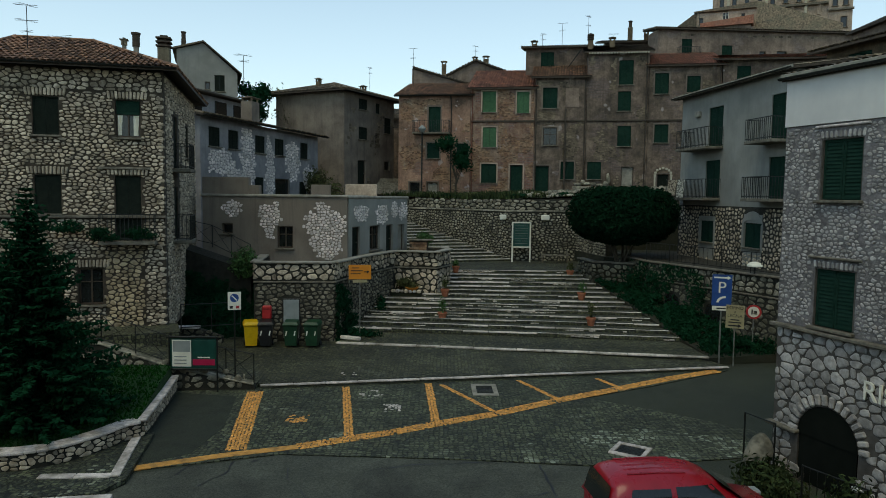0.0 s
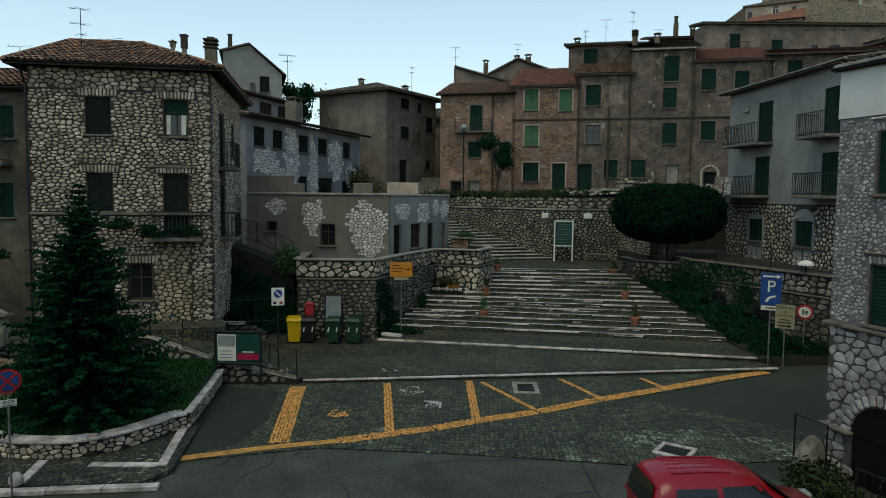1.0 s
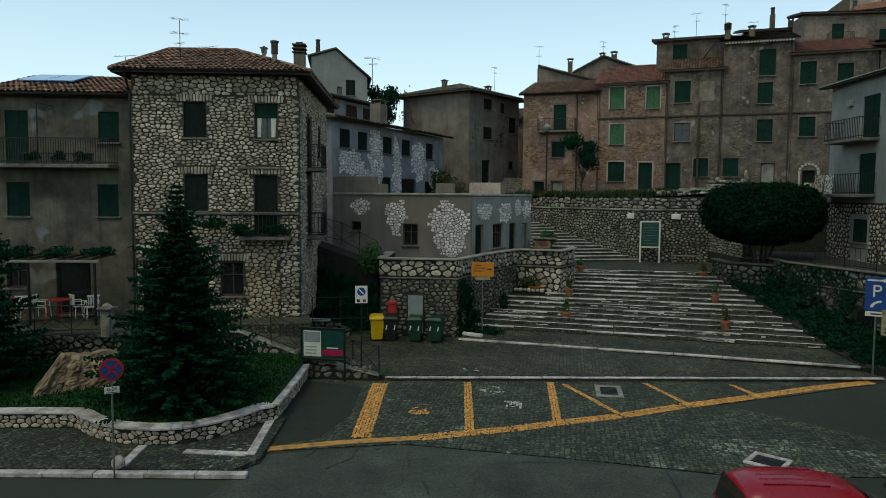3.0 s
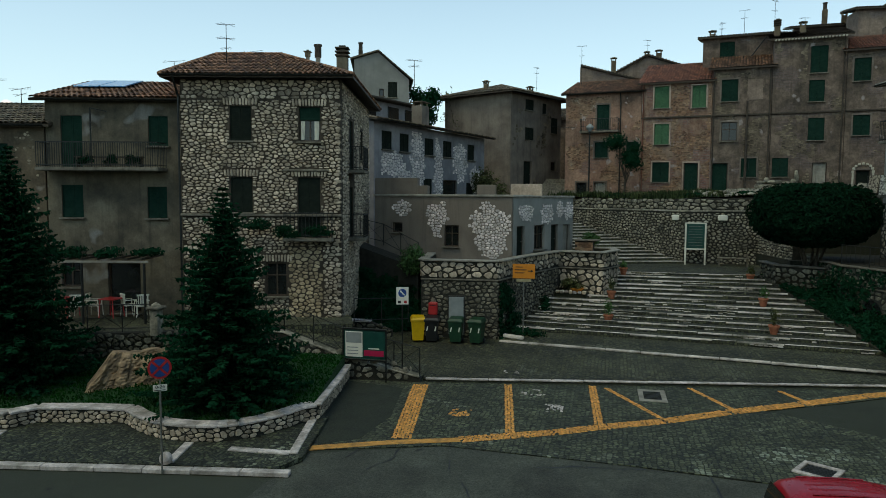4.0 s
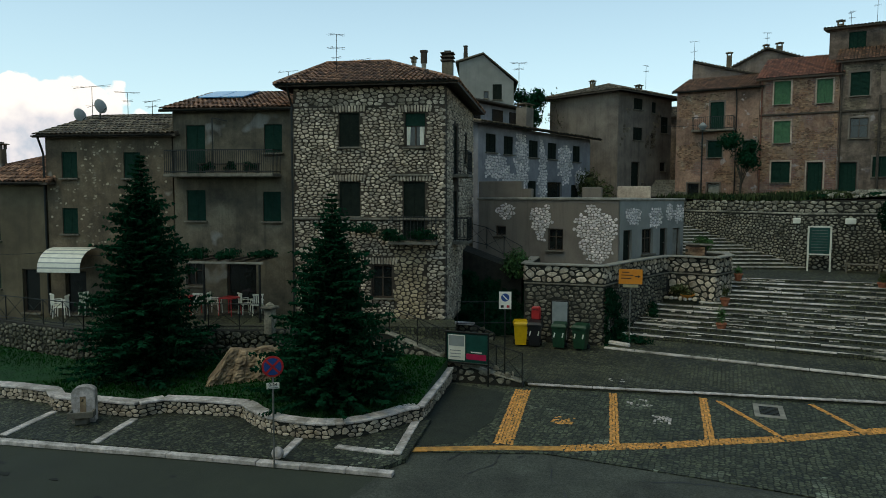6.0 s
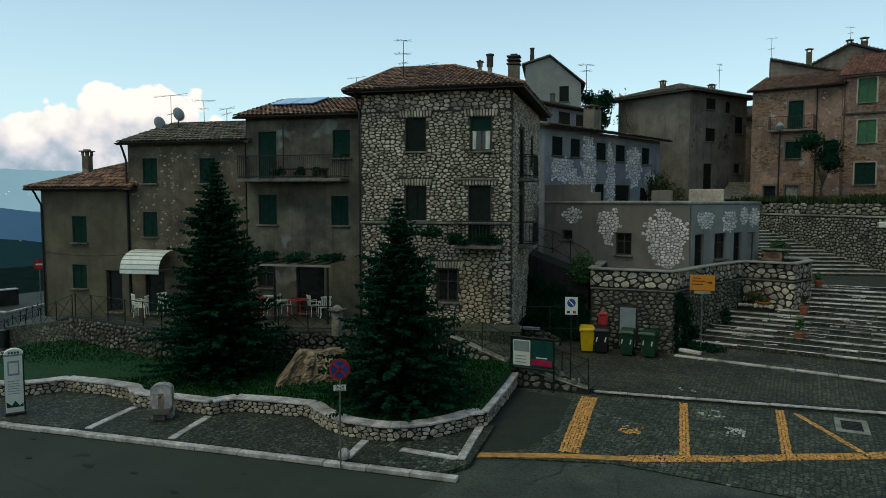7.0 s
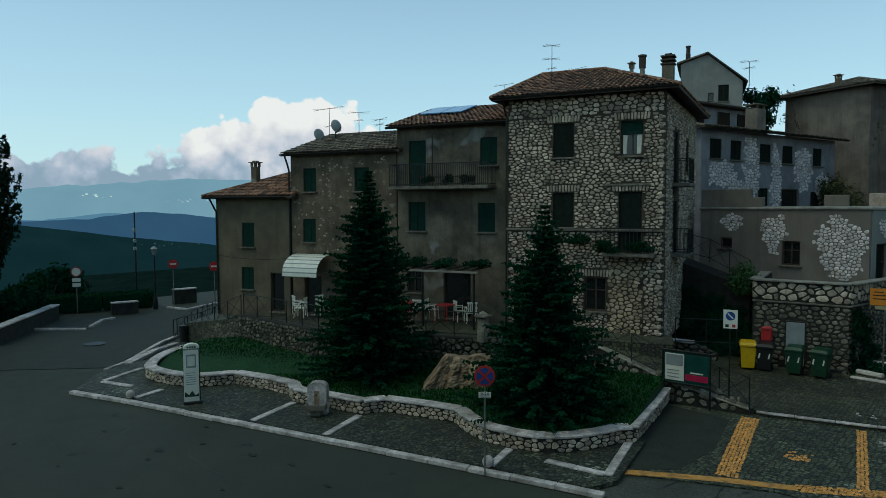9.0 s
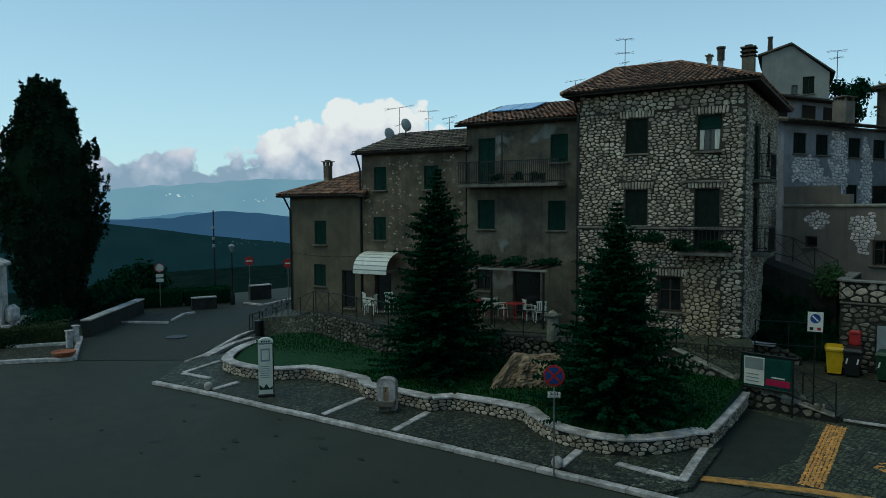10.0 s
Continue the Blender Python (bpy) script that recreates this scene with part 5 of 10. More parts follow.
h3, _, h3l, _ = row_house("brown_row_house", 11.0, 15.05, 5.8, 15.85, PL_DARK, "weathered brown house with walled-up window", [
    (12.18, 1.15, 13.46, 15.08, "shut"), (12.23, 1.12, 10.54, 11.95, "glass"), (11.65, 1.15, 6.8, 8.92, "door", SHUT_G), (13.65, 1.05, 7.86, 9.25, "shut")], roof="shed", rise=1.5, over=0.35, depth=3.2, tile=TILE)
part("blind_window", Geo().box((13.91 - 11.0, -0.012, 14.25), (1.05, 0.05, 1.5), 0.006), PL_UP, h3)
h3u, _, _, _ = row_house("attic_house", 10.0, 15.2, 15.0, 18.85, PL_DARK, "set-back upper storey with dark door", [(11.80, 1.1, 16.2, 18.5, "shut")], back=3.3, roof="shed", rise=0.7, over=0.4, depth=4.0, tile=TILE_GREY)
part("stair_rail", Geo().rod((3.0, -0.6, 16.4), (4.6, -0.6, 18.6), 0.05).rod((3.0, -0.6, 15.9), (3.0, -0.6, 17.2), 0.04), IRON, h3u)
h4, _, h4l, _ = row_house("tall_row_house", 15.05, 19.75, 5.8, 17.72, PL_DARK, "tall weathered house with dark green shutters", [
    (18.0, 1.1, 15.2, 17.1, "shut"), (17.92, 1.0, 13.19, 14.71, "shut"), (17.98, 1.05, 10.45, 12.05, "shut"), (15.75, 1.08, 7.86, 9.23, "shut"), (18.3, 0.95, 6.8, 8.87, "plain", CONCRETE)], roof="shed", rise=1.9, over=0.35, depth=6.5, tile=TILE_GREY)
for k in range(22):
    part("cornice_stone", Geo().box((0.1 + 0.212 * k, -0.36, 17.60), (0.13, 0.12, 0.13), 0.02), PLASTER_W, h4)
h5, _, h5l, _ = row_house("long_row_house", 19.75, 25.1, 5.8, 16.6, PL_DARK, "long brown plaster house with arched white doorway", [
    (20.69, 1.05, 14.47, 16.06, "shut"), (23.05, 1.0, 14.57, 15.81, "shut"), (20.77, 1.05, 10.73, 12.14, "shut"), (21.01, 0.9, 6.9, 8.3, "door", SHUT_B)], roof="shed", rise=1.9, over=0.35, depth=5.0, tile=TILE_RED)
g = Geo()
for k in range(9):
    w = math.pi * k / 8
    g.box((21.01 - 19.75 + 0.62 * math.cos(w), -0.03, 8.2 + 0.55 * math.sin(w)), (0.17, 0.1, 0.17), 0.02)
for s in (-0.62, 0.62):
    g.box((21.01 - 19.75 + s, -0.03, 7.6), (0.12, 0.1, 1.2), 0.02)
part("door_surround", g, PLASTER_W, h5)
for th, a, b in ((h2, 0, 5.1), (h3, 0, 4.0), (h4, 0, 4.6), (h5, 0, 5.2)):
    part("string_course", Geo().box(((a + b) / 2, -0.05, 12.45), (b - a, 0.12, 0.14), 0.02), EAVE, th)

# ---- houses higher up ----
def far_house(name, t_pts, *a, **kw):
    return house(name, *t_pts, *a, group="houses on the hilltop", **kw)


f1, _, _, _ = far_house("upper_house", ((18.85, 63.25), (37.5, 64.2)), 2.6, 7.0, 21.35, PL_UP, "long upper plaster house with green doors", [
    (2.65, 0.95, 19.0, 20.55, "shut"), (6.3, 0.95, 18.75, 20.05, "shut"), (9.55, 0.6, 18.95, 19.6, "dark"), (11.3, 0.95, 18.8, 19.65, "dark"), (15.0, 0.7, 18.7, 19.5, "shut")], roof="shed", rise=0.5, tile=TILE_GREY, over=0.4)
balcony(f1, 1.75, 3.7, 0.7, 18.98, 0.75)
f2, _, _, _ = far_house("middle_house", (on_row(25.15), on_row(34.0)), 5.0, 6.0, 16.95, PL_DARK, "brown house under a red tile roof", [(1.5, 1.0, 14.6, 16.5, "shut"), (4.6, 1.0, 14.6, 16.2, "shut")], roof="shed", rise=1.3, tile=TILE_RED, over=0.5)
CA0, CA1 = (26.4, 73.4), (39.5, 67.3)


def on_castle(u):
    return lerp2(CA0, CA1, u / span(CA0, CA1))


f3, _, f3l, _ = far_house("castle", (on_castle(-0.6), on_castle(5.1)), 9.0, 12.0, 25.4, PL_TOP, "pale stone castle block on the hilltop", [(0.45, 0.4, 24.15, 24.9, "dark"), (2.77, 0.6, 24.5, 25.3, "glass", None, True, WHITE), (4.4, 0.35, 24.55, 25.0, "dark")], roof="none")
part("gable", Geo().prism([(0, 0), (f3l, 0), (f3l, 9), (0, 9)], 25.3, lambda x, y: 25.42 + 0.46 * x / f3l), PL_TOP, f3)
part("roof", Geo().prism([(-0.25, -0.3), (f3l + 0.1, -0.3), (f3l + 0.1, 9), (-0.25, 9)], 25.4, lambda x, y: 25.52 + 0.46 * x / f3l), TILE_GREY, f3)
part("lean_to", Geo().prism([(-1.65, 0.1), (0.0, 0.1), (0.0, 6), (-1.65, 6)], 18.0, lambda x, y: 25.35 + 0.7 * x), PL_TOP, f3)
part("lean_to_roof", Geo().prism([(-1.8, -0.15), (-0.02, -0.15), (-0.02, 6), (-1.8, 6)], 22.0, lambda x, y: 25.47 + 0.7 * x), TILE_GREY, f3)
f3b, _, f3bl, _ = far_house("castle_wing", (on_castle(5.13), on_castle(12.3)), 9.0, 12.0, 22.4, PL_TOP, "pale stone castle wing under a falling roof", [], roof="none")
part("gable", Geo().prism([(0, 0), (f3bl, 0), (f3bl, 9), (0, 9)], 22.3, lambda x, y: 25.9 - 2.7 * x / f3bl), PL_TOP, f3b)
part("roof", Geo().prism([(-0.1, -0.3), (f3bl + 0.3, -0.3), (f3bl + 0.3, 9), (-0.1, 9)], 22.5, lambda x, y: 26.02 - 2.7 * x / f3bl), TILE_GREY, f3b)
for u_, w_2, za, zb in ((0.98, 0.45, 24.0, 24.76), (4.4, 0.5, 22.72, 23.5)):
    window(f3b, pose(0, -0.2, 0), u_, w_2, za, zb, "dark")
part("downpipe", Geo().rod((5.4, -0.1, 21.0), (5.4, -0.1, 23.7), 0.06, None, 6), EAVE, f3b)
f3c, _, _, _ = far_house("castle_annex", (on_castle(0.1), on_castle(4.6)), 1.0, 20.0, 23.95, PL_UP, "small annex with a red tile roof before the castle", [], roof="none")
f3c.matrix_world = Matrix.Translation((-0.5, -1.1, 0)) @ f3c.matrix_world
part("roof", Geo().prism([(-0.2, -0.3), (4.7, -0.3), (4.7, 1.0), (-0.2, 1.0)], 23.6, lambda x, y: 24.02 + 0.09 * x), TILE_RED, f3c)
f4, _, f4l, _ = far_house("castle_tower", ((31.5, 84.5), (42.6, 79.4)), 7.0, 14.0, 38.0, PL_TOP, "pale stone castle tower", [(1.0 + 1.35 * k, 0.5, 28.6, 30.6, "dark") for k in range(8)], roof="shed", rise=1.0, tile=TILE_GREY, over=0.3)
for k in range(9):
    part("pilaster", Geo().box((0.35 + 1.35 * k, -0.12, 29.5), (0.3, 0.25, 5.0), 0.03), PLASTER_W if k % 3 == 1 else PL_TOP, f4)
for z in (28.2, 31.2):
    part("string_course", Geo().box((f4l / 2, -0.2, z), (f4l + 0.3, 0.4, 0.25), 0.03), SILL, f4)
f6, _, _, _ = far_house("bell_tower", ((39.3, 73.48), (41.2, 72.5)), 3.0, 12.0, 33.0, PL_TOP, "stone bell tower with arched openings", [(1.4, 0.6, 24.0, 25.1, "dark"), (0.55, 0.5, 26.2, 28.2, "dark"), (1.5, 0.5, 26.2, 28.2, "dark")], roof="shed", rise=0.5, tile=TILE_GREY, over=0.2)
part("string_course", Geo().box((1.06, -0.1, 25.8), (2.4, 0.4, 0.2), 0.03), SILL, f6)
# ridge and roofs behind the row
def gable_front(name, x0, x1, y, depth, z0, zl, xa, za, zr, wall, label):
    """A house that turns its gable to the square; xa and za give the peak."""
    th = thing(name, pose(x0, y, 0.0), label, "house", "houses on the hilltop")
    w, ap = x1 - x0, xa - x0
    prof_ = [(0, z0), (w, z0), (w, zr), (ap, za), (0, zl)]
    part("wall", Geo().add([(x, 0, z) for x, z in prof_] + [(x, depth, z) for x, z in prof_], [(0, 1, 2, 3, 4), (9, 8, 7, 6, 5)] + [(k, 5 + k, 5 + (k + 1) % 5, (k + 1) % 5) for k in range(5)]), wall, th)
    for xs_, zs_, xe, ze in ((-0.35, zl - 0.35 * (za - zl) / max(0.4, ap), ap, za), (w + 0.35, zr - 0.35 * (za - zr) / max(0.4, w - ap), ap, za)):
        if abs(xe - xs_) < 0.5:
            continue
        q_ = [(xs_, -0.3, zs_ + 0.02), (xe, -0.3, ze + 0.02), (xe, depth + 0.2, ze + 0.02), (xs_, depth + 0.2, zs_ + 0.02)]
        sl = part("roof", Geo().add(q_ + [(x, y_, z + 0.16) for x, y_, z in q_], [(0, 1, 2, 3), (7, 6, 5, 4), (0, 4, 5, 1), (1, 5, 6, 2), (2, 6, 7, 3), (3, 7, 4, 0)]), EAVE, th)
        g = Geo()
        n = int(math.hypot(xe - xs_, ze - zs_) / 0.3)
        for k in range(n):
            f_ = (k + 0.5) / n
            g.rod((xs_ + (xe - xs_) * f_, -0.34, zs_ + (ze - zs_) * f_ + 0.17), (xs_ + (xe - xs_) * f_, depth * 0.5, zs_ + (ze - zs_) * f_ + 0.17), 0.08, None, 6)
        quick("roof_tile", g, TILE_GREY, sl, "stuff", True)
    return th


f5 = gable_front("lean_to_house", -3.0, 1.95, 66.0, 5.0, 6.0, 18.05, -2.95, 18.1, 16.75, PL_UP, "plaster house with a falling roof behind the row")
f5b = gable_front("gable_house", -0.8, 5.5, 67.5, 5.0, 6.0, 17.15, 2.95, 19.1, 18.2, PL_UP, "gabled plaster house behind the row")
chimney(f5, Matrix(), 0.35, 0.8, 16.0, 18.0, 0.4, 0.4, PL_BROWN)
chimney(f5b, Matrix(), 0.75, 0.5, 17.4, 18.9, 0.45, 0.4, PL_BROWN)
chimney(f5b, Matrix(), 3.7, 0.8, 18.6, 19.4, 0.4, 0.4, PL_BROWN)
chimney(f5b, Matrix(), 4.75, 0.6, 18.2, 19.45, 0.5, 0.4, PL_BROWN)
f8, _, f8l, _ = far_house("roof_house", ((15.0, 67.0), (19.2, 66.6)), 4.0, 8.0, 20.9, PL_DARK, "dark-roofed house showing over the row", [(1.0, 0.6, 19.9, 20.5, "dark"), (3.0, 0.6, 19.9, 20.5, "dark")], roof="shed", rise=0.9, tile=TILE_GREY, over=0.4)
chimney(f8, Matrix(), 2.4, 0.6, 20.9, 22.4, 0.4, 0.4, PL_BROWN, 1)
chimney(f8, Matrix(), 3.9, 0.6, 20.9, 21.8, 0.4, 0.4, PL_BROWN)
gable_front("top_right_house", 26.5, 34.0, 40.5, 6.0, 6.0, 17.3, 33.5, 20.5, 20.4, PL_UP, "plaster house under a dark roof up the lane")
chimney(h3u, Matrix(), 0.6, 1.6, 18.9, 19.5, 0.45, 0.4, PL_BROWN)
chimney(h4, Matrix(), 0.2, 1.5, 17.6, 19.0, 0.4, 0.4, PL_BROWN, 2)
chimney(h4, Matrix(), 2.0, 3.4, 18.2, 19.3, 0.42, 0.4, PL_BROWN)

gap, _, _, _ = far_house("gap_house", ((-6.0, 69.5), (0.5, 68.5)), 5.0, 6.0, 13.8, PL_DARK, "shaded house closing the lane between two houses", [], roof="shed", rise=1.6, tile=TILE_GREY, over=0.4)

# ---- balcony house and arched house on the right ----
BA0, BA1 = (13.4, 39.81), (14.84, 30.03)
bal_house, bam, bal_len, _ = house("balcony_house", BA0, BA1, 8.0, 2.0, 12.0, PL_BALC, "cool grey house with iron balconies over a stone base", [
    (3.60, 1.37, 9.13, 11.15, "shut"), (3.48, 1.37, 6.52, 8.44, "shut"), (9.0, 1.45, 9.02, 11.1, "shut"), (8.93, 1.3, 6.5, 8.35, "shut"), (3.16, 1.35, 4.2, 5.31, "shut"), (7.25, 1.35, 4.2, 5.35, "shut")], roof="shed", rise=1.3, tile=TILE_GREY, over=0.42)
balcony(bal_house, 1.25, 4.4, 1.0, 9.1, 0.95)
balcony(bal_house, 7.8, 9.85, 1.0, 9.05, 0.95)
balcony(bal_house, 0.3, 4.3, 1.0, 6.5, 0.95)
balcony(bal_house, 7.7, 9.85, 1.0, 6.5, 0.95)
part("meter_box", Geo().box((1.9, -0.08, 10.95), (0.42, 0.18, 0.3), 0.03), CONCRETE, bal_house)
gutter(bal_house, Matrix(), -0.4, bal_len + 0.4, -0.48, 12.02, None)
part("fascia", Geo().box((bal_len / 2, -0.445, 12.02), (bal_len + 0.8, 0.04, 0.15), 0.01), CONCRETE, bal_house)
upper_r, _, _, _ = house("upper_right_house", (18.1, 33.8), (19.6, 28.2), 6.0, 5.0, 13.45, PL_BROWN, "brown house behind the balcony house roof", [(1.9, 1.3, 12.2, 13.1, "shut"), (4.6, 1.0, 12.2, 13.1, "shut")], roof="shed", rise=1.0, tile=TILE_GREY, over=0.6)

AR0, AR1 = (8.08, 16.64), (10.85, 8.85)
arch_house, arm, ar_len, ar_wall = house("arched_house", AR0, AR1, 7.0, -0.05, 9.25, MORTAR_B, "rubble stone inn with arched doorway and pale upper wall", [
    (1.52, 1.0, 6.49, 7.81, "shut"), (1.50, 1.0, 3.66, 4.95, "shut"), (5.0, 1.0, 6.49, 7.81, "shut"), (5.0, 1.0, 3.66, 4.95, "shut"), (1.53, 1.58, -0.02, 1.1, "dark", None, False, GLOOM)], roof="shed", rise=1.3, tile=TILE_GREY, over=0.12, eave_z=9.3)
part("upper_wall", Geo().box((ar_len / 2, -0.02, 8.70), (ar_len + 0.06, 0.05, 1.06), 0), PL_LILAC, arch_house)
gutter(arch_house, Matrix(), -0.12, ar_len + 0.2, -0.2, 9.30, None)
part("fascia", Geo().box((ar_len / 2, -0.145, 9.33), (ar_len + 0.26, 0.04, 0.12), 0.01), CONCRETE, arch_house)
part("ledge", Geo().box((ar_len / 2, -0.06, 3.52), (ar_len + 0.2, 0.2, 0.09), 0.02), SILL, arch_house)

# unseen houses added behind the camera to close the street; their height limits sky light on the fronts
for nm, a, b, hgt in (("rear_street_house", (9.0, -2.6), (-9.5, -2.6), 8.2), ("rear_street_house", (-10.0, -3.2), (-24.0, -5.5), 8.0), ("rear_street_house", (22.0, -2.6), (9.5, -2.6), 8.0)):
    house(nm, a, b, 8.0, 0.0, hgt, PL_BROWN, "brown plaster house closing the street", [(3.0, 1.0, 5.0, 6.5, "shut"), (6.0, 1.0, 5.0, 6.5, "shut"), (3.0, 1.0, 1.0, 2.6, "shut")], roof="shed", rise=1.5)


# ---- rubble: every stone a cell with its own outline ----
def clip_poly(poly, px, pz, nx, nz):
    """Keep the side of the polygon where (p - (px, pz)) . n <= 0."""
    out = []
    for i in range(len(poly)):
        a, b = poly[i], poly[(i + 1) % len(poly)]
        da, db = (a[0] - px) * nx + (a[1] - pz) * nz, (b[0] - px) * nx + (b[1] - pz) * nz
        if da <= 0:
            out.append(a)
        if (da < 0 < db) or (db < 0 < da):
            t = da / (da - db)
            out.append((a[0] + (b[0] - a[0]) * t, a[1] + (b[1] - a[1]) * t))
    return out


def stone_cells(u0, u1, z0, z1, su, sz, gap, jitter=0.42, holes=(), keep=None, rng=random):
    """Cells of a wall of lying stones: each is su wide and sz high on average."""
    nu, nz = max(1, round((u1 - u0) / su)), max(1, round((z1 - z0) / sz))
    su, sz = (u1 - u0) / nu, (z1 - z0) / nz
    kz = 0.9 * su / sz
    pts = {}
    for j in range(-2, nz + 2):
        shift = rng.uniform(-0.5, 0.5)
        for i in range(-3, nu + 3):
            pts[i, j] = (u0 + (i + 0.5 + shift + rng.uniform(-jitter, jitter)) * su, (z0 + (j + 0.5 + rng.uniform(-jitter, jitter) * 0.75) * sz) * kz)
    if jitter > 0.4:
        for k in [k for k in pts if rng.random() < 0.10]:
            del pts[k]
    out = []
    for j in range(nz):
        for i in range(-1, nu + 1):
            c = pts.get((i, j))
            if c is None or not (u0 < c[0] < u1):
                continue
            r = su * 1.5
            poly = [(c[0] - r, c[1] - r), (c[0] + r, c[1] - r), (c[0] + r, c[1] + r), (c[0] - r, c[1] + r)]
            for dj in (0, -1, 1, -2, 2):
                for di in (-1, 1, 0, -2, 2):
                    o = pts.get((i + di, j + dj))
                    if o is None or (di == 0 and dj == 0):
                        continue
                    nx, nzz = o[0] - c[0], o[1] - c[1]
                    d = math.hypot(nx, nzz) or 1e-6
                    poly = clip_poly(poly, (o[0] + c[0]) / 2 - nx / d * gap / 2, (o[1] + c[1]) / 2 - nzz / d * gap / 2, nx / d, nzz / d)
                    if len(poly) < 3:
                        break
                if len(poly) < 3:
                    break
            c = (c[0], c[1] / kz)
            poly = [(q[0], q[1] / kz) for q in poly]
            for h in ((u0, 0, -1, 0), (u1, 0, 1, 0), (0, z0, 0, -1), (0, z1, 0, 1)):
                if len(poly) >= 3:
                    poly = clip_poly(poly, *h)
            if len(poly) < 3:
                continue
            bad = False
            for a, b, e, f in holes:
                if a < c[0] < b and e < c[1] < f:
                    bad = True
                    break
                if max(p[0] for p in poly) > a and min(p[0] for p in poly) < b and max(p[1] for p in poly) > e and min(p[1] for p in poly) < f:
                    dd = [(a - c[0], (a, 0, 1, 0)), (c[0] - b, (b, 0, -1, 0)), (e - c[1], (0, e, 0, 1)), (c[1] - f, (0, f, 0, -1))]
                    poly = clip_poly(poly, *max(dd, key=lambda q: q[0])[1])
                    if len(poly) < 3:
                        bad = True
                        break
            if bad or (keep and not keep(*c)):
                continue
            out.append((c, poly))
    return out


def rounded(poly, rng, fill=0.88, n=9):
    """The outline of a worn stone inside a cell: soft corners, uneven sides."""
    us, zs = [p[0] for p in poly], [p[1] for p in poly]
    cu, cz = (min(us) + max(us)) / 2, (min(zs) + max(zs)) / 2
    hu, hz = max(1e-3, (max(us) - min(us)) / 2), max(1e-3, (max(zs) - min(zs)) / 2)
    q = [((p[0] - cu) / hu, (p[1] - cz) / hz) for p in poly]
    rad = []
    a0 = rng.uniform(0, 1)
    for k in range(n):
        w = 2 * math.pi * (k + a0) / n
        dx, dz = math.cos(w), math.sin(w)
        best = 1.5
        for i in range(len(q)):
            (ax, az), (bx_, bz) = q[i - 1], q[i]
            ex, ez = bx_ - ax, bz - az
            den = dx * ez - dz * ex
            if abs(den) > 1e-9:
                t, s_ = (ax * ez - az * ex) / den, (ax * dz - az * dx) / den
                if t > 0 and -1e-6 <= s_ <= 1 + 1e-6:
                    best = min(best, t)
        rad.append(best)
    size = rng.uniform(fill, 1.02)
    out = []
    for k in range(n):
        r = min(rad[k], 0.9 * rad[k] + 0.05 * (rad[k - 1] + rad[(k + 1) % n])) * size * rng.uniform(fill, 1.03)
        w = 2 * math.pi * (k + a0) / n
        out.append((cu + r * hu * math.cos(w), cz + r * hz * math.sin(w)))
    return out


def stone_solid(poly, fn, h, plain=False, rng=random, fill=0.88):
    """A stone with softened corners and a domed face on the surface fn(u, z, out)."""
    ring = list(poly) if plain else rounded(poly, rng, fill)
    n = len(ring)
    cu, cz = sum(p[0] for p in ring) / n, sum(p[1] for p in ring) / n
    g = Geo()
    for s, o in ((1.0, -0.02), (0.95, h * 0.65), (0.66, h)):
        g.v += [tuple(fn(cu + (p[0] - cu) * s, cz + (p[1] - cz) * s, o)) for p in ring]
    g.f = [(k * n + i, k * n + (i + 1) % n, (k + 1) * n + (i + 1) % n, (k + 1) * n + i) for k in range(2) for i in range(n)] + [tuple(range(2 * n, 3 * n))]
    return g


def rubble(parent, fn, rect, size, material, gap=0.035, h=0.04, holes=(), keep=None, single=None, name="stone", jitter=0.5, seed=1, plain=False, fill=0.88):
    """Stones over rect (u0, u1, z0, z1). single(u, z): which of them are objects of their own (300 at most); the rest is joined."""
    rng = random.Random(seed)
    rest, made = Geo(), 0
    for c, poly in stone_cells(*rect, *size, gap, jitter, holes, keep, rng):
        g = stone_solid(poly, fn, h * rng.uniform(0.6, 1.25), plain, rng, fill)
        if single and made < 300 and single(*c):
            quick(name, g, material, parent)
            made += 1
        else:
            rest.add(g.v, g.f)
    if rest.v:
        quick(name, rest, material, parent, "stuff")


def flat_fn(m=None):
    """Stones on a facade in its own frame: out is towards the street."""
    if m is None:
        return lambda u, z, o: (u, -o, z)
    return lambda u, z, o: tuple(m @ Vector((u, -o, z)))


def path_fn(pts, side=1):
    """Stones along a line in plan; u is the length along it, out is to its right."""
    seg, acc = [], 0.0
    for a, b in zip(pts, pts[1:]):
        d = span(a, b)
        seg.append((acc, d, a, ((b[0] - a[0]) / d, (b[1] - a[1]) / d)))
        acc += d

    def fn(u, z, o):
        for s in seg:
            if u <= s[0] + s[1] or s is seg[-1]:
                t = u - s[0]
                return (s[2][0] + s[3][0] * t + s[3][1] * o * side, s[2][1] + s[3][1] * t - s[3][0] * o * side, z)
    return fn, acc


def hole_list(holes, pad=0.02):
    return [(u - w / 2 - pad, u + w / 2 + pad, zb - pad - 0.05, zt + pad) for u, w, zb, zt, *_ in holes]


def lintel(parent, m, u, w, z, n=9, h=0.3, material=None):
    """A flat arch of upright stones over an opening."""
    for i in range(n):
        t = (i + 0.5) / n * 2 - 1
        part("voussoir", Geo().box((0, 0, 0), (w / n - 0.04, 0.10, h * random.uniform(0.88, 1.08)), 0.025, m @ pose(u + t * w / 2, -0.02, z + h / 2, 0, t * 9, 0)), material or STONE, parent)


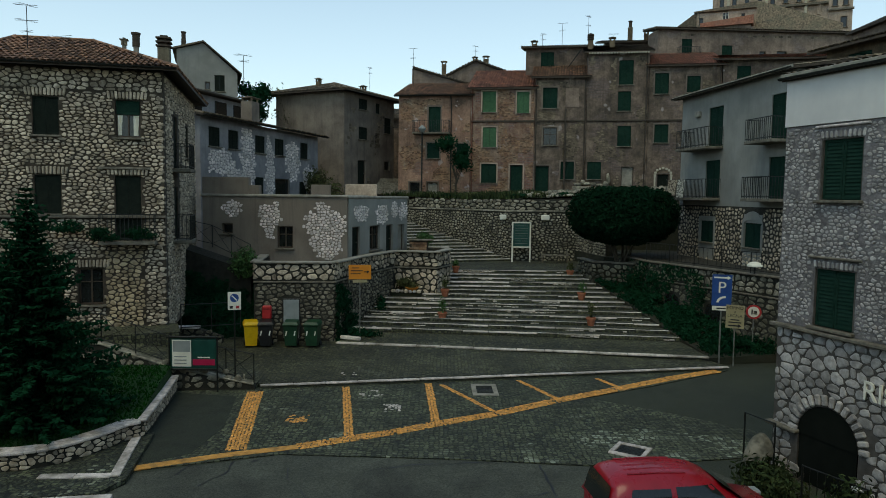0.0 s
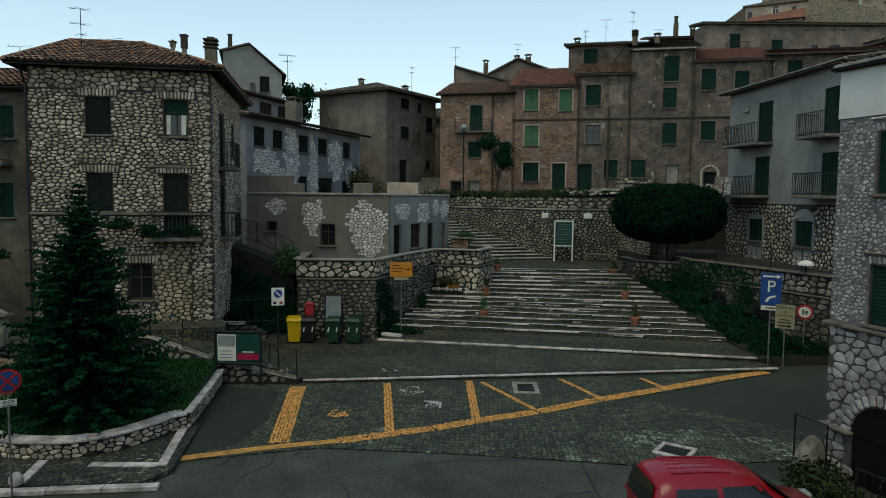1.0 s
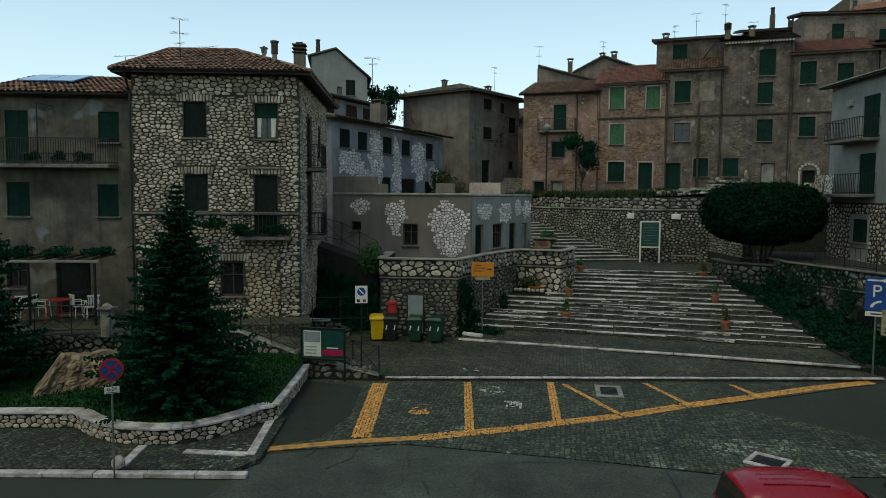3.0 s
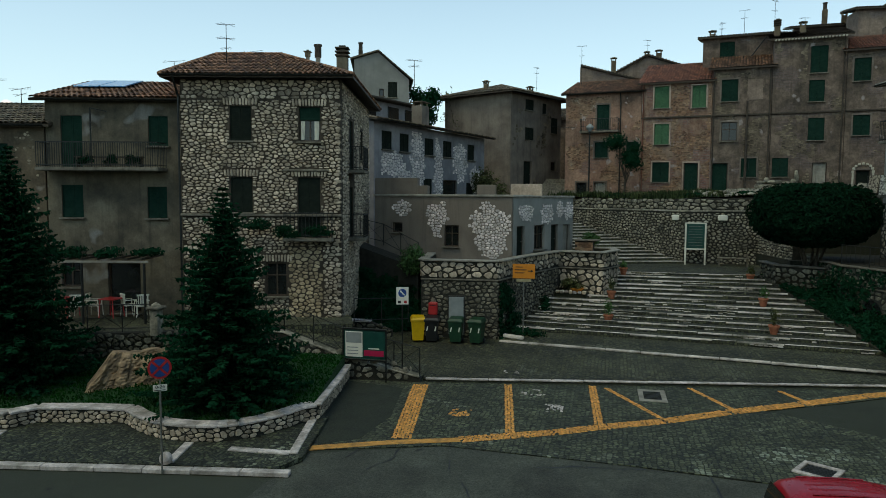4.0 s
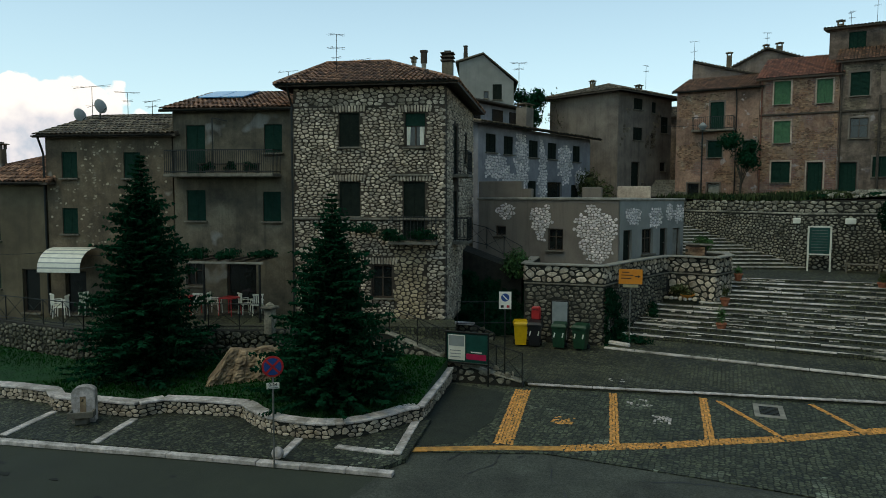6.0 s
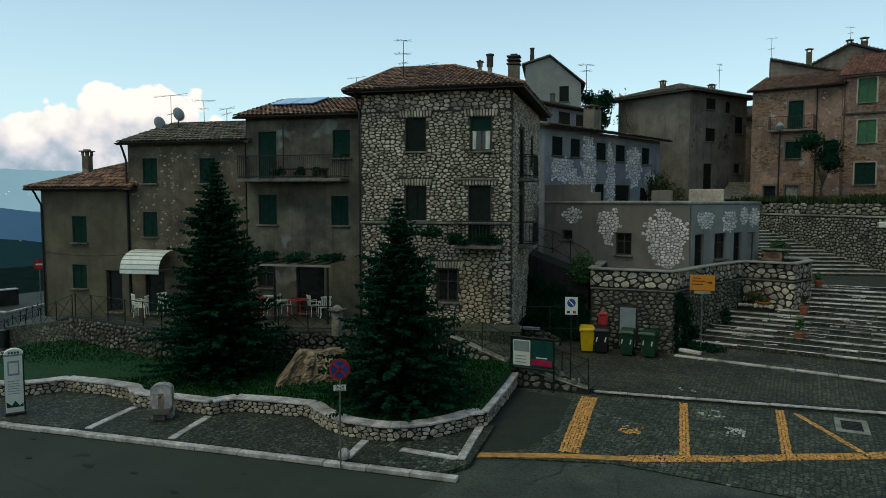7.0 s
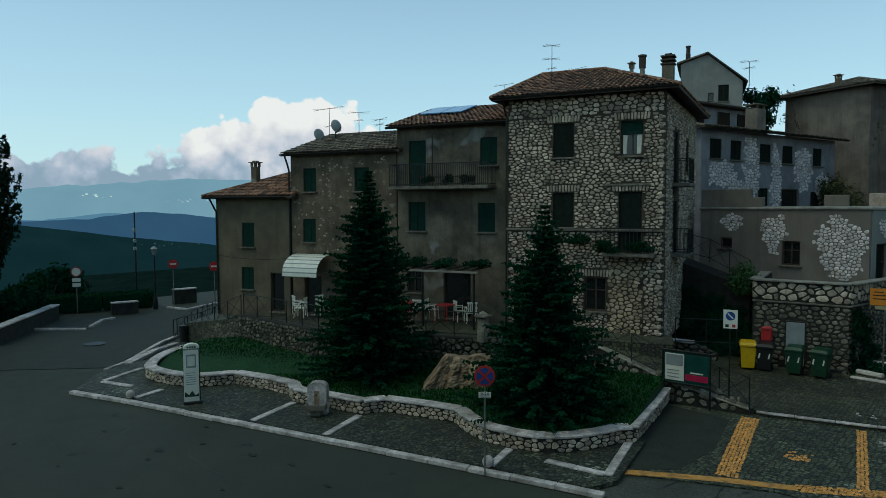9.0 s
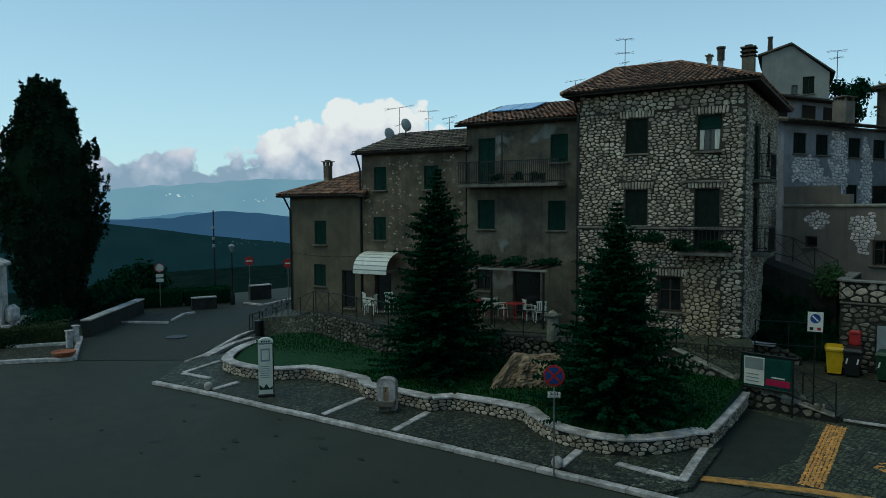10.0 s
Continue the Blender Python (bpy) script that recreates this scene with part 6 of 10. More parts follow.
# the stone house
vous = [(2.31, 1.35, 9.78), (4.97, 1.35, 9.75), (2.31, 1.35, 7.06), (4.93, 1.4, 7.06), (3.62, 1.3, 3.76), (2.2, 1.35, 3.6)]
band = [(u - w / 2, u + w / 2, z - 0.02, z + 0.32) for u, w, z in vous]
st_h = hole_list(st_holes) + band
panel = (4.10, 5.45, 1.2, 4.35)
rubble(st_wall, flat_fn(), (0.0, 6.15, 1.25, 9.98), (0.215, 0.115), STONE, 0.03, 0.045, st_h + [panel, (0, st_len, 5.5, 5.64)], None, lambda u, z: 7.6 < z < 9.9 and u > 1.9, seed=3)
rubble(st_wall, flat_fn(), panel, (0.23, 0.135), STONE_W, 0.022, 0.04, hole_list(st_holes), seed=4)
rubble(st_wall, flat_fn(), (0.0, 6.15, 10.02, 10.76), (0.26, 0.16), STONE, 0.02, 0.045, seed=5)
for u, w, z in vous:
    lintel(st_wall, Matrix(), u, w, z, 11, 0.27)
for i in range(30):
    z, wq, hq = 1.3 + i * 0.29 + random.uniform(-0.05, 0.05), random.uniform(0.2, 0.36), random.uniform(0.12, 0.17)
    if not 5.3 < z < 5.75:
        part("quoin", Geo().box((6.17 - wq / 2 + 0.012, 0.06, z + 0.1), (wq, 0.17, hq), 0.045), STONE, st_wall)
rubble(stone_house, flat_fn(pose(st_len, 0.3, 0, 0, 0, 90)), (0.05, 9.1, 1.25, 10.7), (0.25, 0.135), STONE, 0.045, 0.045, [(1.8, 3.5, 4.5, 9.6), (5.5, 6.5, 7.9, 9.5)], seed=6)


def blobs(*bs):
    """Uneven patches: (u, z, half width, half height)."""
    def keep(u, z):
        for k, (a, c, w, h) in enumerate(bs):
            q = math.hypot((u - a) / w, (z - c) / h)
            if q < 1.0 + 0.38 * noise.noise(Vector((u * 1.7 + 9 * k, z * 1.7, 2))) + 0.18 * noise.noise(Vector((u * 5, z * 5, k))):
                return True
        return False
    return keep


rubble(lo_wall, flat_fn(), (2.6, 6.8, 3.4, 6.2), (0.17, 0.12), STONE_L, 0.01, 0.035, hole_list([(3.90, 0.86, 3.95, 4.97)]), blobs((5.85, 4.9, 0.98, 1.08), (5.9, 4.2, 0.6, 0.8), (3.25, 5.4, 0.55, 0.62), (3.3, 4.8, 0.38, 0.45)), lambda u, z: u > 4.6, seed=7)
rubble(lo_wall, flat_fn(), (0.8, 2.0, 5.2, 6.2), (0.17, 0.12), STONE_L, 0.01, 0.035, (), blobs((1.4, 5.75, 0.5, 0.42)), seed=8)
rubble(lw_wall, flat_fn(), (0.1, 6.2, 4.9, 6.2), (0.17, 0.125), STONE_L, 0.01, 0.035, (), blobs((1.2, 5.6, 0.75, 0.42), (3.2, 5.5, 0.7, 0.5), (4.6, 5.7, 0.4, 0.45), (5.6, 5.6, 0.5, 0.45)), seed=9)
wh_front = [c for c in white_house.children if c.name.startswith("wall")][0]
rubble(wh_front, flat_fn(), (0.2, 14.8, 6.2, 10.4), (0.26, 0.17), STONE_L, 0.014, 0.04, [(u - 0.65, u + 0.65, 8.9, 10.3) for u in (1.36, 3.34, 6.43, 8.96, 12.62)],
       blobs((2.0, 8.3, 1.3, 0.8), (4.9, 8.6, 0.9, 1.9), (7.7, 8.0, 0.6, 2.2), (10.8, 8.7, 1.1, 1.3), (13.4, 7.6, 1.0, 0.9), (3.4, 7.4, 1.0, 0.6)), seed=10)
ba_wall = [c for c in bal_house.children if c.name.startswith("wall")][0]
for ua, ub in ((0.0, 2.42), (3.9, 6.5), (8.0, bal_len)):
    part("stone_backing", Geo().box(((ua + ub) / 2, -0.004, 4.3), (ub - ua, 0.02, 3.6), 0), MORTAR_D, bal_house)
ba_gap = [(2.38, 3.94, 3.4, 5.55), (6.46, 8.04, 3.9, 5.75)]
part("stone_backing", Geo().box((3.16, -0.004, 5.83), (1.48, 0.02, 0.54), 0), MORTAR_D, bal_house)
part("stone_backing", Geo().box((7.25, -0.004, 5.93), (1.5, 0.02, 0.34), 0), MORTAR_D, bal_house)
rubble(ba_wall, flat_fn(), (0.05, bal_len - 0.05, 2.6, 6.05), (0.25, 0.19), STONE, 0.055, 0.035, ba_gap, lambda u, z: not math.hypot(u - 7.25, z - 5.28) < 0.86, lambda u, z: 3.9 < u < 6.6, seed=11)
g = Geo()
for k in range(12):
    wa, wb = math.pi * k / 12, math.pi * (k + 1) / 12
    q_ = [(7.25 + 0.84 * math.cos(wa), 5.2 + 0.7 * math.sin(wa)), (7.25 + 0.84 * math.cos(wb), 5.2 + 0.7 * math.sin(wb)), (7.25 + 0.69 * math.cos(wb), 5.2 + 0.3 * math.sin(wb) ** 0.5 if 0 < k < 11 else 5.2), (7.25 + 0.69 * math.cos(wa), 5.2 + 0.3 * math.sin(wa) ** 0.5 if 0 < k < 12 else 5.2)]
    g.v += [(x, -0.05, z) for x, z in q_] + [(x, 0.0, z) for x, z in q_]
    o_ = 8 * k
    g.f += [(o_, o_ + 1, o_ + 2, o_ + 3), (o_, o_ + 4, o_ + 5, o_ + 1), (o_ + 3, o_ + 2, o_ + 6, o_ + 7)]
for x in (7.25 - 0.765, 7.25 + 0.765):
    g.box((x, -0.025, 4.6), (0.15, 0.05, 1.2))
part("window_surround", g, PL_BALC, bal_house, "arched grey plaster surround")
g = Geo()
for x in (3.16 - 0.74, 3.16 + 0.74):
    g.box((x, -0.025, 4.5), (0.13, 0.05, 1.9))
part("window_surround", g.box((3.16, -0.025, 5.46), (1.6, 0.05, 0.16)), PL_BALC, bal_house, "grey plaster surround")
rubble([c for c in brown_house.children if c.name.startswith("wall")][0], flat_fn(), (0.15, 5.6, 4.2, 8.8), (0.15, 0.10), STONE_S, 0.03, 0.012, hole_list([(1.11, 0.9, 7.2, 8.4), (4.02, 0.9, 7.2, 8.4), (1.05, 0.9, 4.8, 6.0), (4.02, 0.9, 4.8, 6.0)]),
       lambda u, z: noise.noise(Vector((u * 5.1, z * 5.1, 5))) > 0.22 and noise.noise(Vector((u * 0.7, z * 0.7, 8))) > -0.2, seed=12)

# the arched house: large irregular stones below the ledge, fine rubble above, voussoirs round the door
AX, AZ, AR = 1.53, 1.10, 0.79
ar_h = [(u - w / 2 - 0.06, u + w / 2 + 0.06, zb - 0.1, zt + 0.25) for u, w, zb, zt in ((1.52, 1.0, 6.49, 7.81), (1.50, 1.0, 3.66, 4.95), (5.0, 1.0, 6.49, 7.81), (5.0, 1.0, 3.66, 4.95))]


def off_arch(u, z):
    return not (abs(u - AX) < AR + 0.08 and z < AZ or math.hypot(u - AX, z - AZ) < AR + 0.27)


rubble(ar_wall, flat_fn(), (0.0, 4.4, 0.0, 3.46), (0.27, 0.19), STONE_INN, 0.024, 0.028, ar_h, off_arch, lambda u, z: u < 3.4, seed=13, fill=0.96)
for ua, ub, za, zb in ((-0.01, 0.99, 3.57, 8.16), (2.05, 4.47, 3.57, 8.16), (5.53, ar_len, 3.57, 8.16), (0.99, 2.05, 5.0, 6.44), (4.47, 5.53, 5.0, 6.44), (0.99, 2.05, 7.86, 8.16), (4.47, 5.53, 7.86, 8.16)):
    part("lime_coat", Geo().box(((ua + ub) / 2, -0.002, (za + zb) / 2), (ub - ua, 0.02, zb - za), 0), MORTAR_G, arch_house)
rubble(ar_wall, flat_fn(), (0.0, 4.4, 3.6, 8.13), (0.13, 0.08), STONE_INN, 0.02, 0.03, ar_h, lambda u, z: noise.noise(Vector((u * 9, z * 9, 3))) > -0.28, lambda u, z: u < 2.4 and z < 6, seed=14)
for k in range(16):
    w = math.pi * (k + 0.5) / 16
    part("voussoir", Geo().box((0, 0.03, 0), (0.25, 0.13, 0.135), 0.03, pose(AX + (AR + 0.15) * math.cos(w), -0.03, AZ + (AR + 0.15) * math.sin(w), 0, -math.degrees(w), 0)), STONE_INN, ar_wall)
# the head of the arch over the springing, with its jambs: near-black sheets stand for the shade inside
g = Geo()
n = 14
for k in range(n + 1):
    w = math.pi * k / n
    for y in (0.03, 0.5):
        g.v.append((AX + AR * math.cos(w), y - 0.055, AZ + AR * math.sin(w)))
g.f = [(2 * k, 2 * k + 2, 2 * k + 3, 2 * k + 1) for k in range(n)]
part("arch_soffit", g, MORTAR_D, arch_house)
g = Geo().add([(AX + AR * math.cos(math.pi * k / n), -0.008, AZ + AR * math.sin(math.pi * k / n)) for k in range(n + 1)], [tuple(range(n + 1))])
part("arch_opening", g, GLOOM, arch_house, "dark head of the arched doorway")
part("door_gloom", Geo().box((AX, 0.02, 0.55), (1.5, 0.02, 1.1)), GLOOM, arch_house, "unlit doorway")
part("impost", Geo().box((0.34, -0.05, 1.12), (0.9, 0.22, 0.08), 0.02), SILL, arch_house)
for u, z in ((1.52, 7.83), (1.50, 4.97)):
    lintel(ar_wall, pose(0, 0.035, 0), u, 1.15, z, 10, 0.17, STONE_INN)
    part("drip_ledge", Geo().box((u, -0.03, z + 0.27 if z > 7 else z + 0.24), (1.35, 0.1, 0.05), 0.015), TRAVERTINE if z > 7 else SILL, arch_house)


# ---- walls outdoors ----
def coping(root, pts, w, z, t, piece, material, inset=0.0):
    for a, b in zip(pts, pts[1:]):
        d = span(a, b)
        n = max(1, round(d / piece))
        for i in range(n):
            p, q = lerp2(a, b, i / n), lerp2(a, b, (i + 1) / n)
            mm = facing(p, q, z)
            part("coping_stone", Geo().box((d / n / 2, inset, t / 2 + random.uniform(-0.004, 0.004)), (d / n - 0.008 + 0.03, w * random.uniform(0.97, 1.03), t), 0.018, mm), material, root)


def band_wall(root, pts, t, z0, z1, material, base=None):
    """A wall of thickness t to the left of the line, with its top at z1 and its foot at z0 (numbers or one per point)."""
    n = len(pts)
    zs0 = z0 if isinstance(z0, (list, tuple)) else [z0] * n
    zs1 = z1 if isinstance(z1, (list, tuple)) else [z1] * n
    g = Geo()
    nor = []
    for i in range(n):
        a, b = pts[max(0, i - 1)], pts[min(n - 1, i + 1)]
        d = span(a, b)
        nor.append((-(b[1] - a[1]) / d, (b[0] - a[0]) / d))
    for i in range(n):
        x, y = pts[i]
        ox, oy = x + nor[i][0] * t, y + nor[i][1] * t
        g.v += [(x, y, zs0[i]), (x, y, zs1[i]), (ox, oy, zs1[i]), (ox, oy, zs0[i])]
    g.f = [(4 * i + k, 4 * i + (k + 1) % 4, 4 * i + 4 + (k + 1) % 4, 4 * i + 4 + k) for i in range(n - 1) for k in range(4)] + [(0, 1, 2, 3), (4 * n - 1, 4 * n - 2, 4 * n - 3, 4 * n - 4)]
    return part("wall_core", g, material, root)


def smooth_path(pts, n=5):
    """Catmull-Rom through the plan points."""
    out = []
    for i in range(len(pts) - 1):
        p0, p1, p2, p3 = pts[max(0, i - 1)], pts[i], pts[i + 1], pts[min(len(pts) - 1, i + 2)]
        for k in range(n):
            t = k / n
            out.append(tuple(0.5 * (2 * p1[a] + (p2[a] - p0[a]) * t + (2 * p0[a] - 5 * p1[a] + 4 * p2[a] - p3[a]) * t * t + (3 * p1[a] - p0[a] - 3 * p2[a] + p3[a]) * t ** 3) for a in (0, 1)))
    return out + [pts[-1]]


planter = thing("planter_wall", pose(0, 0, 0), "low curving rubble planter wall with white stone coping", "wall", kind="structure")
west = smooth_path([(-28.0, 17.2), (-27.6, 15.75), (-26.75, 14.5), (-25.5, 13.42), (-24.57, 13.2), (-23.58, 13.28), (-22.86, 13.5), (-22.2, 14.07), (-21.8, 14.8)], 3)
mid = [(-20.36, 15.04), (-19.05, 15.12), (-18.3, 14.68), (-15.48, 15.08), (-15.08, 15.72), (-13.9, 16.02), (-12.62, 16.22)]
east = smooth_path([(-12.62, 16.22), (-12.07, 15.86), (-11.5, 15.6), (-10.9, 15.44), (-10.02, 15.47), (-9.29, 15.72), (-8.74, 16.22), (-8.3, 16.98), (-8.05, 17.6)], 3)
pl_path = west + mid[:-1] + east + [(-7.76, 17.95), (-8.28, 20.9), (-8.6, 22.45)]
band_wall(planter, pl_path, 0.34, -0.02, 0.47, MORTAR_D)
pfn, plen = path_fn(pl_path)
rubble(planter, pfn, (0.0, plen, 0.10, 0.46), (0.2, 0.14), STONE, 0.024, 0.03, (), None, lambda u, z: u > plen * 0.45, seed=21, fill=0.95)
nrm = []
for i in range(len(pl_path)):
    a, b = pl_path[max(0, i - 1)], pl_path[min(len(pl_path) - 1, i + 1)]
    d = span(a, b)
    nrm.append((pl_path[i][0] - (b[1] - a[1]) / d * 0.16, pl_path[i][1] + (b[0] - a[0]) / d * 0.16))
coping(planter, nrm, 0.44, 0.47, 0.075, 0.9, TRAVERTINE)

# lawn inside, rising to the terrace
lawn_pts = [p for p in nrm] + [(-10.6, 22.4), (-14.9, 20.9), (-21.0, 17.9), (-26.5, 18.3)]


def lawn_z(x, y):
    return 0.36 + 0.10 * max(0.0, min(5.0, (y - 15.4 - 0.1 * (x + 15))))


tagged(part("ground", Geo().prism(lawn_pts, -0.02, lawn_z), GRASS), "dark green lawn inside the planter", "lawn", kind="structure")

# terrace in front of the houses
T0, T1, T2, T3 = (-31.0, 18.3), (-26.6, 18.4), (-21.0, 18.0), (-14.6, 20.9)
terr = thing("terrace_wall", pose(0, 0, 0), "rubble retaining wall of the cafe terrace", "wall", kind="structure")
part("terrace_floor", Geo().prism([T1, T2, T3, (-13.6, 22.75), (-9.2, 24.4), (-9.9, 26.0), (-16.1, 24.6), (-27.4, 22.3), (-32.6, 21.0), T0], -0.02, lambda x, y: 1.58 if x > -27.2 else 0.9), COBBLE2, terr)
tpath = [(-29.8, 18.35), T1, T2, T3, (-13.7, 22.55)]
band_wall(terr, tpath, 0.3, 0.0, [0.75, 1.72, 1.72, 1.66, 1.66], MORTAR_D)
tfn, tlen = path_fn(tpath)
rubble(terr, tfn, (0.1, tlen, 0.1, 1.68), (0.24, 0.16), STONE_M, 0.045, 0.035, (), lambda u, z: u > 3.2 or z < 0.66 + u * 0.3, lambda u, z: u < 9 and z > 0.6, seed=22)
# ramp wall falling to the plaza
rp = [(-13.6, 22.45), (-11.1, 22.5), (-8.9, 22.55), (-6.15, 22.75)]
ramp = thing("ramp_wall", pose(0, 0, 0), "sloping rubble wall beside the terrace ramp", "wall", kind="structure")
band_wall(ramp, rp, 0.28, -0.02, [1.6, 1.5, 0.76, 0.14], MORTAR_D)
rfn, rlen = path_fn(rp)
rubble(ramp, rfn, (0.1, rlen - 0.3, 0.05, 1.5), (0.32, 0.24), STONE_D, 0.05, 0.04, (), lambda u, z: z < 1.4 - max(0.0, u - 2.5) * 0.19, lambda u, z: True, seed=23)
for a, b, za, zb in ((rp[0], rp[1], 1.6, 1.5), (rp[1], rp[2], 1.5, 0.76), (rp[2], rp[3], 0.76, 0.14)):
    d = span(a, b)
    mm = facing(a, b, za) @ Matrix.Rotation(math.atan2(za - zb, d), 4, "Y")
    part("coping_stone", Geo().box((d / 2, 0.12, 0.03), (d + 0.04, 0.34, 0.06), 0.02, mm), STONE_D, ramp)
part("ramp_floor", Geo().prism([(-13.6, 22.75), (-8.9, 22.85), (-6.15, 23.0), (-6.2, 24.2), (-9.2, 24.4), (-12.0, 25.0)], -0.02, lambda x, y: max(0.1, min(1.55, 0.14 + (-6.15 - x) * 0.27))), COBBLE2, ramp)

# terrace under the low house
lt = thing("house_terrace", pose(0, 0, 0), "tall rubble terrace wall with stone coping below the low house", "wall", kind="structure")
lp = [(-8.3, 32.3), (-7.83, 28.95), (-4.52, 29.15), (-3.8, 31.9), (-2.42, 35.6), (-0.26, 35.2), (0.43, 37.1), (0.1, 38.3), (-1.7, 38.7)]
part("terrace_fill", Geo().prism(lp + [(-4.1, 33.4), (-4.6, 32.4)], -0.02, 3.0), MORTAR_D, lt)
lfn, llen = path_fn(lp)
band_wall(lt, lp, 0.3, 2.9, 3.58, MORTAR_D)
cab = (4.57, 5.28, 0.3, 2.12)
rubble(lt, lfn, (0.0, llen, 2.86, 3.56), (0.33, 0.25), STONE, 0.05, 0.04, (), None, lambda u, z: u > 3.4, seed=24, fill=0.95)
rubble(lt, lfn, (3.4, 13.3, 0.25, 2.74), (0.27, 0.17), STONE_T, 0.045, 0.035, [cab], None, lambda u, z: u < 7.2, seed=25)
# brighter-lit face towards the square: that light is put into paler stones
rubble(lt, lfn, (13.4, llen, 1.2, 2.74), (0.34, 0.26), STONE, 0.05, 0.035, (), None, lambda u, z: u < 16, seed=225, fill=0.95)
lpc = [lerp2(p, (-3.5, 33.8), 0.015) for p in lp]
coping(lt, lpc, 0.42, 3.58, 0.08, 1.1, CONCRETE)
coping(lt, lp[1:8], 0.14, 2.76, 0.07, 1.3, SILL)
# planting bed in the corner of the terrace
bed = thing("flower_bed", pose(0, 0, 0), "small planting bed edged with pale stones beside the steps", "flower bed", kind="structure")
bp = [(-2.55, 34.95), (-1.05, 34.75), (-0.9, 35.3), (-2.42, 35.62), (-2.75, 35.3)]
part("soil", Geo().prism(bp, 1.1, 1.62), EARTH, bed)
for k in range(7):
    p = lerp2(bp[0], bp[1], (k + 0.5) / 7)
    part("edging_stone", Geo().box((0, 0, 0), (random.uniform(0.16, 0.22), 0.16, random.uniform(0.12, 0.2)), 0.04, pose(p[0], p[1], 1.66, random.uniform(-6, 6), random.uniform(-6, 6), random.uniform(-15, 15))), NOSING if k % 3 else STONE, bed)
part("kerb_stone", Geo().box((0, 0, 0.16), (0.9, 0.2, 0.16), 0.04, pose(-3.85, 29.25, 0.26, 0, 3, -9)), NOSING, bed, "chipped white kerb block")
# brick pier on the terrace, at the foot of the upper steps
pier = thing("brick_pier", pose(-1.25, 37.3, 3.0, 0, 0, -8), "low pale brick pier with a stone cap", "pillar")
part("core", Geo().box((0, 0, 0.53), (0.92, 0.5, 1.06)), MORTAR, pier)
for r in range(7):
    for k in range(4):
        x0 = -0.46 + 0.23 * k + (0.115 if r % 2 else 0.0)
        x1 = min(0.47, x0 + 0.22)
        part("brick", Geo().box(((x0 + x1) / 2, -0.25, 0.1 + 0.137 * r), (x1 - x0, 0.06, 0.125), 0.008), BRICK_BIT, pier)
part("cap", Geo().box((0.1, -0.02, 1.09), (1.3, 0.66, 0.07), 0.015), SILL, pier)

# retaining wall behind the landing, in two tiers
rw = thing("retaining_wall", pose(0, 0, 0), "long dark rubble retaining wall above the landing", "wall", kind="structure")
rwp = [(-7.4, 56.6), (-3.2, 52.3), (4.3, 45.1), (8.7, 45.55), (9.6, 41.0)]
band_wall(rw, rwp, 0.5, 2.0, [5.5, 5.5, 5.45, 5.5, 5.5], MORTAR_D)
wfn, wlen = path_fn(rwp)
rubble(rw, wfn, (4.0, wlen, 2.3, 5.40), (0.25, 0.16), STONE_D, 0.055, 0.05, (), None, lambda u, z: z < 4.2 and u > 16, seed=26)
coping(rw, rwp, 0.5, 5.46, 0.1, 1.4, STONE_D, 0.2)
rwq = [(-7.0, 57.0), (-2.8, 52.8), (4.4, 45.75), (8.6, 46.15), (13.2, 46.5), (22, 45)]
band_wall(rw, rwq, 0.4, 5.0, [6.1, 6.1, 6.25, 6.35, 6.6, 6.9], MORTAR_D)
qfn, qlen = path_fn(rwq)
rubble(rw, qfn, (6, qlen, 5.55, 6.25), (0.42, 0.26), STONE_D, 0.05, 0.07, (), None, None, seed=27)

# right-hand terrace
rt = thing("right_terrace_wall", pose(0, 0, 0), "dark rubble terrace wall with ledges and arched niches", "wall", kind="structure")
rtp = [(9.8, 39.5), (10.15, 34.6), (13.75, 27.7), (14.6, 25.6)]
part("terrace_fill", Geo().prism(rtp + [(17, 25.6), (16.5, 40), (13.2, 41.5)], -0.02, 3.30), MORTAR_D, rt)
tfn2, tl2 = path_fn(rtp)
rubble(rt, tfn2, (0.2, tl2, 2.55, 3.28), (0.34, 0.22), STONE_D, 0.05, 0.04, (), None, None, seed=28)
# shade under the tree painted in by the darker stone
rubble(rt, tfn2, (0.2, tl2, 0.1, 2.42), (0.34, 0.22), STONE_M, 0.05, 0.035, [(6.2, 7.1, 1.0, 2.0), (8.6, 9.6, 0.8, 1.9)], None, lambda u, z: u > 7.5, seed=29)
coping(rt, rtp, 0.32, 3.30, 0.08, 1.2, SILL)
coping(rt, rtp, 0.16, 2.44, 0.07, 1.2, SILL)
# niches have no depth: flat dark shapes draw the shade in them
for u, z in ((6.65, 1.0), (9.1, 0.85)):
    g = Geo()
    arc = [(-0.45, 0), (0.45, 0)] + [(0.45 * math.cos(math.pi * k / 8), 0.55 + 0.45 * math.sin(math.pi * k / 8)) for k in range(9)]
    g.v = [tfn2(u + a, z + b, 0.012) for a, b in arc]
    g.f = [tuple(range(len(arc)))]
    part("niche", g, GLASS, rt, "dark arched niche")
    part("niche_sill", Geo().add([tfn2(u + a, z + c, o) for a in (-0.55, 0.55) for o in (-0.02, 0.14) for c in (-0.07, 0.0)], [(0, 1, 3, 2), (4, 6, 7, 5), (0, 4, 5, 1), (2, 3, 7, 6), (0, 2, 6, 4), (1, 5, 7, 3)]), SILL, rt)
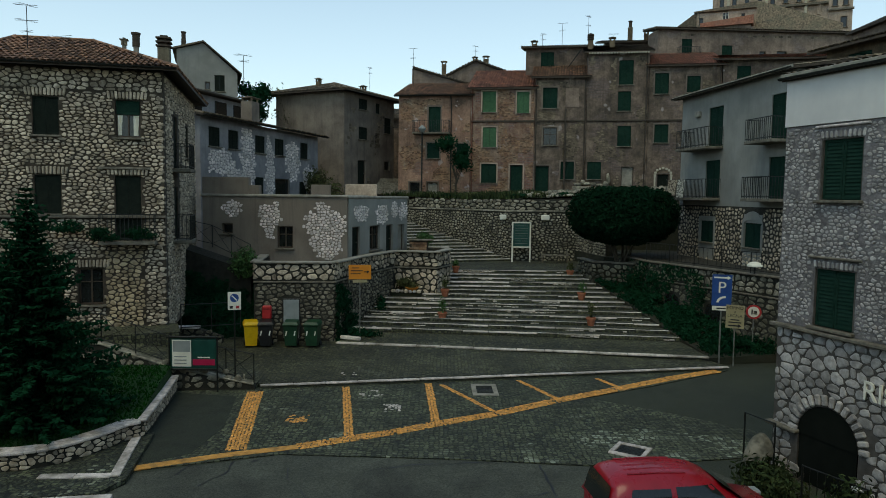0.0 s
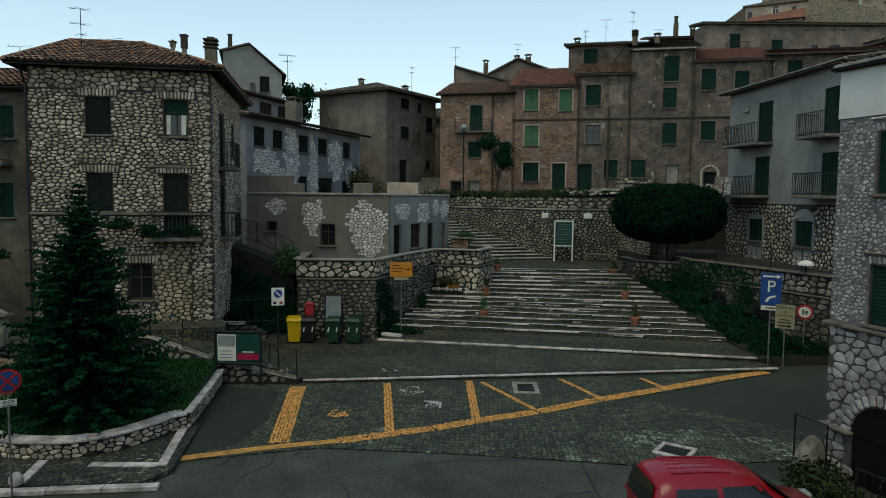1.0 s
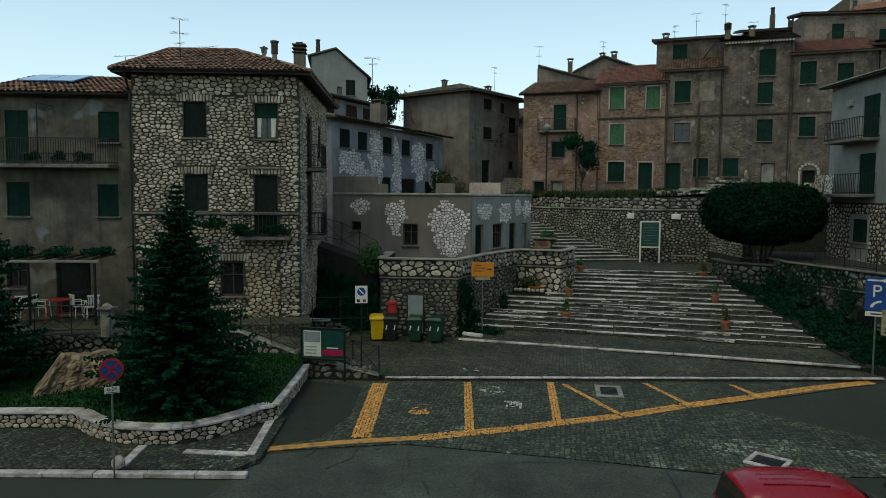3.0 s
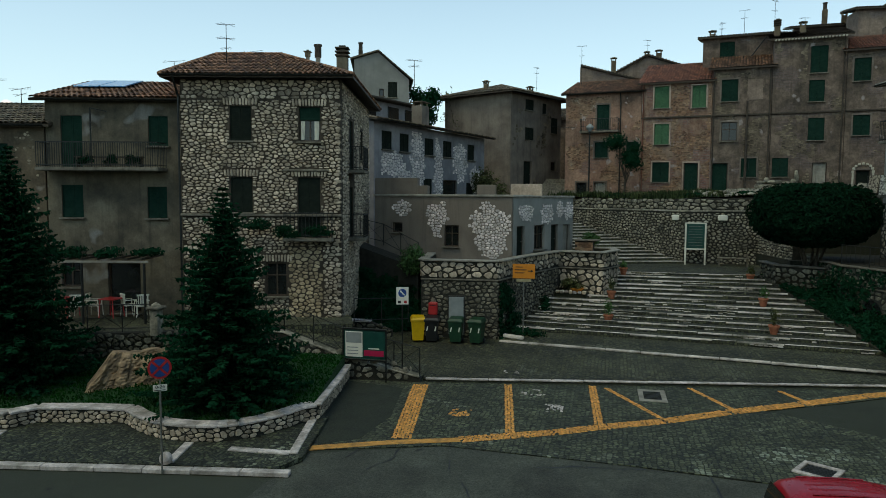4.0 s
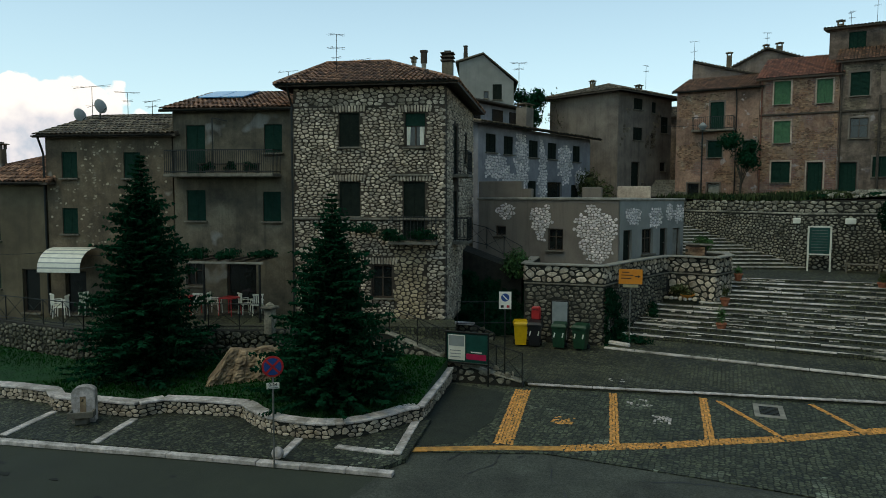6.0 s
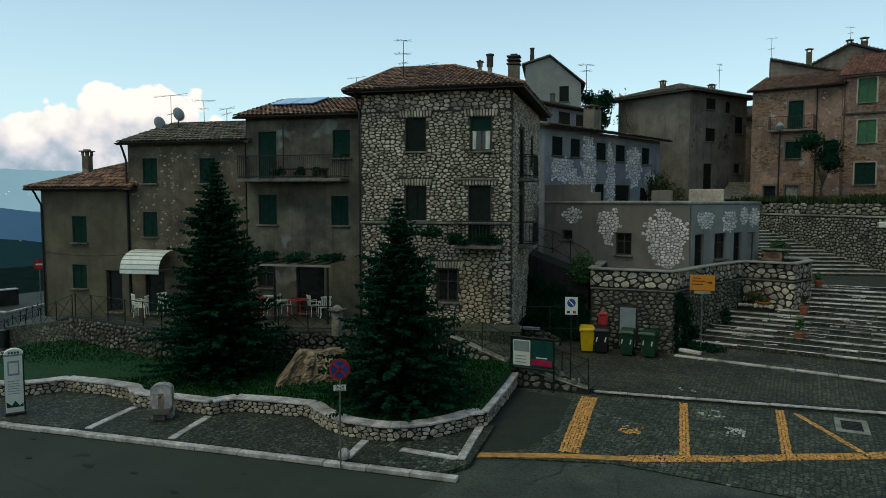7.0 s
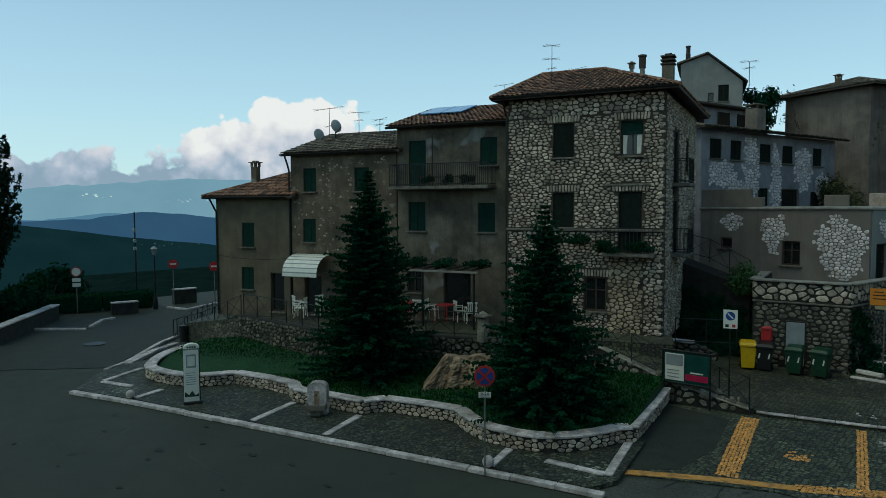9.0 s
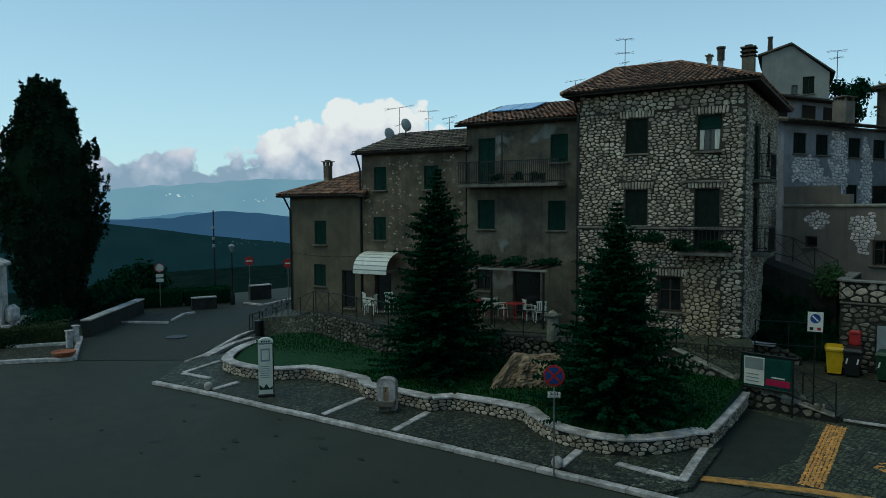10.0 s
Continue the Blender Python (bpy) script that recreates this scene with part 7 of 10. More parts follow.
tagged(part("ground", Geo().prism([(10.55, 27.0), (13.7, 27.6), (10.2, 34.5), (9.75, 39.4), (7.7, 39.15)], -0.02, lambda x, y: 0.25 + 0.17 * max(0, y - 27.2)), EARTH), "earth slope with weeds beside the stairs", "ground", kind="structure")
# enclosure round the clipped tree
enc = thing("tree_enclosure", pose(0, 0, 0), "low rubble enclosure round the clipped tree", "wall", kind="structure")
ep = [(7.7, 39.4), (8.0, 37.2), (9.9, 36.2), (11.2, 36.8)]
band_wall(enc, ep, 0.3, 1.2, 3.0, MORTAR_D)
efn, elen = path_fn(ep)
rubble(enc, efn, (0.0, elen, 1.6, 2.95), (0.33, 0.22), STONE_M, 0.05, 0.04, (), None, None, seed=30)
coping(enc, ep, 0.42, 3.0, 0.08, 1.0, SILL, 0.1)
part("enclosure_soil", Geo().prism(ep + [(11.5, 39.5)], 1.0, 2.8), EARTH, enc)
# dark passage between the stone house and the terrace
pas = thing("passage_wall", pose(0, 0, 0), "shaded rubble wall closing the passage by the stone house", "wall", kind="structure")
pp = [(-13.5, 33.2), (-8.3, 32.35)]
band_wall(pas, pp, 0.4, 0.0, 3.5, MORTAR_D)
pfn2, pl2 = path_fn(pp)
rubble(pas, pfn2, (0, pl2, 0.2, 3.4), (0.34, 0.24), STONE_D, 0.05, 0.035, seed=31)
part("passage_floor", Geo().prism([(-12, 29.4), (-7.9, 29.4), (-8.3, 32.3), (-13.4, 33.2), (-12.5, 26.0), (-9.8, 25.9)], -0.02, 0.32), COBBLE2, pas)

rem = thing("wall_remnant", pose(0, 0, 0), "broken low rubble wall at the mouth of the passage", "wall", kind="structure")
rmp = [(-11.9, 28.2), (-9.9, 28.35), (-9.0, 28.5)]
band_wall(rem, rmp, 0.3, 0.1, [0.95, 0.9, 0.55], MORTAR_D)
mfn, mlen = path_fn(rmp)
rubble(rem, mfn, (0, mlen, 0.25, 0.9), (0.3, 0.2), STONE_M, 0.05, 0.04, (), lambda u, z: z < 0.95 - max(0, u - 2.0) * 0.35, lambda u, z: True, seed=231)
coping(rem, rmp[:2], 0.36, 0.93, 0.09, 0.7, STONE_L)

# patches of bare brick and field stone showing through the old row's plaster
for th, ln, z0, z1, mt, thr, sd in ((h1, h1l, 5.9, 14.3, BRICK_BIT, 0.16, 41), (h2, h2l, 5.9, 14.9, BRICK_BIT, -0.08, 42), (h3, h3l, 5.9, 15.6, MOSSY, 0.2, 43), (h4, h4l, 5.9, 17.5, MOSSY, 0.16, 44), (h5, h5l, 5.9, 16.3, MOSSY, 0.24, 45)):
    wl0 = [c for c in th.children if c.name.startswith("wall")][0]
    opn = []
    for c in th.children:
        if c.name.startswith(("window", "door")) and c.type == "MESH" and not c.name.startswith("door_s"):
            xs_, zs_ = [v.co.x for v in c.data.vertices], [v.co.z for v in c.data.vertices]
            opn.append((min(xs_) - 0.16, max(xs_) + 0.16, min(zs_) - 0.2, max(zs_) + 0.16))
    rubble(wl0, flat_fn(), (0.05, ln - 0.05, z0, z1), (0.23, 0.10), mt, 0.02, 0.012, opn,
           lambda u, z, t_=thr, k_=sd: noise.noise(Vector((u * 0.55 + k_, z * 0.55, k_))) + 0.25 * noise.noise(Vector((u * 2.3, z * 2.3, k_))) > t_, None, "brick", 0.16, sd, True)
    if sd in (41, 42, 43, 45):
        for a_, b_, e_, f_ in opn:
            a_, b_, e_, f_ = a_ + 0.06, b_ - 0.06, e_ + 0.1, f_ - 0.06
            part("window_surround", Geo().box((a_ + 0.05, -0.01, (e_ + f_) / 2), (0.1, 0.05, f_ - e_)).box((b_ - 0.05, -0.01, (e_ + f_) / 2), (0.1, 0.05, f_ - e_)).box(((a_ + b_) / 2, -0.012, f_ - 0.05), (b_ - a_, 0.05, 0.1)), PL_TOP if sd == 42 else PL_TOWER, th, "pale plaster surround")
    for u_ in {41: (), 42: (0.12,), 43: (0.1, 3.9), 44: (4.5,), 45: (5.2,)}[sd]:
        part("downpipe", Geo().rod((u_, -0.08, z0 + 0.5), (u_, -0.08, z1 + 0.1), 0.05, None, 6), TERRA_PIPE if sd == 42 else EAVE, th, "rusty downpipe")
for th, ln, z0, z1, thr, sd in ((f1, 15.5, 14.0, 21.0, 0.15, 46), (tow, tl, 6.3, 14.4, 0.42, 48)):
    wl0 = [c for c in th.children if c.name.startswith("wall")][0]
    rubble(wl0, flat_fn(), (0.1, ln - 0.1, z0, z1), (0.4, 0.22), MOSSY, 0.05, 0.015, [(0, 17, 17.4, 20.8)] if th is f1 else [],
           lambda u, z, t_=thr, k_=sd: noise.noise(Vector((u * 0.5 + k_, z * 0.5, k_))) + 0.5 * noise.noise(Vector((u * 1.9, z * 1.9, k_))) > t_, None, "stone", 0.35, sd, True)


# ---- plants ----
def leaf(g, c, n, size, rng, long=1.6):
    """One small leaf or sprig: a bent diamond of four faces' worth of two."""
    n = Vector(n)
    t = n.orthogonal().normalized()
    t = Matrix.Rotation(rng.uniform(0, 6.283), 3, n) @ t
    b = n.cross(t)
    c = Vector(c)
    s = size * rng.uniform(0.7, 1.3)
    g.add([tuple(c - t * s * long * 0.5), tuple(c + b * s * 0.35 + n * s * 0.12), tuple(c + t * s * long * 0.5), tuple(c - b * s * 0.35 + n * s * 0.12)], [(0, 1, 2), (0, 2, 3)])


def rand_dir(rng):
    z = rng.uniform(-1, 1)
    a = rng.uniform(0, 6.283)
    r = math.sqrt(1 - z * z)
    return Vector((r * math.cos(a), r * math.sin(a), z))


def clump(g, c, r, count, size, rng, shell=0.45, flat=1.0):
    """Leaves in the outer shell of an uneven ball."""
    c = Vector(c)
    for _ in range(count):
        d = rand_dir(rng)
        k = 1 + 0.3 * noise.noise(d * 2.2 + c * 0.7) + 0.12 * noise.noise(d * 6 + c)
        q = Vector((d.x * r[0], d.y * r[1], d.z * r[2] * flat)) * k * rng.uniform(1 - shell, 1)
        leaf(g, c + q, (d + rand_dir(rng) * 0.8).normalized(), size, rng)


def fir(x, y, z, h, r, label, seed):
    rng = random.Random(seed)
    th = thing("fir_tree", pose(x, y, z), label, "tree", "fir trees in the planter")
    part("trunk", Geo().rod((0, 0, -0.1), (0, 0, h * 0.96), 0.16, 0.02, 8), BARK, th)
    g, gb = Geo(), Geo()
    levels = int(h / 0.15)
    for i in range(levels):
        t = (i + 0.5) / levels
        zz = 0.32 + (h - 0.4) * t
        tier = 0.86 + 0.20 * math.sin(i * 0.9) * (1 - t)
        reach = r * (1 - t) ** 0.86 * tier * (0.82 + 0.3 * rng.random()) * min(1.0, 0.62 + 0.34 * zz) + 0.08
        nb = 16 if t < 0.6 else 10 if t < 0.85 else 6
        a0 = rng.uniform(0, 6.283)
        for k in range(nb):
            a = a0 + 6.283 * k / nb + rng.uniform(-0.3, 0.3)
            L = reach * rng.uniform(0.45, 1.18)
            d = Vector((math.cos(a), math.sin(a), 0))
            droop = 0.02 + 0.24 * (1 - t)
            lift = 0.16 * L
            gb.rod((0, 0, zz), tuple(d * L * 0.6 + Vector((0, 0, zz - droop * L * 0.6))), 0.025, 0.008, 3, False)
            n = max(5, int(L * 15))
            side = d.cross(Vector((0, 0, 1)))
            for j in range(n):
                s = (j + rng.random()) / n
                p = d * L * s + Vector((0, 0, zz - droop * L * s + lift * s * s))
                w = 0.30 * (1 - s * 0.6) * min(1.0, L + 0.25)
                for sg in (-1, 1):
                    e = (d * rng.uniform(0.3, 0.9) + side * sg * rng.uniform(0.4, 1.2) + Vector((0, 0, rng.uniform(-0.45, 0.3)))).normalized() * w * rng.uniform(0.6, 1.4)
                    u = Vector((0, 0, 1)).cross(e).normalized() * 0.04 + Vector((0, 0, rng.uniform(-0.03, 0.03)))
                    g.add([tuple(p), tuple(p + e * 0.5 + u), tuple(p + e), tuple(p + e * 0.5 - u)], [(0, 1, 2, 3)])
                    hang = Vector((rng.uniform(-0.08, 0.08), rng.uniform(-0.08, 0.08), -w * rng.uniform(0.4, 0.9)))
                    q = p + e * rng.uniform(0.2, 0.8)
                    g.add([tuple(q), tuple(q + hang * 0.5 + d * 0.04), tuple(q + hang), tuple(q + hang * 0.5 - d * 0.04)], [(0, 1, 2, 3)])
    quick("branch", gb, BARK, th, "stuff")
    quick("crown", g, LEAF_FIR, th, "stuff")
    return th


fir(-10.45, 17.6, 0.42, 6.25, 2.55, "dark green fir tree standing in the lawn", 11)
fir(-17.6, 17.6, 0.45, 7.45, 2.85, "tall dark green fir tree near the terrace", 12)

# the clipped round tree by the stairs
rng = random.Random(5)
top_tree = thing("clipped_tree", pose(9.55, 37.2, 2.7), "clipped holm oak with a broad dark dome", "tree")
g = Geo()
for k in range(5):
    a = 6.283 * k / 5
    g.rod((0.12 * math.cos(a), 0.12 * math.sin(a), -0.1), (0.75 * math.cos(a), 0.7 * math.sin(a), 1.7), 0.10, 0.05, 7)
part("trunk", g, BARK, top_tree)
g = Geo()
for _ in range(21000):
    d = rand_dir(rng)
    k = (1 + 0.07 * noise.noise(d * 3) + 0.05 * noise.noise(d * 9)) * rng.uniform(0.84, 1.0)
    ex_ = 3.9 if d.z > 0 else 2.9
    b = 1.0 / max(0.0001, (math.hypot(d.x, d.y) ** ex_ + abs(d.z) ** ex_)) ** (1 / ex_)
    tp = 1 - 0.22 * max(0.0, -d.z)
    q = Vector((d.x * b * 2.85 * k * tp, d.y * b * 2.5 * k * tp, 2.45 + d.z * b * (1.85 if d.z > 0 else 1.15) * k))
    leaf(g, q, (d + rand_dir(rng) * 0.7).normalized(), 0.13, rng)
n_, m_ = 20, 10
vs = [(2.35 * math.cos(6.283 * i / n_) * math.cos(b), 2.05 * math.sin(6.283 * i / n_) * math.cos(b), 2.45 + (1.55 if b > 0 else 0.85) * math.sin(b)) for b in [-1.45 + 2.9 * j / m_ for j in range(m_ + 1)] for i in range(n_)]
g.add(vs, [(j * n_ + i, j * n_ + (i + 1) % n_, (j + 1) * n_ + (i + 1) % n_, (j + 1) * n_ + i) for j in range(m_) for i in range(n_)] + [tuple(range(n_))])
quick("crown", g, LEAF_DOME, top_tree, "stuff")

# cypress by the monument
def cyp_r(z):
    return float(np.interp(z, (0.8, 1.5, 3.6, 4.6, 6.2, 8.4, 9.9, 10.6, 11.6, 12.7, 13.6, 14.0), (1.4, 1.6, 2.2, 2.85, 2.95, 2.85, 2.4, 1.75, 1.25, 0.85, 0.45, 0.2)))


cyp = thing("cypress", pose(-43.45, 12.5, 0.0), "tall dark cypress beside the monument", "tree")
part("trunk", Geo().rod((0, 0, -0.1), (0, 0, 11), 0.3, 0.05, 8), BARK, cyp)
rng = random.Random(9)
g = Geo()
for _ in range(720):
    zz = 0.9 + 12.5 * rng.random() ** 0.9
    a = rng.uniform(0, 6.283)
    d = Vector((math.cos(a), math.sin(a), 0))
    lump = 1 + 0.20 * noise.noise(Vector((math.cos(a) * 1.4, math.sin(a) * 1.4, zz * 0.5)))
    base = d * max(0.05, cyp_r(zz) * lump * rng.uniform(0.62, 0.95)) + Vector((0, 0, zz - 0.4))
    L, R = rng.uniform(0.5, 1.15), rng.uniform(0.18, 0.32)
    lean = (Vector((0, 0, 1)) + d * rng.uniform(0.05, 0.4)).normalized()
    for k in range(46):
        f_ = rng.random()
        e = rand_dir(rng) * R * (1 - f_) ** 0.6
        leaf(g, base + lean * L * f_ + Vector((e.x, e.y, 0)), (d * 0.6 + rand_dir(rng)).normalized(), 0.15, rng, 2.0)
vs = []
for j in range(13):
    t = j / 12
    pr = 0.74 * cyp_r(1.0 + 12.3 * t)
    vs += [(pr * math.cos(6.283 * i / 14), pr * math.sin(6.283 * i / 14), 1.0 + 12.3 * t) for i in range(14)]
g.add(vs, [(j * 14 + i, j * 14 + (i + 1) % 14, (j + 1) * 14 + (i + 1) % 14, (j + 1) * 14 + i) for j in range(12) for i in range(14)])
quick("crown", g, LEAF_CYP, cyp, "stuff")


def shrub(name, pos, r, label, material, count=900, size=0.12, seed=1, blobs_=None, category="shrub", kind=""):
    th = thing(name, pose(*pos), label, category, kind=kind)
    rg = random.Random(seed)
    g = Geo()
    for _ in range(5):
        d = rand_dir(rg)
        g.rod((0, 0, 0), (d.x * r[0] * 0.7, d.y * r[1] * 0.7, r[2] * (0.5 + abs(d.z))), 0.025, 0.008, 4, False)
    part("stem", g, BARK, th)
    g = Geo()
    for k in range(blobs_ or 4):
        d = rand_dir(rg)
        c = (d.x * r[0] * 0.5, d.y * r[1] * 0.5, r[2] * (0.75 + 0.5 * d.z))
        clump(g, c, (r[0] * 0.62, r[1] * 0.62, r[2] * 0.62), count // (blobs_ or 4), size, rg, 0.7)
    quick("foliage", g, material, th, "stuff")
    return th


def small_tree(pos, h, r, label, material, seed, count=1500, size=0.14, trunk=0.09):
    th = thing("small_tree", pose(*pos), label, "tree")
    rg = random.Random(seed)
    g = Geo().rod((0, 0, -0.1), (0.1, 0, h * 0.45), trunk, trunk * 0.7, 7)
    tips = []
    for k in range(9):
        a = 6.283 * k / 9 + rg.uniform(-0.3, 0.3)
        e = Vector((math.cos(a) * r * rg.uniform(0.4, 0.9), math.sin(a) * r * rg.uniform(0.4, 0.9), h * rg.uniform(0.55, 0.98)))
        g.rod((0.1, 0, h * rg.uniform(0.25, 0.45)), tuple(e), trunk * 0.45, 0.012, 5, False)
        tips.append(e)
    part("trunk", g, BARK, th)
    g = Geo()
    for e in tips:
        clump(g, e, (r * 0.45, r * 0.45, h * 0.16), count // 9, size, rg, 0.9)
    quick("crown", g, material, th, "stuff")
    return th


small_tree((0.95, 55.3, 6.2), 4.4, 1.6, "small leafy tree against the ochre house", LEAF_OAK, 31, 3000, 0.14)
small_tree((-15.6, 58.0, 9.5), 5.5, 1.8, "dark tree crown showing over the roofs", LEAF_OAK, 32, 4200, 0.2, 0.14)
small_tree((-13.2, 60.0, 9.5), 6.0, 1.4, "thin bare-twigged tree over the roofs", LEAF_DRY, 33, 240, 0.12, 0.07)
small_tree((-48.5, 19.0, -2.0), 4.6, 2.4, "dark bushy tree below the parapet", LEAF_OAK, 34, 3000, 0.2, 0.14)
shrub("shrub", (-8.6, 51.3, 5.6), (1.5, 1.2, 1.9), "untrimmed shrub beside the white house", LEAF_DRY, 1800, 0.15, 35)
shrub("ivy", (-8.3, 30.2, 2.9), (0.9, 0.8, 0.75), "bright green ivy spilling over the terrace corner", LEAF_IVY, 1200, 0.11, 36)
shrub("shrub", (10.6, 29.3, 0.45), (0.6, 0.8, 0.35), "dark weeds at the edge of the stairs", LEAF_OAK, 1300, 0.11, 37)
shrub("shrub", (10.2, 31.6, 0.9), (0.6, 0.9, 0.35), "dark weeds growing under the terrace wall", LEAF_OAK, 1200, 0.11, 38)
shrub("shrub", (11.6, 29.6, 0.7), (0.6, 0.9, 0.26), "dark weeds on the slope beside the stairs", LEAF_OAK, 1000, 0.11, 116)
shrub("shrub", (11.2, 32.0, 1.1), (0.6, 0.9, 0.26), "dark weeds on the slope beside the stairs", LEAF_OAK, 1000, 0.11, 112)
shrub("shrub", (10.4, 34.2, 1.5), (0.6, 0.9, 0.26), "dark weeds on the slope beside the stairs", LEAF_OAK, 1000, 0.11, 104)
shrub("shrub", (9.3, 36.0, 1.7), (0.6, 0.9, 0.26), "dark weeds on the slope beside the stairs", LEAF_OAK, 1000, 0.11, 93)
shrub("shrub", (12.4, 28.4, 0.5), (0.6, 0.9, 0.26), "dark weeds on the slope beside the stairs", LEAF_OAK, 1000, 0.11, 124)
shrub("shrub", (-3.3, 29.9, 0.3), (0.9, 0.45, 0.32), "low weeds round the foot of the signpost", LEAF_OAK, 700, 0.09, 39)
shrub("shrub", (-3.0, 33.2, 0.95), (0.4, 0.9, 0.5), "weeds against the terrace wall", LEAF_OAK, 600, 0.09, 40)
shrub("shrub", (-1.75, 35.15, 1.6), (0.75, 0.3, 0.42), "flower bed plants by the terrace corner", LEAF_DRY, 800, 0.09, 41)
shrub("shrub", (7.5, 15.0, 0.0), (0.9, 1.2, 0.55), "green bushes by the inn doorway", LEAF_WEED, 2200, 0.09, 42, 6)
shrub("shrub", (7.9, 12.6, 0.0), (0.8, 0.9, 0.75), "green bushes in front of the inn", LEAF_WEED, 2200, 0.09, 43, 6)
shrub("shrub", (-1.2, 43.2, 3.2), (0.7, 0.7, 0.6), "green bush at the corner of the upper steps", LEAF_IVY, 900, 0.11, 44)
shrub("shrub", (10.5, 35.5, 1.3), (1.5, 0.5, 1.0), "dark creeper hanging over the tree enclosure", LEAF_OAK, 3600, 0.11, 245, 9)
# dark creepers: over the terrace's shaded face and over the bank in the passage
rg = random.Random(46)
iv = thing("ivy", pose(0, 0, 0), "dark ivy covering the shaded face of the terrace", "ivy")
g = Geo()
for _ in range(3600):
    u, z = rg.uniform(6.72, 10.4), rg.uniform(0.3, 2.72)
    if noise.noise(Vector((u * 0.9, z * 0.9, 3.0))) + (8.6 - u) * 0.28 - max(0, z - 1.9) * 0.5 + 0.2 > rg.uniform(0, 0.5):
        p, q = Vector(lfn(u, z, 0.0)), Vector(lfn(u, z, rg.uniform(0.06, 0.2)))
        leaf(g, q, ((q - p).normalized() + rand_dir(rg) * 0.6).normalized(), 0.12, rg)
quick("foliage", g, LEAF_OAK, iv, "stuff")
# leaf cover added to darken this stretch of the right terrace wall
g = Geo()
for _ in range(4200):
    u, z = rg.uniform(1.0, 9.0), rg.uniform(0.9, 3.3)
    if noise.noise(Vector((u * 0.7, z * 0.7, 13.0))) + 0.35 - abs(u - 5.6) * 0.09 > rg.uniform(0, 0.45):
        p, q = Vector(tfn2(u, z, 0.0)), Vector(tfn2(u, z, rg.uniform(0.05, 0.25)))
        leaf(g, q, ((q - p).normalized() + rand_dir(rg) * 0.6).normalized(), 0.12, rg)
ir = thing("ivy", pose(0, 0, 0), "dark ivy hanging over the terrace wall by the slope", "ivy")
quick("foliage", g, LEAF_OAK, ir, "stuff")
hb = thing("hedge", pose(0, 0, 0), "dark overgrown hedge bank below the sloping path", "hedge")
part("branches", Geo().prism([(-12.3, 31.2), (-8.25, 30.9), (-8.35, 32.2), (-12.6, 33.0)], 0.2, 2.9), BARK, hb)
g = Geo()
for _ in range(9000):
    x = rg.uniform(-12.5, -7.95)
    z = rg.uniform(0.3, 3.15)
    b_ = 0.5 * noise.noise(Vector((x * 0.8, z * 0.8, 5.0))) + 0.25 * noise.noise(Vector((x * 2.3, z * 2.3, 9.0)))
    if z > 2.95:
        y = rg.uniform(30.9, 32.2)
    else:
        y = 30.75 - (3.2 - z) * 0.4 - b_ + rg.uniform(-0.05, 0.25)
    leaf(g, (x, y, z + 0.2 * b_), (Vector((0, -0.8, 0.5)) + rand_dir(rg) * 0.7).normalized(), 0.15, rg)
quick("foliage", g, LEAF_OAK, hb, "stuff")
for k, (x, y, z) in enumerate(((5.0, 47.4, 6.2), (6.8, 47.5, 6.3), (8.5, 47.8, 6.4), (2.0, 50.2, 6.2), (0.5, 51.6, 6.1), (10.3, 47.5, 6.5))):
    shrub("shrub", (x, y, z), (1.0, 0.6, 0.28), "scrubby weeds along the top of the retaining wall", LEAF_DRY if k % 2 else LEAF_OAK, 500, 0.13, 50 + k)
# creepers on the balcony of the stone house and on the pergola
for k, (u, z, ru, rz) in enumerate(((4.2, 4.95, 0.7, 0.26), (5.4, 5.0, 0.75, 0.24), (3.1, 5.25, 0.8, 0.22))):
    mm = st_m @ Vector((u, -0.45, z - 0.2))
    shrub("balcony_plant", tuple(mm), (ru, 0.25, rz), "dark trailing plants on the stone house balcony", LEAF_OAK, 500, 0.09, 60 + k, category="plant")
for k in range(4):
    mm = gm @ Vector((0.7 + k * 1.2, -1.5, 4.0))
    shrub("pergola_vine", tuple(mm), (0.75, 0.8, 0.22), "vine leaves trailing over the pergola", LEAF_OAK, 450, 0.1, 70 + k, category="plant")
for k in range(3):
    mm = gm @ Vector((1.9 + k * 0.9, -0.75, 7.45))
    shrub("balcony_plant", tuple(mm), (0.4, 0.18, 0.25), "potted plants behind the balcony rail", LEAF_OAK, 260, 0.08, 80 + k, category="plant")

# lawn blades
rng = random.Random(21)
g = Geo()
for _ in range(36000):
    x, y = rng.uniform(-27.6, -7.9), rng.uniform(14.0, 22.5)
    inside = False
    for i in range(len(lawn_pts)):
        (xa, ya), (xb, yb) = lawn_pts[i - 1], lawn_pts[i]
        if (ya > y) != (yb > y) and x < (xb - xa) * (y - ya) / (yb - ya) + xa:
            inside = not inside
    if not inside:
        continue
    z = lawn_z(x, y)
    a, hh = rng.uniform(0, 6.283), rng.uniform(0.03, 0.075)
    dx, dy = math.cos(a) * 0.03, math.sin(a) * 0.03
    g.add([(x - dx, y - dy, z - 0.01), (x + dx, y + dy, z - 0.01), (x + dy * 0.8, y - dx * 0.8, z + hh)], [(0, 1, 2)])
tagged(quick("grass", g, BLADE), "short tufts of dark green grass", "grass", kind="stuff")


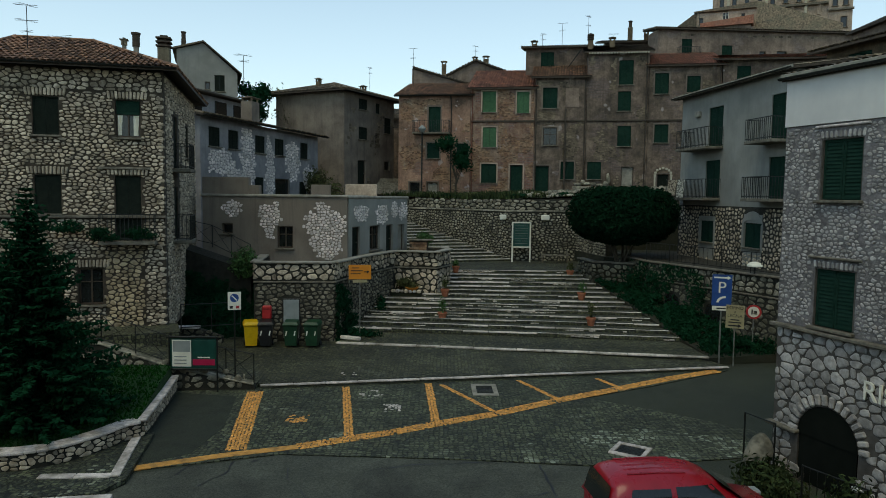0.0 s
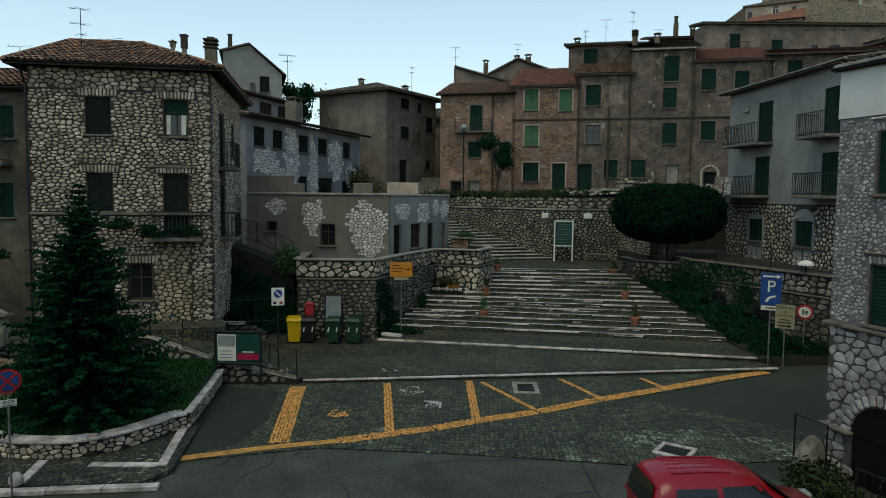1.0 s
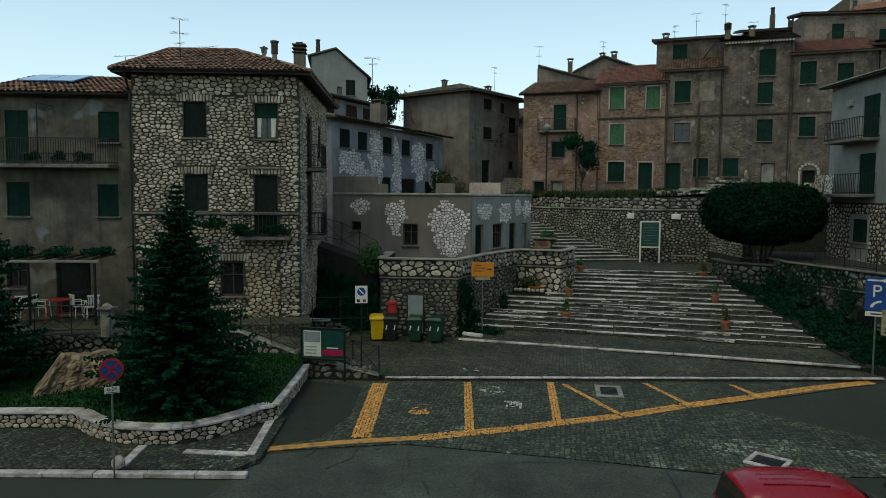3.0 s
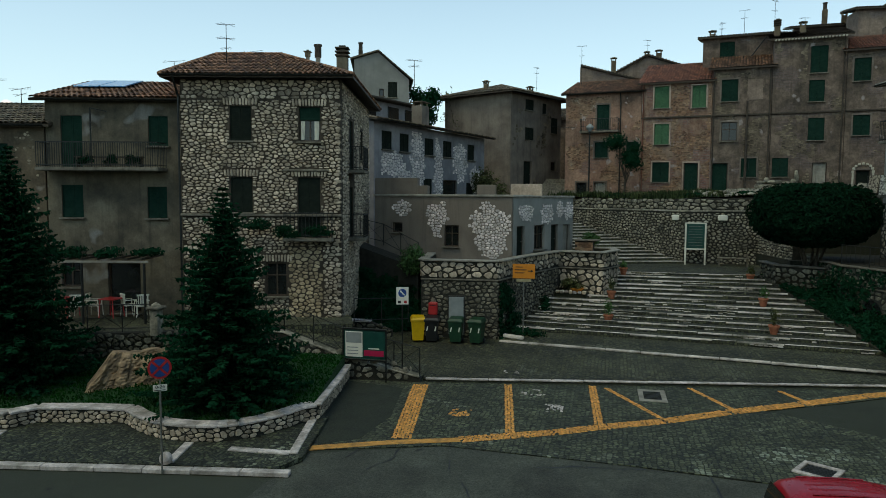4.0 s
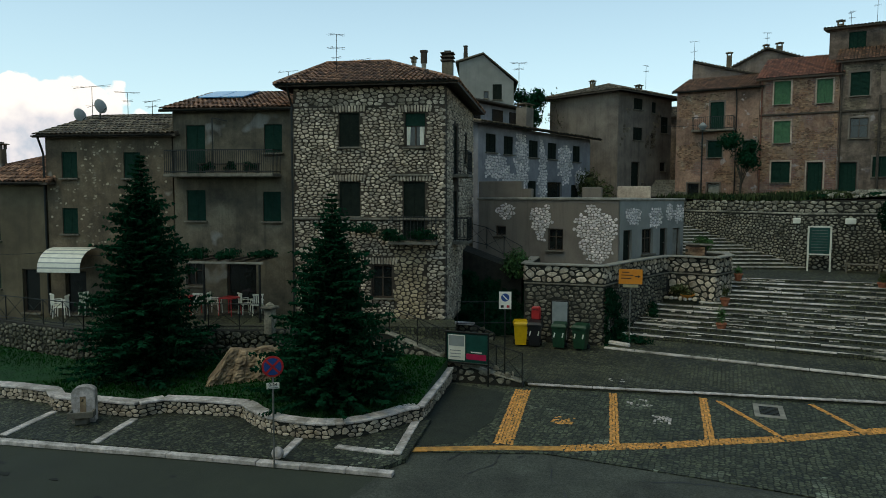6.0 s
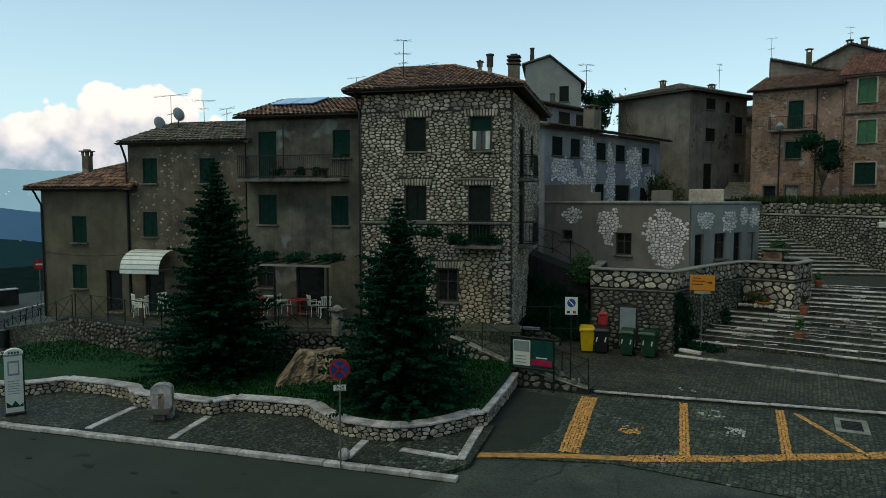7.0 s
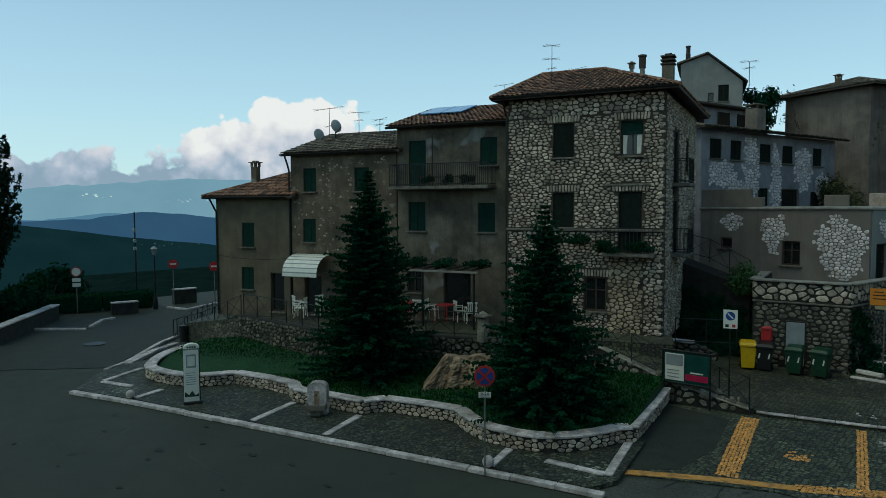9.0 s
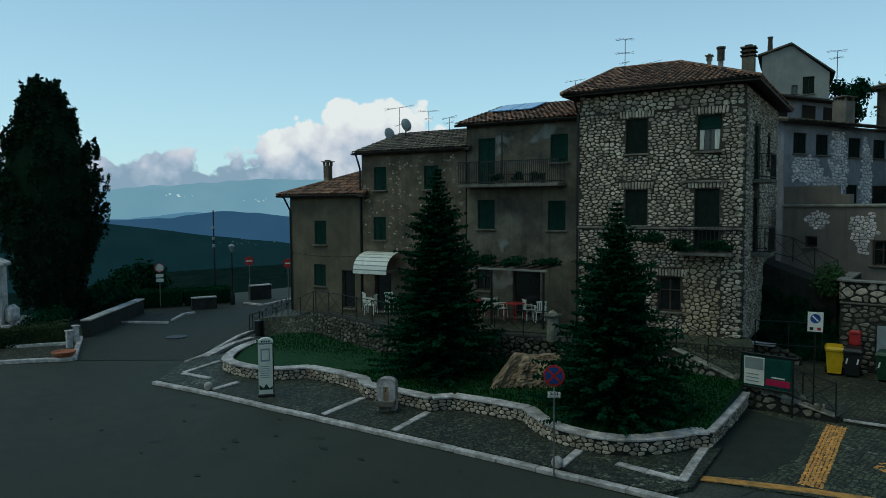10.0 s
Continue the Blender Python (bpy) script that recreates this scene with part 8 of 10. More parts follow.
# ---- fences and rails ----
def fence(pts, h, label, spacing=1.1, brace=True, bars=0.0, name="iron_fence"):
    """Posts, two rails and crossed braces, or upright bars, along points (x, y, z)."""
    th = thing(name, pose(*pts[0]), label, "fence")
    inv = th.matrix_world.inverted()
    for a, b in zip(pts, pts[1:]):
        a, b = inv @ Vector(a), inv @ Vector(b)
        n = max(1, round((b - a).length / spacing))
        up_ = Vector((0, 0, 1))
        for i in range(n + 1):
            p = a.lerp(b, i / n)
            part("post", Geo().rod(p - up_ * 0.05, p + up_ * h, 0.022, None, 6), IRON, th)
        for k in (0.12, h - 0.02):
            part("rail", Geo().rod(a + up_ * k, b + up_ * k, 0.018, None, 5), IRON, th)
        for i in range(n):
            p, q = a.lerp(b, i / n), a.lerp(b, (i + 1) / n)
            if brace:
                part("brace", Geo().rod(p + up_ * 0.12, q + up_ * (h - 0.02), 0.011, None, 4), IRON, th)
                part("brace", Geo().rod(q + up_ * 0.12, p + up_ * (h - 0.02), 0.011, None, 4), IRON, th)
            if bars:
                k = int((q - p).length / bars)
                for j in range(1, k):
                    s = p.lerp(q, j / k)
                    part("bar", Geo().rod(s + up_ * 0.12, s + up_ * (h - 0.02), 0.009, None, 4), IRON, th)
    return th


fence([(-13.5, 22.55, 1.62), (-11.1, 22.6, 1.55), (-8.9, 22.65, 0.82), (-6.2, 22.85, 0.2)], 0.98, "dark iron fence with crossed braces on the ramp wall")
fence([(-26.5, 18.55, 1.72), (-21.0, 18.15, 1.72), (-15.0, 20.85, 1.68)], 0.95, "dark iron fence along the cafe terrace")
fence([(-32.2, 18.4, 0.0), (-29.8, 18.5, 0.6), (-26.7, 18.55, 1.65)], 0.95, "sloping iron fence beside the terrace steps")
fence([(-32.4, 18.7, 0.0), (-34.6, 21.2, 0.0), (-36.6, 23.4, 0.0)], 0.95, "iron street fence climbing past the corner house")
fence([(-9.75, 25.95, 1.3), (-7.95, 27.4, 1.2)], 1.0, "plain iron rail across the passage", 1.2, False)
fence([(-12.3, 31.4, 4.5), (-10.2, 31.0, 4.1), (-8.4, 30.6, 3.3)], 0.95, "sloping iron rail of the path above the passage")
fence([(10.15, 34.7, 3.38), (13.65, 27.9, 3.38), (14.4, 26.0, 3.38)], 0.9, "iron bar fence on the terrace wall", 1.5, False, 0.22)
fence([(7.95, 16.25, 0.0), (7.6, 17.1, 0.0)], 1.2, "tall dark iron gate rail at the inn corner", 1.1, False)
fence([(7.4, 13.9, 0.0), (8.1, 12.6, 0.0)], 1.1, "iron bar fence at the inn doorway", 1.4, False, 0.16)
tagged(part("path_ramp", Geo().prism([(-12.6, 31.0), (-8.3, 30.2), (-8.3, 31.6), (-12.6, 32.6)], 0.0, lambda x, y: 3.1 + (-8.3 - x) * 0.29), MORTAR_D), "sloping path beside the low house", "path", kind="structure")


# ---- street furniture ----
RED = mat("red_paint", (0.35, 0.02, 0.025), (0.45, 0.03, 0.035), 4, 0.4, 0.05, 60)
BLUE = mat("blue_sign", (0.012, 0.05, 0.22), (0.018, 0.07, 0.28), 4, 0.4, 0)
ORANGE = mat("orange_sign", (0.55, 0.19, 0.02), (0.66, 0.25, 0.03), 4, 0.45, 0, stain=(0.4, 0.14, 0.02), stain_scale=4)
CREAM = mat("cream_sign", (0.27, 0.24, 0.15), (0.35, 0.31, 0.20), 4, 0.5, 0)
BLACK = mat("black_paint", (0.01, 0.01, 0.01), (0.016, 0.016, 0.016), 4, 0.5, 0)
YEL_BIN = mat("yellow_plastic", (0.60, 0.36, 0.01), (0.72, 0.45, 0.02), 4, 0.45, 0.05, 60)
GRN_BIN = mat("green_plastic", (0.006, 0.035, 0.017), (0.010, 0.05, 0.024), 4, 0.5, 0.05, 60)
BLK_BIN = mat("black_plastic", (0.008, 0.009, 0.010), (0.014, 0.015, 0.016), 4, 0.5, 0.05, 60)
TERRA = mat("terracotta", (0.28, 0.09, 0.05), (0.40, 0.15, 0.09), 6, 0.8, 0.2, 50)
CABINET = mat("grey_blue_metal", (0.20, 0.23, 0.26), (0.26, 0.29, 0.32), 3, 0.55, 0.1, 50)
PLASTIC = mat("white_plastic", (0.62, 0.62, 0.60), (0.74, 0.74, 0.72), 4, 0.4, 0)
ROCK = mat("carved_tan_rock", (0.19, 0.135, 0.09), (0.42, 0.31, 0.215), 3, 0.9, 1.0, 9, (0.07, 0.052, 0.038), 2.2, 0.8)
CARPAINT = mat("red_car_paint", (0.26, 0.006, 0.015), (0.31, 0.008, 0.020), 2, 0.30, 0, coat=0.25)
RUBBER = mat("tyre_rubber", (0.010, 0.010, 0.011), (0.016, 0.016, 0.017), 6, 0.85, 0.2, 60)
TEAL = mat("dark_teal_poster", (0.006, 0.045, 0.04), (0.010, 0.07, 0.06), 3, 0.4, 0)
MAGENTA = mat("magenta_band", (0.35, 0.01, 0.06), (0.42, 0.015, 0.08), 3, 0.4, 0)
# bright blue base holds part of the sky's reflection in the panels
SOLAR = mat("solar_glass", (0.06, 0.22, 0.50), (0.09, 0.28, 0.60), 3, 0.12, 0, coat=0.6)
for o_ in grey_house.children:
    if o_.name.startswith("solar_panel"):
        o_.data.materials[0] = SOLAR


def lettering(text, size, m, material, parent, depth=0.004, name="lettering"):
    cu = bpy.data.curves.new(name, "FONT")
    cu.body, cu.size, cu.align_x, cu.align_y, cu.extrude = text, size, "CENTER", "CENTER", depth
    tmp = new(name, cu)
    dg = bpy.context.evaluated_depsgraph_get()
    me = bpy.data.meshes.new_from_object(tmp.evaluated_get(dg))
    bpy.data.objects.remove(tmp)
    me.materials.clear()
    me.materials.append(material)
    ob = new(name, me)
    ob.parent = parent
    ob.matrix_local = m
    return ob


UPRIGHT = Matrix.Rotation(radians(90), 4, "X")


def plate(w, h, x=0.0, z=0.0, y=0.0, t=0.012, bevel=0.004):
    return Geo().box((x, y, z), (w, t, h), bevel)


def disc(r, z, y, t=0.012, n=28, x=0.0):
    return Geo().lathe([(r, -t / 2), (r, t / 2)], (0, 0, 0), n, Matrix.Translation((x, y, z)) @ UPRIGHT)


def towards(x, y, z=0.0, turn=0.0):
    """Stands at x, y and faces the middle of the square."""
    return pose(x, y, z, 0, 0, -math.degrees(math.atan2(x, y)) + turn)


def arrow(g, x0, x1, z, w, y, head=0.1):
    g.box(((x0 + x1 - head * math.copysign(1, x1 - x0)) / 2, y, z), (abs(x1 - x0) - head, 0.006, w))
    s = math.copysign(1, x1 - x0)
    g.add([(x1, y - 0.003, z), (x1 - s * head, y - 0.003, z + head * 0.6), (x1 - s * head, y - 0.003, z - head * 0.6), (x1, y + 0.003, z), (x1 - s * head, y + 0.003, z + head * 0.6), (x1 - s * head, y + 0.003, z - head * 0.6)],
          [(0, 1, 2), (5, 4, 3), (0, 3, 4, 1), (1, 4, 5, 2), (2, 5, 3, 0)])


# parking sign with arrow
s = thing("parking_sign", towards(10.85, 26.95, 0.1, 4), "blue parking sign with white letter and arrows", "sign")
part("pole", Geo().rod((0, 0.05, -0.1), (0, 0.05, 3.3), 0.03, None, 8), STEEL, s)
pn = part("panel", plate(0.72, 1.22, 0, 2.84), BLUE, s)
g = Geo()
arrow(g, -0.30, 0.32, 3.33, 0.06, -0.012, 0.13)
part("arrow", g, WHITE, pn, "white arrow")
lettering("P", 0.62, Matrix.Translation((0, -0.012, 2.93)) @ UPRIGHT, WHITE, pn)
g = Geo()
for k in range(9):
    w = math.pi * (0.5 + 0.5 * k / 8)
    for r_ in (0.84, 1.16):
        for y_ in (-0.015, -0.007):
            g.v.append((0.16 + 0.30 * r_ * math.cos(w), y_, 2.36 + 0.22 * r_ * math.sin(w)))
g.f = [(4 * k + a_, 4 * k + b_, 4 * k + 4 + b_, 4 * k + 4 + a_) for k in range(8) for a_, b_ in ((0, 1), (1, 3), (3, 2), (2, 0))] + [(0, 1, 3, 2), (32, 34, 35, 33)]
part("arrow", g, WHITE, pn, "white curved arrow")
part("plate", plate(0.66, 0.17, 0, 2.13, -0.002), WHITE, s, "white plate under the sign")
part("plate_bar", plate(0.34, 0.05, 0, 2.13, -0.012, 0.006), BLACK, s)
# bakery sign
s = thing("bakery_sign", towards(11.3, 26.7, 0.1, -3), "cream sign of a wood-fired bakery", "sign")
part("pole", Geo().rod((0, 0.04, -0.1), (0, 0.04, 2.2), 0.025, None, 8), STEEL, s)
pn = part("panel", plate(0.66, 0.9, 0, 1.85), CREAM, s)
for txt, z, sz in (("FORNO", 2.19, 0.17), ("A", 2.03, 0.13), ("LEGNA", 1.88, 0.17)):
    lettering(txt, sz, Matrix.Translation((0, -0.012, z)) @ UPRIGHT, BLACK, pn)
for z, w in ((1.73, 0.32), (1.63, 0.46)):
    part("text_bar", plate(w, 0.045, 0, z, -0.012, 0.006), BLACK, pn)
g = Geo()
arrow(g, -0.24, 0.24, 1.50, 0.05, -0.012, 0.12)
part("arrow", g, BLACK, pn)
# round limit sign
s = thing("limit_sign", towards(12.55, 27.9, 0.2), "round white limit sign with red rim", "sign")
part("pole", Geo().rod((0, 0.04, -0.1), (0, 0.04, 2.1), 0.025, None, 8), STEEL, s)
part("rim", disc(0.29, 1.75, 0), RED, s)
part("face", disc(0.215, 1.75, -0.009), WHITE, s)
part("symbol", Geo().box((-0.06, -0.02, 1.75), (0.05, 0.008, 0.2)).box((0.06, -0.02, 1.76), (0.12, 0.008, 0.07)).box((0.06, -0.02, 1.68), (0.14, 0.008, 0.04)), BLACK, s)
# no-stopping sign on the pavement
s = thing("no_stopping_sign", towards(-9.74, 13.66, 0.1), "no-stopping sign with hours plate on a thin pole", "sign")
part("pole", Geo().rod((0, 0.03, -0.1), (0, 0.03, 2.5), 0.022, None, 8), STEEL, s)
part("rim", disc(0.255, 2.36, 0), RED, s)
part("face", disc(0.205, 2.36, -0.009), BLUE, s)
for a in (45, -45):
    part("stripe", Geo().box((0, 0, 0), (0.42, 0.008, 0.05), 0, pose(0, -0.018, 2.36, 0, a, 0)), RED, s)
pn = part("hours_plate", plate(0.30, 0.15, 0, 1.90), WHITE, s)
lettering("0-24", 0.11, Matrix.Translation((0, -0.012, 1.925)) @ UPRIGHT, BLACK, pn)
part("text_bar", plate(0.24, 0.015, 0, 1.85, -0.010, 0.006), BLACK, pn)
# parking ban sign by the bins
s = thing("towing_sign", towards(-6.85, 22.95, 0.05), "white rectangular no-parking sign on a pole", "sign")
part("pole", Geo().rod((0, 0.03, -0.1), (0, 0.03, 3.0), 0.025, None, 8), IRON, s)
pn = part("panel", plate(0.42, 0.60, 0, 2.87), WHITE, s)
part("disc", disc(0.14, 2.97, -0.01), BLUE, pn)
part("stripe", Geo().box((0, 0, 0), (0.22, 0.006, 0.04), 0, pose(0, -0.02, 2.97, 0, 45, 0)), WHITE, pn)
part("symbol", plate(0.10, 0.09, -0.1, 2.66, -0.01, 0.006), BLACK, pn)
part("symbol", plate(0.10, 0.09, 0.1, 2.66, -0.01, 0.006), RED, pn)
# orange direction sign
s = thing("direction_sign", towards(-3.5, 29.7, 0.25), "orange direction sign with black arrow", "sign")
part("pole", Geo().rod((0, 0.03, -0.1), (0, 0.03, 3.1), 0.028, None, 8), STEEL, s)
pn = part("panel", plate(0.95, 0.62, 0, 2.92), ORANGE, s)
for z, w, x in ((2.98, 0.5, -0.14), (2.85, 0.42, -0.18), (3.1, 0.3, -0.2)):
    part("text_bar", plate(w, 0.035, x, z, -0.011, 0.006), BLACK, pn)
g = Geo()
arrow(g, 0.18, 0.40, 2.93, 0.04, -0.011, 0.1)
part("arrow", g, BLACK, pn)
part("plate", plate(0.62, 0.12, 0, 2.53), CREAM, s)
# map board on the landing
s = thing("map_board", facing((4.38, 44.3), (5.6, 44.25), 2.3), "white-framed map board on the landing", "sign")
for x in (0.05, 1.17):
    part("post", Geo().box((x, 0, 1.25), (0.09, 0.08, 2.55), 0.01), WHITE, s)
for z in (2.5, 0.95):
    part("crossbar", Geo().box((0.61, 0, z), (1.03, 0.07, 0.08), 0.01), WHITE, s)
pn = part("panel", plate(1.02, 1.45, 0.61, 1.73), TEAL, s)
for k in range(8):
    part("text_bar", plate(0.8, 0.025, 0.61, 2.3 - 0.16 * k, -0.012, 0.006), STEEL, pn)
# bench
s = thing("bench", facing((6.25, 44.2), (8.0, 44.1), 2.3), "pale bench against the retaining wall", "bench")
part("seat", Geo().box((0.87, 0, 0.46), (1.75, 0.42, 0.07), 0.015), SILL, s)
for x in (0.1, 1.65):
    part("leg", Geo().box((x, 0, 0.21), (0.08, 0.36, 0.43), 0.01), SILL, s)
    part("armrest", Geo().box((x, 0.05, 0.62), (0.06, 0.3, 0.26), 0.01), SILL, s)
# wall plaques
for x, y, w in ((3.9, 45.35, 0.42), (6.6, 45.25, 0.55)):
    tagged(part("wall_plaque", Geo().box((x, y - 0.12, 5.1), (w, 0.1, 0.34), 0.05), WHITE), "white plaque on the retaining wall", "plaque", "plaques on the wall")

# notice board on the ramp wall
s = thing("notice_board", pose(-8.82, 22.42, 0.0), "framed notice board with two posters", "notice board")
for x in (0.0, 1.55):
    part("post", Geo().rod((x, 0, -0.02), (x, 0, 1.82), 0.03, None, 8), IRON, s)
for z in (1.80, 0.74):
    part("frame_rail", Geo().box((0.775, 0, z), (1.6, 0.07, 0.06), 0.01), IRON, s)
bk = part("backing", Geo().box((0.775, 0.02, 1.27), (1.5, 0.03, 1.0), 0.005), TEAL, s)
pa = part("poster", plate(0.62, 0.88, 0.40, 1.27, -0.006), WHITE, bk, "white printed poster")
part("photo", plate(0.56, 0.36, 0.40, 1.50, -0.018, 0.006), CABINET, bk)
for k in range(3):
    part("text_bar", plate(0.4, 0.03, 0.36, 1.16 - 0.11 * k, -0.018, 0.006), CABINET, bk)
part("poster", plate(0.72, 0.88, 1.12, 1.27, -0.006), TEAL, bk, "dark green poster")
part("poster_band", plate(0.72, 0.2, 1.12, 0.98, -0.018, 0.006), MAGENTA, bk)
part("text_bar", plate(0.4, 0.04, 1.12, 1.14, -0.018, 0.006), WHITE, bk)

# info column
s = thing("info_column", towards(-20.75, 12.5, 0.1) @ Matrix.Diagonal((0.76, 1, 1, 1)), "white information column with rounded top and map", "information column")
part("base", Geo().box((0, 0, 0.04), (0.72, 0.34, 0.1), 0.02), BLACK, s)
part("body", Geo().box((0, 0.03, 0.92), (0.68, 0.22, 1.72), 0.03), BLACK, s, "dark side casing")
fp = part("face_panel", plate(0.62, 1.70, -0.02, 0.93, -0.09, 0.02), WHITE, s)
part("map", plate(0.40, 0.44, -0.02, 1.42, -0.103, 0.006), CABINET, fp)
part("map_sheet", plate(0.30, 0.32, -0.02, 1.42, -0.109, 0.006), PLASTIC, fp)
for k in range(6):
    part("text_bar", plate(0.42 - 0.04 * (k % 2), 0.022, -0.04, 1.03 - 0.075 * k, -0.103, 0.006), CABINET, fp)
g = Geo().add([(-0.3, -0.105, 0.42), (-0.12, -0.105, 0.30), (0.0, -0.105, 0.44), (0.14, -0.105, 0.28), (0.27, -0.105, 0.36), (0.27, -0.105, 0.24), (-0.3, -0.105, 0.24)], [(0, 1, 6), (1, 2, 3), (1, 3, 5, 6), (3, 4, 5)])
part("emblem", g, GRN_BIN, fp)
hd = [(0.33 * math.cos(math.pi * k / 10), 1.83 + 0.16 * math.sin(math.pi * k / 10)) for k in range(11)]
g = Geo()
g.v = [(x, -0.1, z) for x, z in hd] + [(x, 0.14, z) for x, z in hd]
g.f = [tuple(range(11)), tuple(range(11, 22))[::-1]] + [(k, k + 1, 12 + k, 11 + k) for k in range(10)] + [(0, 11, 21, 10)]
part("head", g, WHITE, s, "rounded white head")
for k in range(4):
    part("text_bar", plate(0.07, 0.06, -0.15 + 0.1 * k, 1.88, -0.104, 0.006), GRN_BIN, s)

# fountain
s = thing("fountain", towards(-16.6, 14.3, 0.1, -14), "small stone drinking fountain with basin", "fountain")
hd = [(-0.3, 0.0), (0.3, 0.0), (0.3, 0.85)] + [(0.3 * math.cos(math.pi * k / 10), 0.85 + 0.17 * math.sin(math.pi * k / 10)) for k in range(1, 10)] + [(-0.3, 0.85)]
g = Geo()
n = len(hd)
g.v = [(x, -0.14, z) for x, z in hd] + [(x, 0.2, z) for x, z in hd]
g.f = [tuple(range(n)), tuple(range(n, 2 * n))[::-1]] + [(k, (k + 1) % n, n + (k + 1) % n, n + k) for k in range(n)]
part("pillar", g, TRAVERTINE, s)
g = Geo()
prof = [(-0.33, -0.48), (0.33, -0.48), (0.33, -0.14), (-0.33, -0.14)]
g.prism(prof, 0.22, 0.30).prism([(-0.33, -0.48), (0.33, -0.48), (0.33, -0.42), (-0.33, -0.42)], 0.30, 0.38).prism([(-0.33, -0.42), (-0.27, -0.42), (-0.27, -0.14), (-0.33, -0.14)], 0.30, 0.38).prism([(0.27, -0.42), (0.33, -0.42), (0.33, -0.14), (0.27, -0.14)], 0.30, 0.38)
part("basin", g, SILL, s, "shallow stained stone basin")
part("basin_foot", Geo().box((0, -0.28, 0.11), (0.34, 0.22, 0.22), 0.03), SILL, s)
part("spout", Geo().rod((0, -0.12, 0.66), (0, -0.24, 0.64), 0.02, None, 8), IRON, s)
part("stain", plate(0.16, 0.5, 0, 0.50, -0.144, 0.006), ROCK, s, "rust-stained panel below the spout")

# stone balls on the pavement
ball = thing("stone_ball", pose(-9.86, 13.97, 0.1), "pale stone ball on the pavement edge", "bollard", "stone balls")
part("ball", Geo().lathe([(0.02, 0.0), (0.09, 0.02), (0.14, 0.08), (0.15, 0.14), (0.13, 0.22), (0.07, 0.28), (0.01, 0.29)], (0, 0, 0), 14), TRAVERTINE, ball, smooth=True)
copy_thing(ball, pose(-22.92, 11.5, 0.1))

# carved rock on the lawn
rng = random.Random(3)
g = Geo()
nu, nv = 46, 26
for j in range(nv + 1):
    for i in range(nu + 1):
        u, v = i / nu, j / nv
        x = -1.2 + 2.3 * u + 0.55 * v * (1 - u) ** 1.5
        z = v * (1.06 + 0.03 * math.sin(u * 9) - (0.3 * (1 - u / 0.15) if u < 0.15 else 0))
        lobe = max(0.0, math.cos((u - 0.08) * 3.0 * 2 * math.pi)) ** 0.6 * math.sin(math.pi * min(1.0, 0.12 + v * 0.9)) * 0.16
        r = lobe + 0.07 * noise.noise(Vector((u * 7, v * 5, 1))) + 0.09 * abs(noise.noise(Vector((u * 12, v * 8, 5)))) + 0.05 * noise.noise(Vector((u * 26, v * 17, 9)))
        g.v.append((x, 0.0 + 0.30 * v - r, z))
k0 = len(g.v)
for j in range(nv + 1):
    for i in range(nu + 1):
        x, y, z = g.v[j * (nu + 1) + i]
        g.v.append((x, y + 0.9 * (1 - 0.5 * j / nv), z * 0.98))
w = nu + 1
g.f = [(j * w + i, j * w + i + 1, (j + 1) * w + i + 1, (j + 1) * w + i) for j in range(nv) for i in range(nu)]
g.f += [(k0 + j * w + i, k0 + (j + 1) * w + i, k0 + (j + 1) * w + i + 1, k0 + j * w + i + 1) for j in range(nv) for i in range(nu)]
g.f += [(nv * w + i, nv * w + i + 1, k0 + nv * w + i + 1, k0 + nv * w + i) for i in range(nu)] + [(i + 1, i, k0 + i, k0 + i + 1) for i in range(nu)]
g.f += [(j * w, (j + 1) * w, k0 + (j + 1) * w, k0 + j * w) for j in range(nv)] + [((j + 1) * w + nu, j * w + nu, k0 + j * w + nu, k0 + (j + 1) * w + nu) for j in range(nv)]
s = part("carved_rock", g, ROCK, smooth=False)
s.matrix_world = towards(-13.95, 18.0, 0.5)
tagged(s, "tan boulder with a carved relief on the lawn", "boulder")


